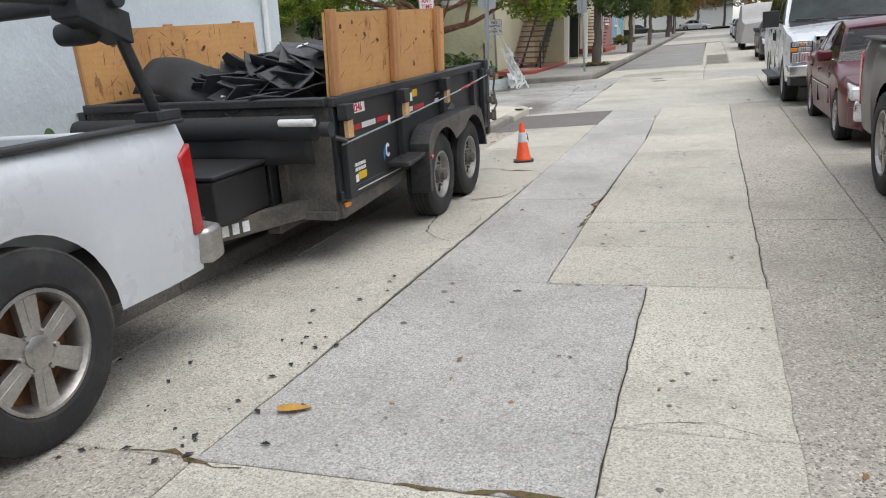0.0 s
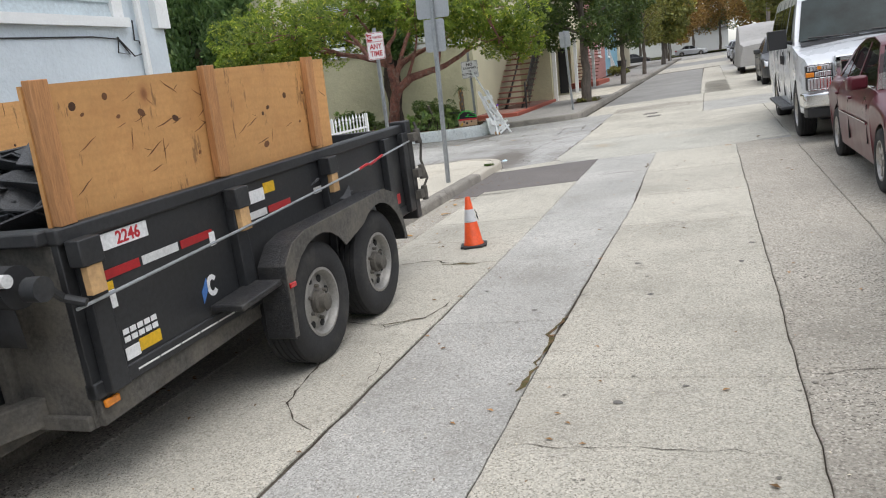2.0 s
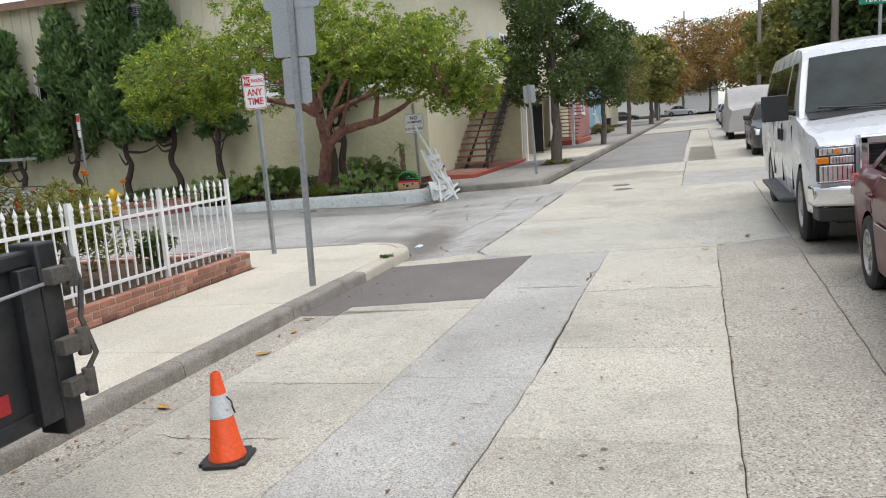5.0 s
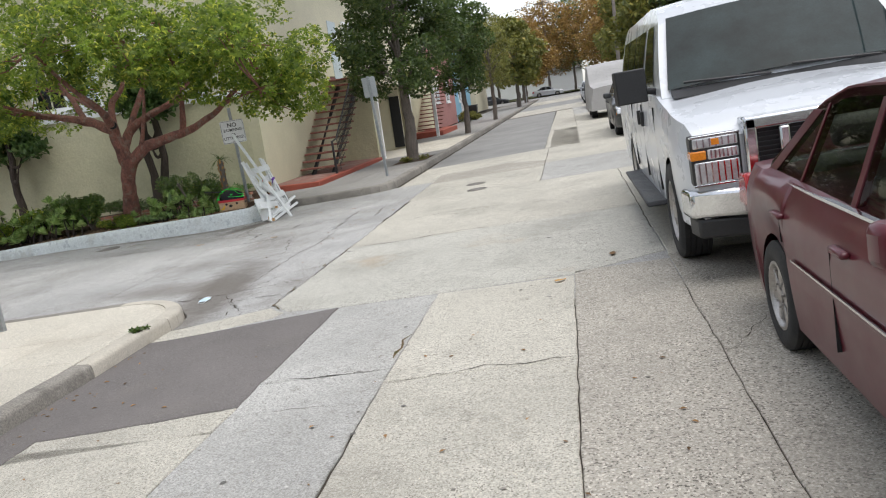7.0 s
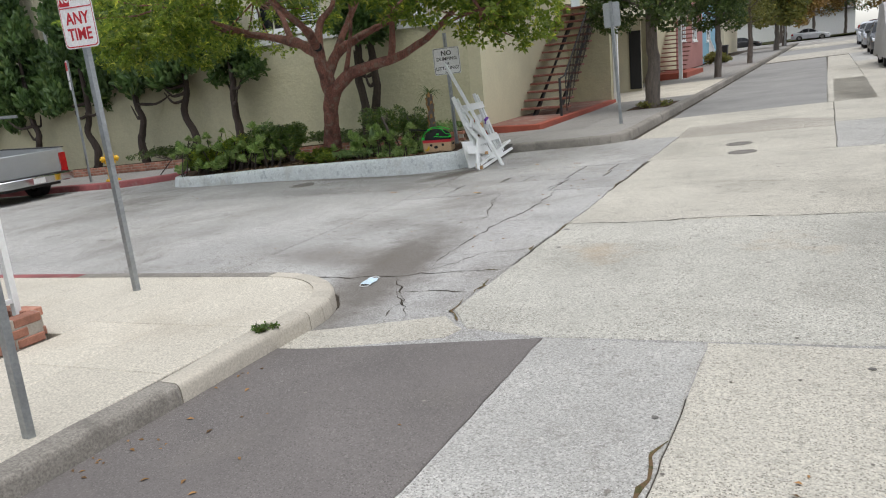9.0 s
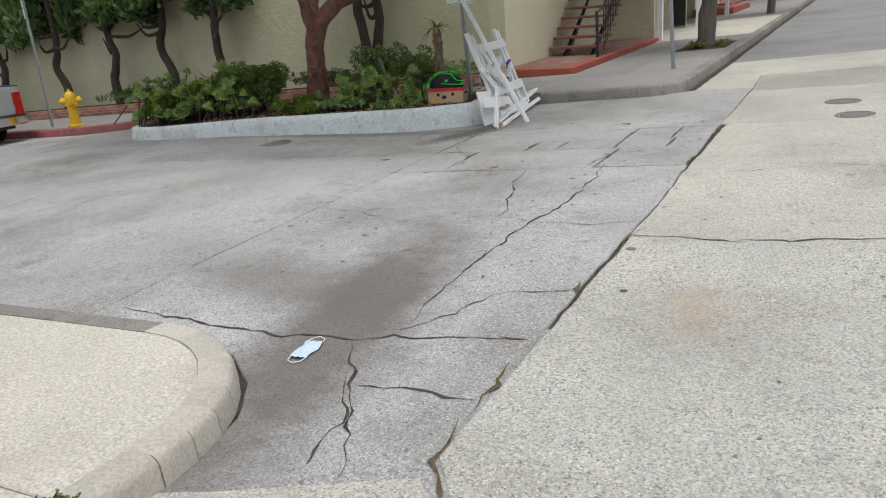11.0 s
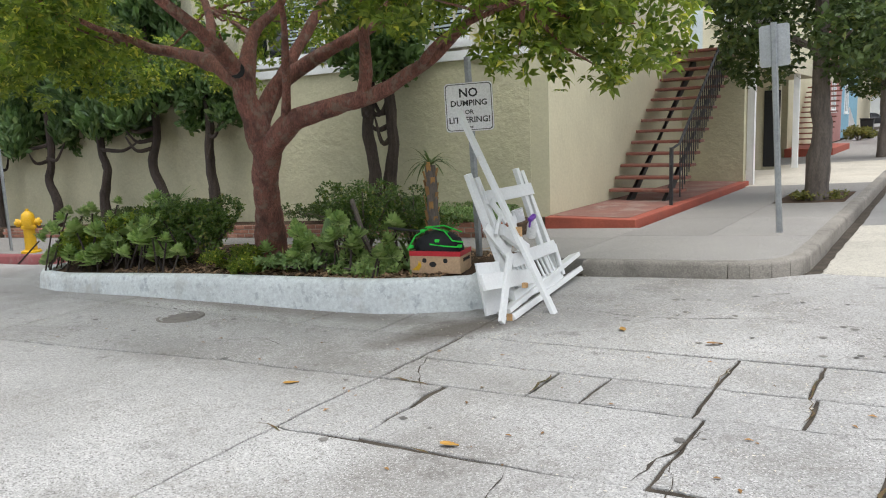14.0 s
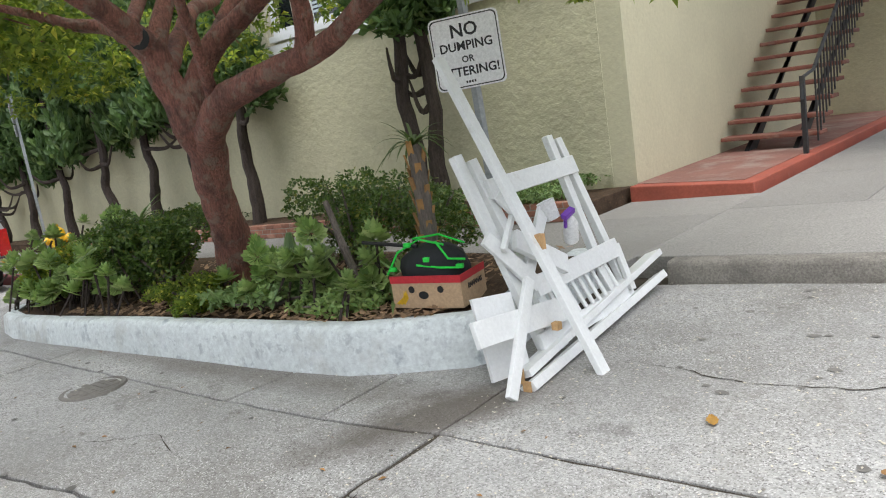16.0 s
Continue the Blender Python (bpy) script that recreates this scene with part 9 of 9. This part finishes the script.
for i in range(84):
    zone = i % 4
    if zone < 2:
        x, y = rr.uniform(-10.7, -8.4), rr.uniform(22.0, 22.6)
        z = bed_z(x, y) + rr.uniform(0.15, 0.72)
    elif zone == 2:
        x, y = rr.uniform(-7.2, -5.85), rr.uniform(22.4, 23.0)
        z = bed_z(x, y) + rr.uniform(0.12, 0.45)
    else:
        x, y = rr.uniform(-10.7, -9.0), rr.uniform(21.96, 22.4)
        z = bed_z(x, y) + rr.uniform(0.06, 0.25)
    rosette(x, y, z, rr.uniform(0.075, 0.145), green_succ, i, 35)

for i in range(34):
    u = rr.random()
    x = rr.choice((rr.uniform(-11.15, -9.3), rr.uniform(-9.6, -8.3), rr.uniform(-7.5, -5.9)))
    y = rr.uniform(22.05, 22.5) if x < -8.2 else rr.uniform(22.35, 22.75)
    rosette(x, y, bed_z(x, y) + (rr.uniform(0.10, 0.55) if x < -8.2 else rr.uniform(0.08, 0.34)), rr.uniform(0.07, 0.13), green_succ, 200 + i, 35)


def shrub(x, y, w, h, mat, seed, leaves, label, leaf=0.030, category="shrub", wide=0.6, z0=None, d=None):
    rng = np.random.default_rng(seed)
    z = bed_z(x, y) if z0 is None else z0
    th = empty("shrub", pose(x, y, z - 0.03), label, category)
    bm = bmesh.new()
    for k in range(7):
        a, r = k * 0.9, w * rng.uniform(0.3, 0.8)
        limb(bm, [(0, 0, 0), (r * 0.4 * math.cos(a), r * 0.4 * math.sin(a), h * 0.4), (r * math.cos(a), r * math.sin(a), h * rng.uniform(0.6, 0.9))], [0.022, 0.015, 0.006], 5)
    part("stem", bm, bark_grey, th)
    clumps = [(w * 0.65 * rng.uniform(-1, 1), (d or w) * 0.55 * rng.uniform(-1, 1), h * rng.uniform(0.35, 0.85), w * 0.32, (d or w) * 0.32, h * 0.22) for _ in range(14)]
    pts = crown_points(rng, clumps, leaves, 0.5)
    pts[:, 2] = np.maximum(pts[:, 2], 0.03)
    tpl = np.array([(0, 0, 0), (0.55, wide * 0.55, 0.15), (1, 0, 0.05), (0.55, -wide * 0.55, 0.15), (0, 0, 0), (-0.3, 0.65, 0.35), (0.05, 1.0, 0.2), (0.3, 0.55, 0.3), (0, 0, 0), (-0.35, -0.6, 0.3), (-0.05, -1.0, 0.15), (0.3, -0.6, 0.3)]) * leaf
    foliage("leaves", th, mat, pts, (tpl, [(0, 1, 2, 3), (4, 5, 6, 7), (8, 9, 10, 11)]), rng, (0.7, 1.4), 0.7)


shrub(-9.0, 22.65, 0.65, 0.85, green_jade, 1, 2600, "rounded jade plant thick with small green leaves", 0.040)
shrub(-8.45, 22.55, 0.42, 0.70, green_jade, 2, 1400, "rounded jade plant thick with small green leaves", 0.040)
shrub(-9.8, 22.6, 0.7, 0.65, green_fresh, 3, 1100, "tangled green shrub in the planter", 0.045)
shrub(-10.45, 22.35, 0.45, 0.50, green_fresh, 4, 900, "yellow-green bushy plant at the planter's end", 0.05)
shrub(-6.85, 23.35, 0.55, 0.85, green_jade, 5, 1700, "yellowing jade plant with woody stems", 0.034)
shrub(-6.45, 23.7, 0.55, 0.80, green_jade, 6, 1500, "dark leafy shrub behind the planter", 0.035)
shrub(-7.75, 22.40, 0.38, 0.26, green_fresh, 7, 900, "low mat of fine yellow-green ground cover", 0.035, "ground cover", 0.2)
shrub(-7.45, 22.22, 0.20, 0.22, green_fresh, 8, 700, "small bright green tuft", 0.030, "ground cover", 0.2)
shrub(-6.9, 22.5, 0.5, 0.20, green_aloe, 9, 500, "low grey-green succulents over the soil", 0.05, "ground cover")
shrub(-6.2, 22.6, 0.4, 0.18, green_succ, 10, 400, "low grey-green succulents over the soil", 0.05, "ground cover")
shrub(-10.0, 26.5, 1.3, 0.35, green_mid, 11, 900, "low leafy plants along the wall", 0.05, "ground cover", z0=gz(-10, 26.5) + 0.32)
shrub(-7.8, 26.6, 1.1, 0.25, green_aloe, 12, 900, "low grey-green plants along the wall", 0.05, "ground cover", z0=gz(-7.2, 26.6) + 0.32)
shrub(-15.5, 26.5, 1.4, 0.35, green_mid, 13, 700, "low leafy plants along the wall", 0.06, "ground cover", z0=gz(-15.5, 26.5) + 0.32)


def blades(x, y, n, length, width, mat, seed, label, category, lift=0.0, arch=0.5, name="aloe"):
    """Long tapering leaves in a crown, arching outwards."""
    rng = random.Random(seed)
    th = empty(name, pose(x, y, bed_z(x, y) + lift), label, category)
    for i in range(n):
        a = 2.4 * i + rng.uniform(-0.2, 0.2)
        ln = length * rng.uniform(0.7, 1.1)
        st = rng.uniform(0.35, 1.0)
        bm = bmesh.new()
        rows = []
        for k in range(7):
            u = k / 6
            r = ln * u * (0.35 + 0.6 * st)
            z = ln * (u * (1.1 - 0.7 * st) - arch * u * u * st * 0.9)
            w = width * (1 - u) ** 0.7 * (0.75 + 0.5 * u)
            c, s = math.cos(a), math.sin(a)
            rows.append([bm.verts.new((r * c - q * w * s, r * s + q * w * c, z + abs(q) * 0.35 * w)) for q in (-0.5, 0, 0.5)])
        for p, q in zip(rows, rows[1:]):
            for k in (0, 1):
                bm.faces.new((p[k], p[k + 1], q[k + 1], q[k]))
        part("leaf", bm, mat, th)
    return th


blades(-6.0, 23.0, 26, 0.42, 0.055, green_aloe, 1, "spiky aloe clump with pointed green leaves", "aloe", 0.06)
blades(-5.85, 22.75, 22, 0.34, 0.05, green_aloe, 2, "spiky aloe clump with pointed green leaves", "aloe", 0.02)
blades(-7.15, 22.45, 20, 0.36, 0.030, green_yellowing, 3, "reddish-green spiky bromeliad clump", "bromeliad", 0.02)
blades(-7.45, 22.5, 16, 0.30, 0.028, green_yellowing, 4, "reddish-green spiky bromeliad clump", "bromeliad", 0.02)
blades(-9.2, 22.75, 22, 0.42, 0.05, green_aloe, 5, "dark arching aloe on a tall stem", "aloe", 0.62, 0.9)
blades(-10.6, 23.25, 18, 0.45, 0.03, green_fresh, 6, "wispy yellow-green strap-leaved plant", "plant", 0.35, 0.6)
blades(-10.3, 23.35, 18, 0.55, 0.03, green_fresh, 7, "wispy yellow-green strap-leaved plant", "plant", 0.40, 0.5)
blades(-10.7, 22.3, 18, 0.30, 0.04, green_aloe, 8, "spiky green plant at the planter's end", "plant", 0.05)


def palm_like():
    th = blades(-5.70, 22.97, 24, 0.36, 0.030, green_mid, 12, "small tree aloe with a shaggy brown trunk", "tree aloe", 0.98, 1.1, "tree_aloe")
    bm = bmesh.new()
    limb(bm, [(0, 0, -1.0), (0.02, 0, -0.5), (0, 0, 0.0)], [0.045, 0.055, 0.05], 9)
    part("trunk", bm, bark_grey, th)
    for k in range(26):
        a, z = 2.4 * k, -0.75 + 0.028 * k
        bm = bmesh.new()
        box(bm, -0.02, 0.02, 0.045, 0.052, 0, 0.10, pose(0, 0, z, 0, 0, math.degrees(a)) @ pose(0, 0, 0, -14, 0, 0))
        part("dead_leaf", bm, leaf_brown, th)


palm_like()
bm = bmesh.new()
limb(bm, [(0, 0, 0), (0.01, 0, 0.25), (0.0, 0, 0.55)], [0.06, 0.085, 0.02], 8)
ob = part("cactus_pad", bm, green_aloe)
ob.matrix_world = pose(-6.78, 22.63, bed_z(-6.78, 22.6) - 0.03, 0, 8, 0)
tagged(ob, "upright blue-green cactus column in the soil", "cactus")
bm = bmesh.new()
limb(bm, [(0, 0, 0), (-0.14, 0, 0.35), (-0.28, 0.02, 0.68)], [0.03, 0.028, 0.022], 7)
ob = part("dead_branch", bm, bark_grey)
ob.matrix_world = pose(-6.40, 22.95, bed_z(-6.4, 22.9) - 0.02)
tagged(ob, "bare dead branch leaning in the planter", "branch")

# ---- front garden, weeds, house plants ----
shrub(-5.6, 12.6, 0.8, 1.25, green_yellowing, 30, 1500, "straggly rose bush behind the fence", 0.055, z0=gz(-5.6, 12.6) + 0.27)
shrub(-6.3, 11.6, 1.0, 1.5, green_yellowing, 31, 1800, "straggly rose bush behind the fence", 0.055, z0=gz(-6.3, 11.6) + 0.27)
shrub(-7.6, 13.0, 0.9, 1.2, green_mid, 32, 1300, "straggly rose bush behind the fence", 0.055, z0=gz(-7.6, 13) + 0.27)
shrub(-5.2, 13.7, 0.3, 0.5, green_mid, 33, 260, "small leafy plant behind the fence", 0.05, z0=gz(-5.2, 13.7) + 0.27)
petals_orange = material("orange_rose_petal", (0.80, 0.25, 0.02), rough=0.6, var=0.2, bump=0.0)
rr = random.Random(2)
for i in range(14):
    x, y = rr.uniform(-7.0, -5.1), rr.uniform(11.3, 13.3)
    th = empty("rose", pose(x, y, gz(x, y) + 0.27 + rr.uniform(0.75, 1.35)), "orange rose in bloom on a thin stem", "flower", "roses")
    bm = bmesh.new()
    for ly in range(3):
        for k in range(6):
            a = k * 1.047 + ly * 0.5
            r = 0.042 - 0.011 * ly
            vs = [bm.verts.new((u * r * math.cos(a) - v * r * math.sin(a), u * r * math.sin(a) + v * r * math.cos(a), z * 0.04 + ly * 0.006)) for u, v, z in ((0, 0, 0), (0.7, 0.45, 0.4), (1.0, 0, 0.75), (0.7, -0.45, 0.4))]
            bm.faces.new(vs)
    part("petals", bm, petals_orange, th)
    bm = bmesh.new()
    tube(bm, [(0, 0, 0), (0.02, 0.02, -0.5)], 0.005, 5)
    part("stem", bm, green_mid, th)
for i, (x, y, s) in enumerate(((-5.0, 6.6, 0.55), (-5.05, 6.9, 0.45), (-5.0, 5.9, 0.35))):
    blades(x, y, 7, s, 0.16, green_mid, 50 + i, "broad green leaves growing by the house wall", "plant", 0.55, 0.3, "house_plant")
shrub(-5.0, 4.4, 0.5, 0.9, green_autumn, 55, 240, "sparse dry shrub by the house wall", 0.04, z0=gz(-5, 4.4) + 0.15)
shrub(-4.9, 8.9, 0.35, 1.3, green_yellowing, 56, 420, "thin flowering shrub by the house corner", 0.05, z0=gz(-5, 8.9) + 0.15)
shrub(-5.6, 60.3, 1.0, 0.8, green_yellowing, 57, 700, "overgrown weeds beside the pavement", 0.09, z0=gz(-5.6, 60) + 0.1)
shrub(-3.4, 30.4, 0.45, 0.16, green_yellowing, 58, 260, "dry weeds round the street tree", 0.05, "weeds", z0=gz(-3.4, 30.4) + 0.13)
shrub(7.4, 21.0, 1.0, 1.9, green_mid, 59, 1300, "dense green bush in a front yard", 0.10, z0=gz(7.4, 21) + 0.1)
shrub(-2.72, 14.70, 0.09, 0.035, green_jade, 60, 110, "small weeds in the kerb joint", 0.02, "weeds", z0=gz(-2.8, 14.6) + 0.14)
shrub(6.6, 66, 1.2, 2.0, green_mid, 62, 900, "dense green bush in a front yard", 0.14, z0=gz(6.6, 66))
shrub(7.0, 52, 1.2, 2.2, green_mid, 63, 900, "dense green bush in a front yard", 0.14, z0=gz(7, 52))

# ---- brick by brick ----
for args in BRICKS:
    brick_wall(*args)
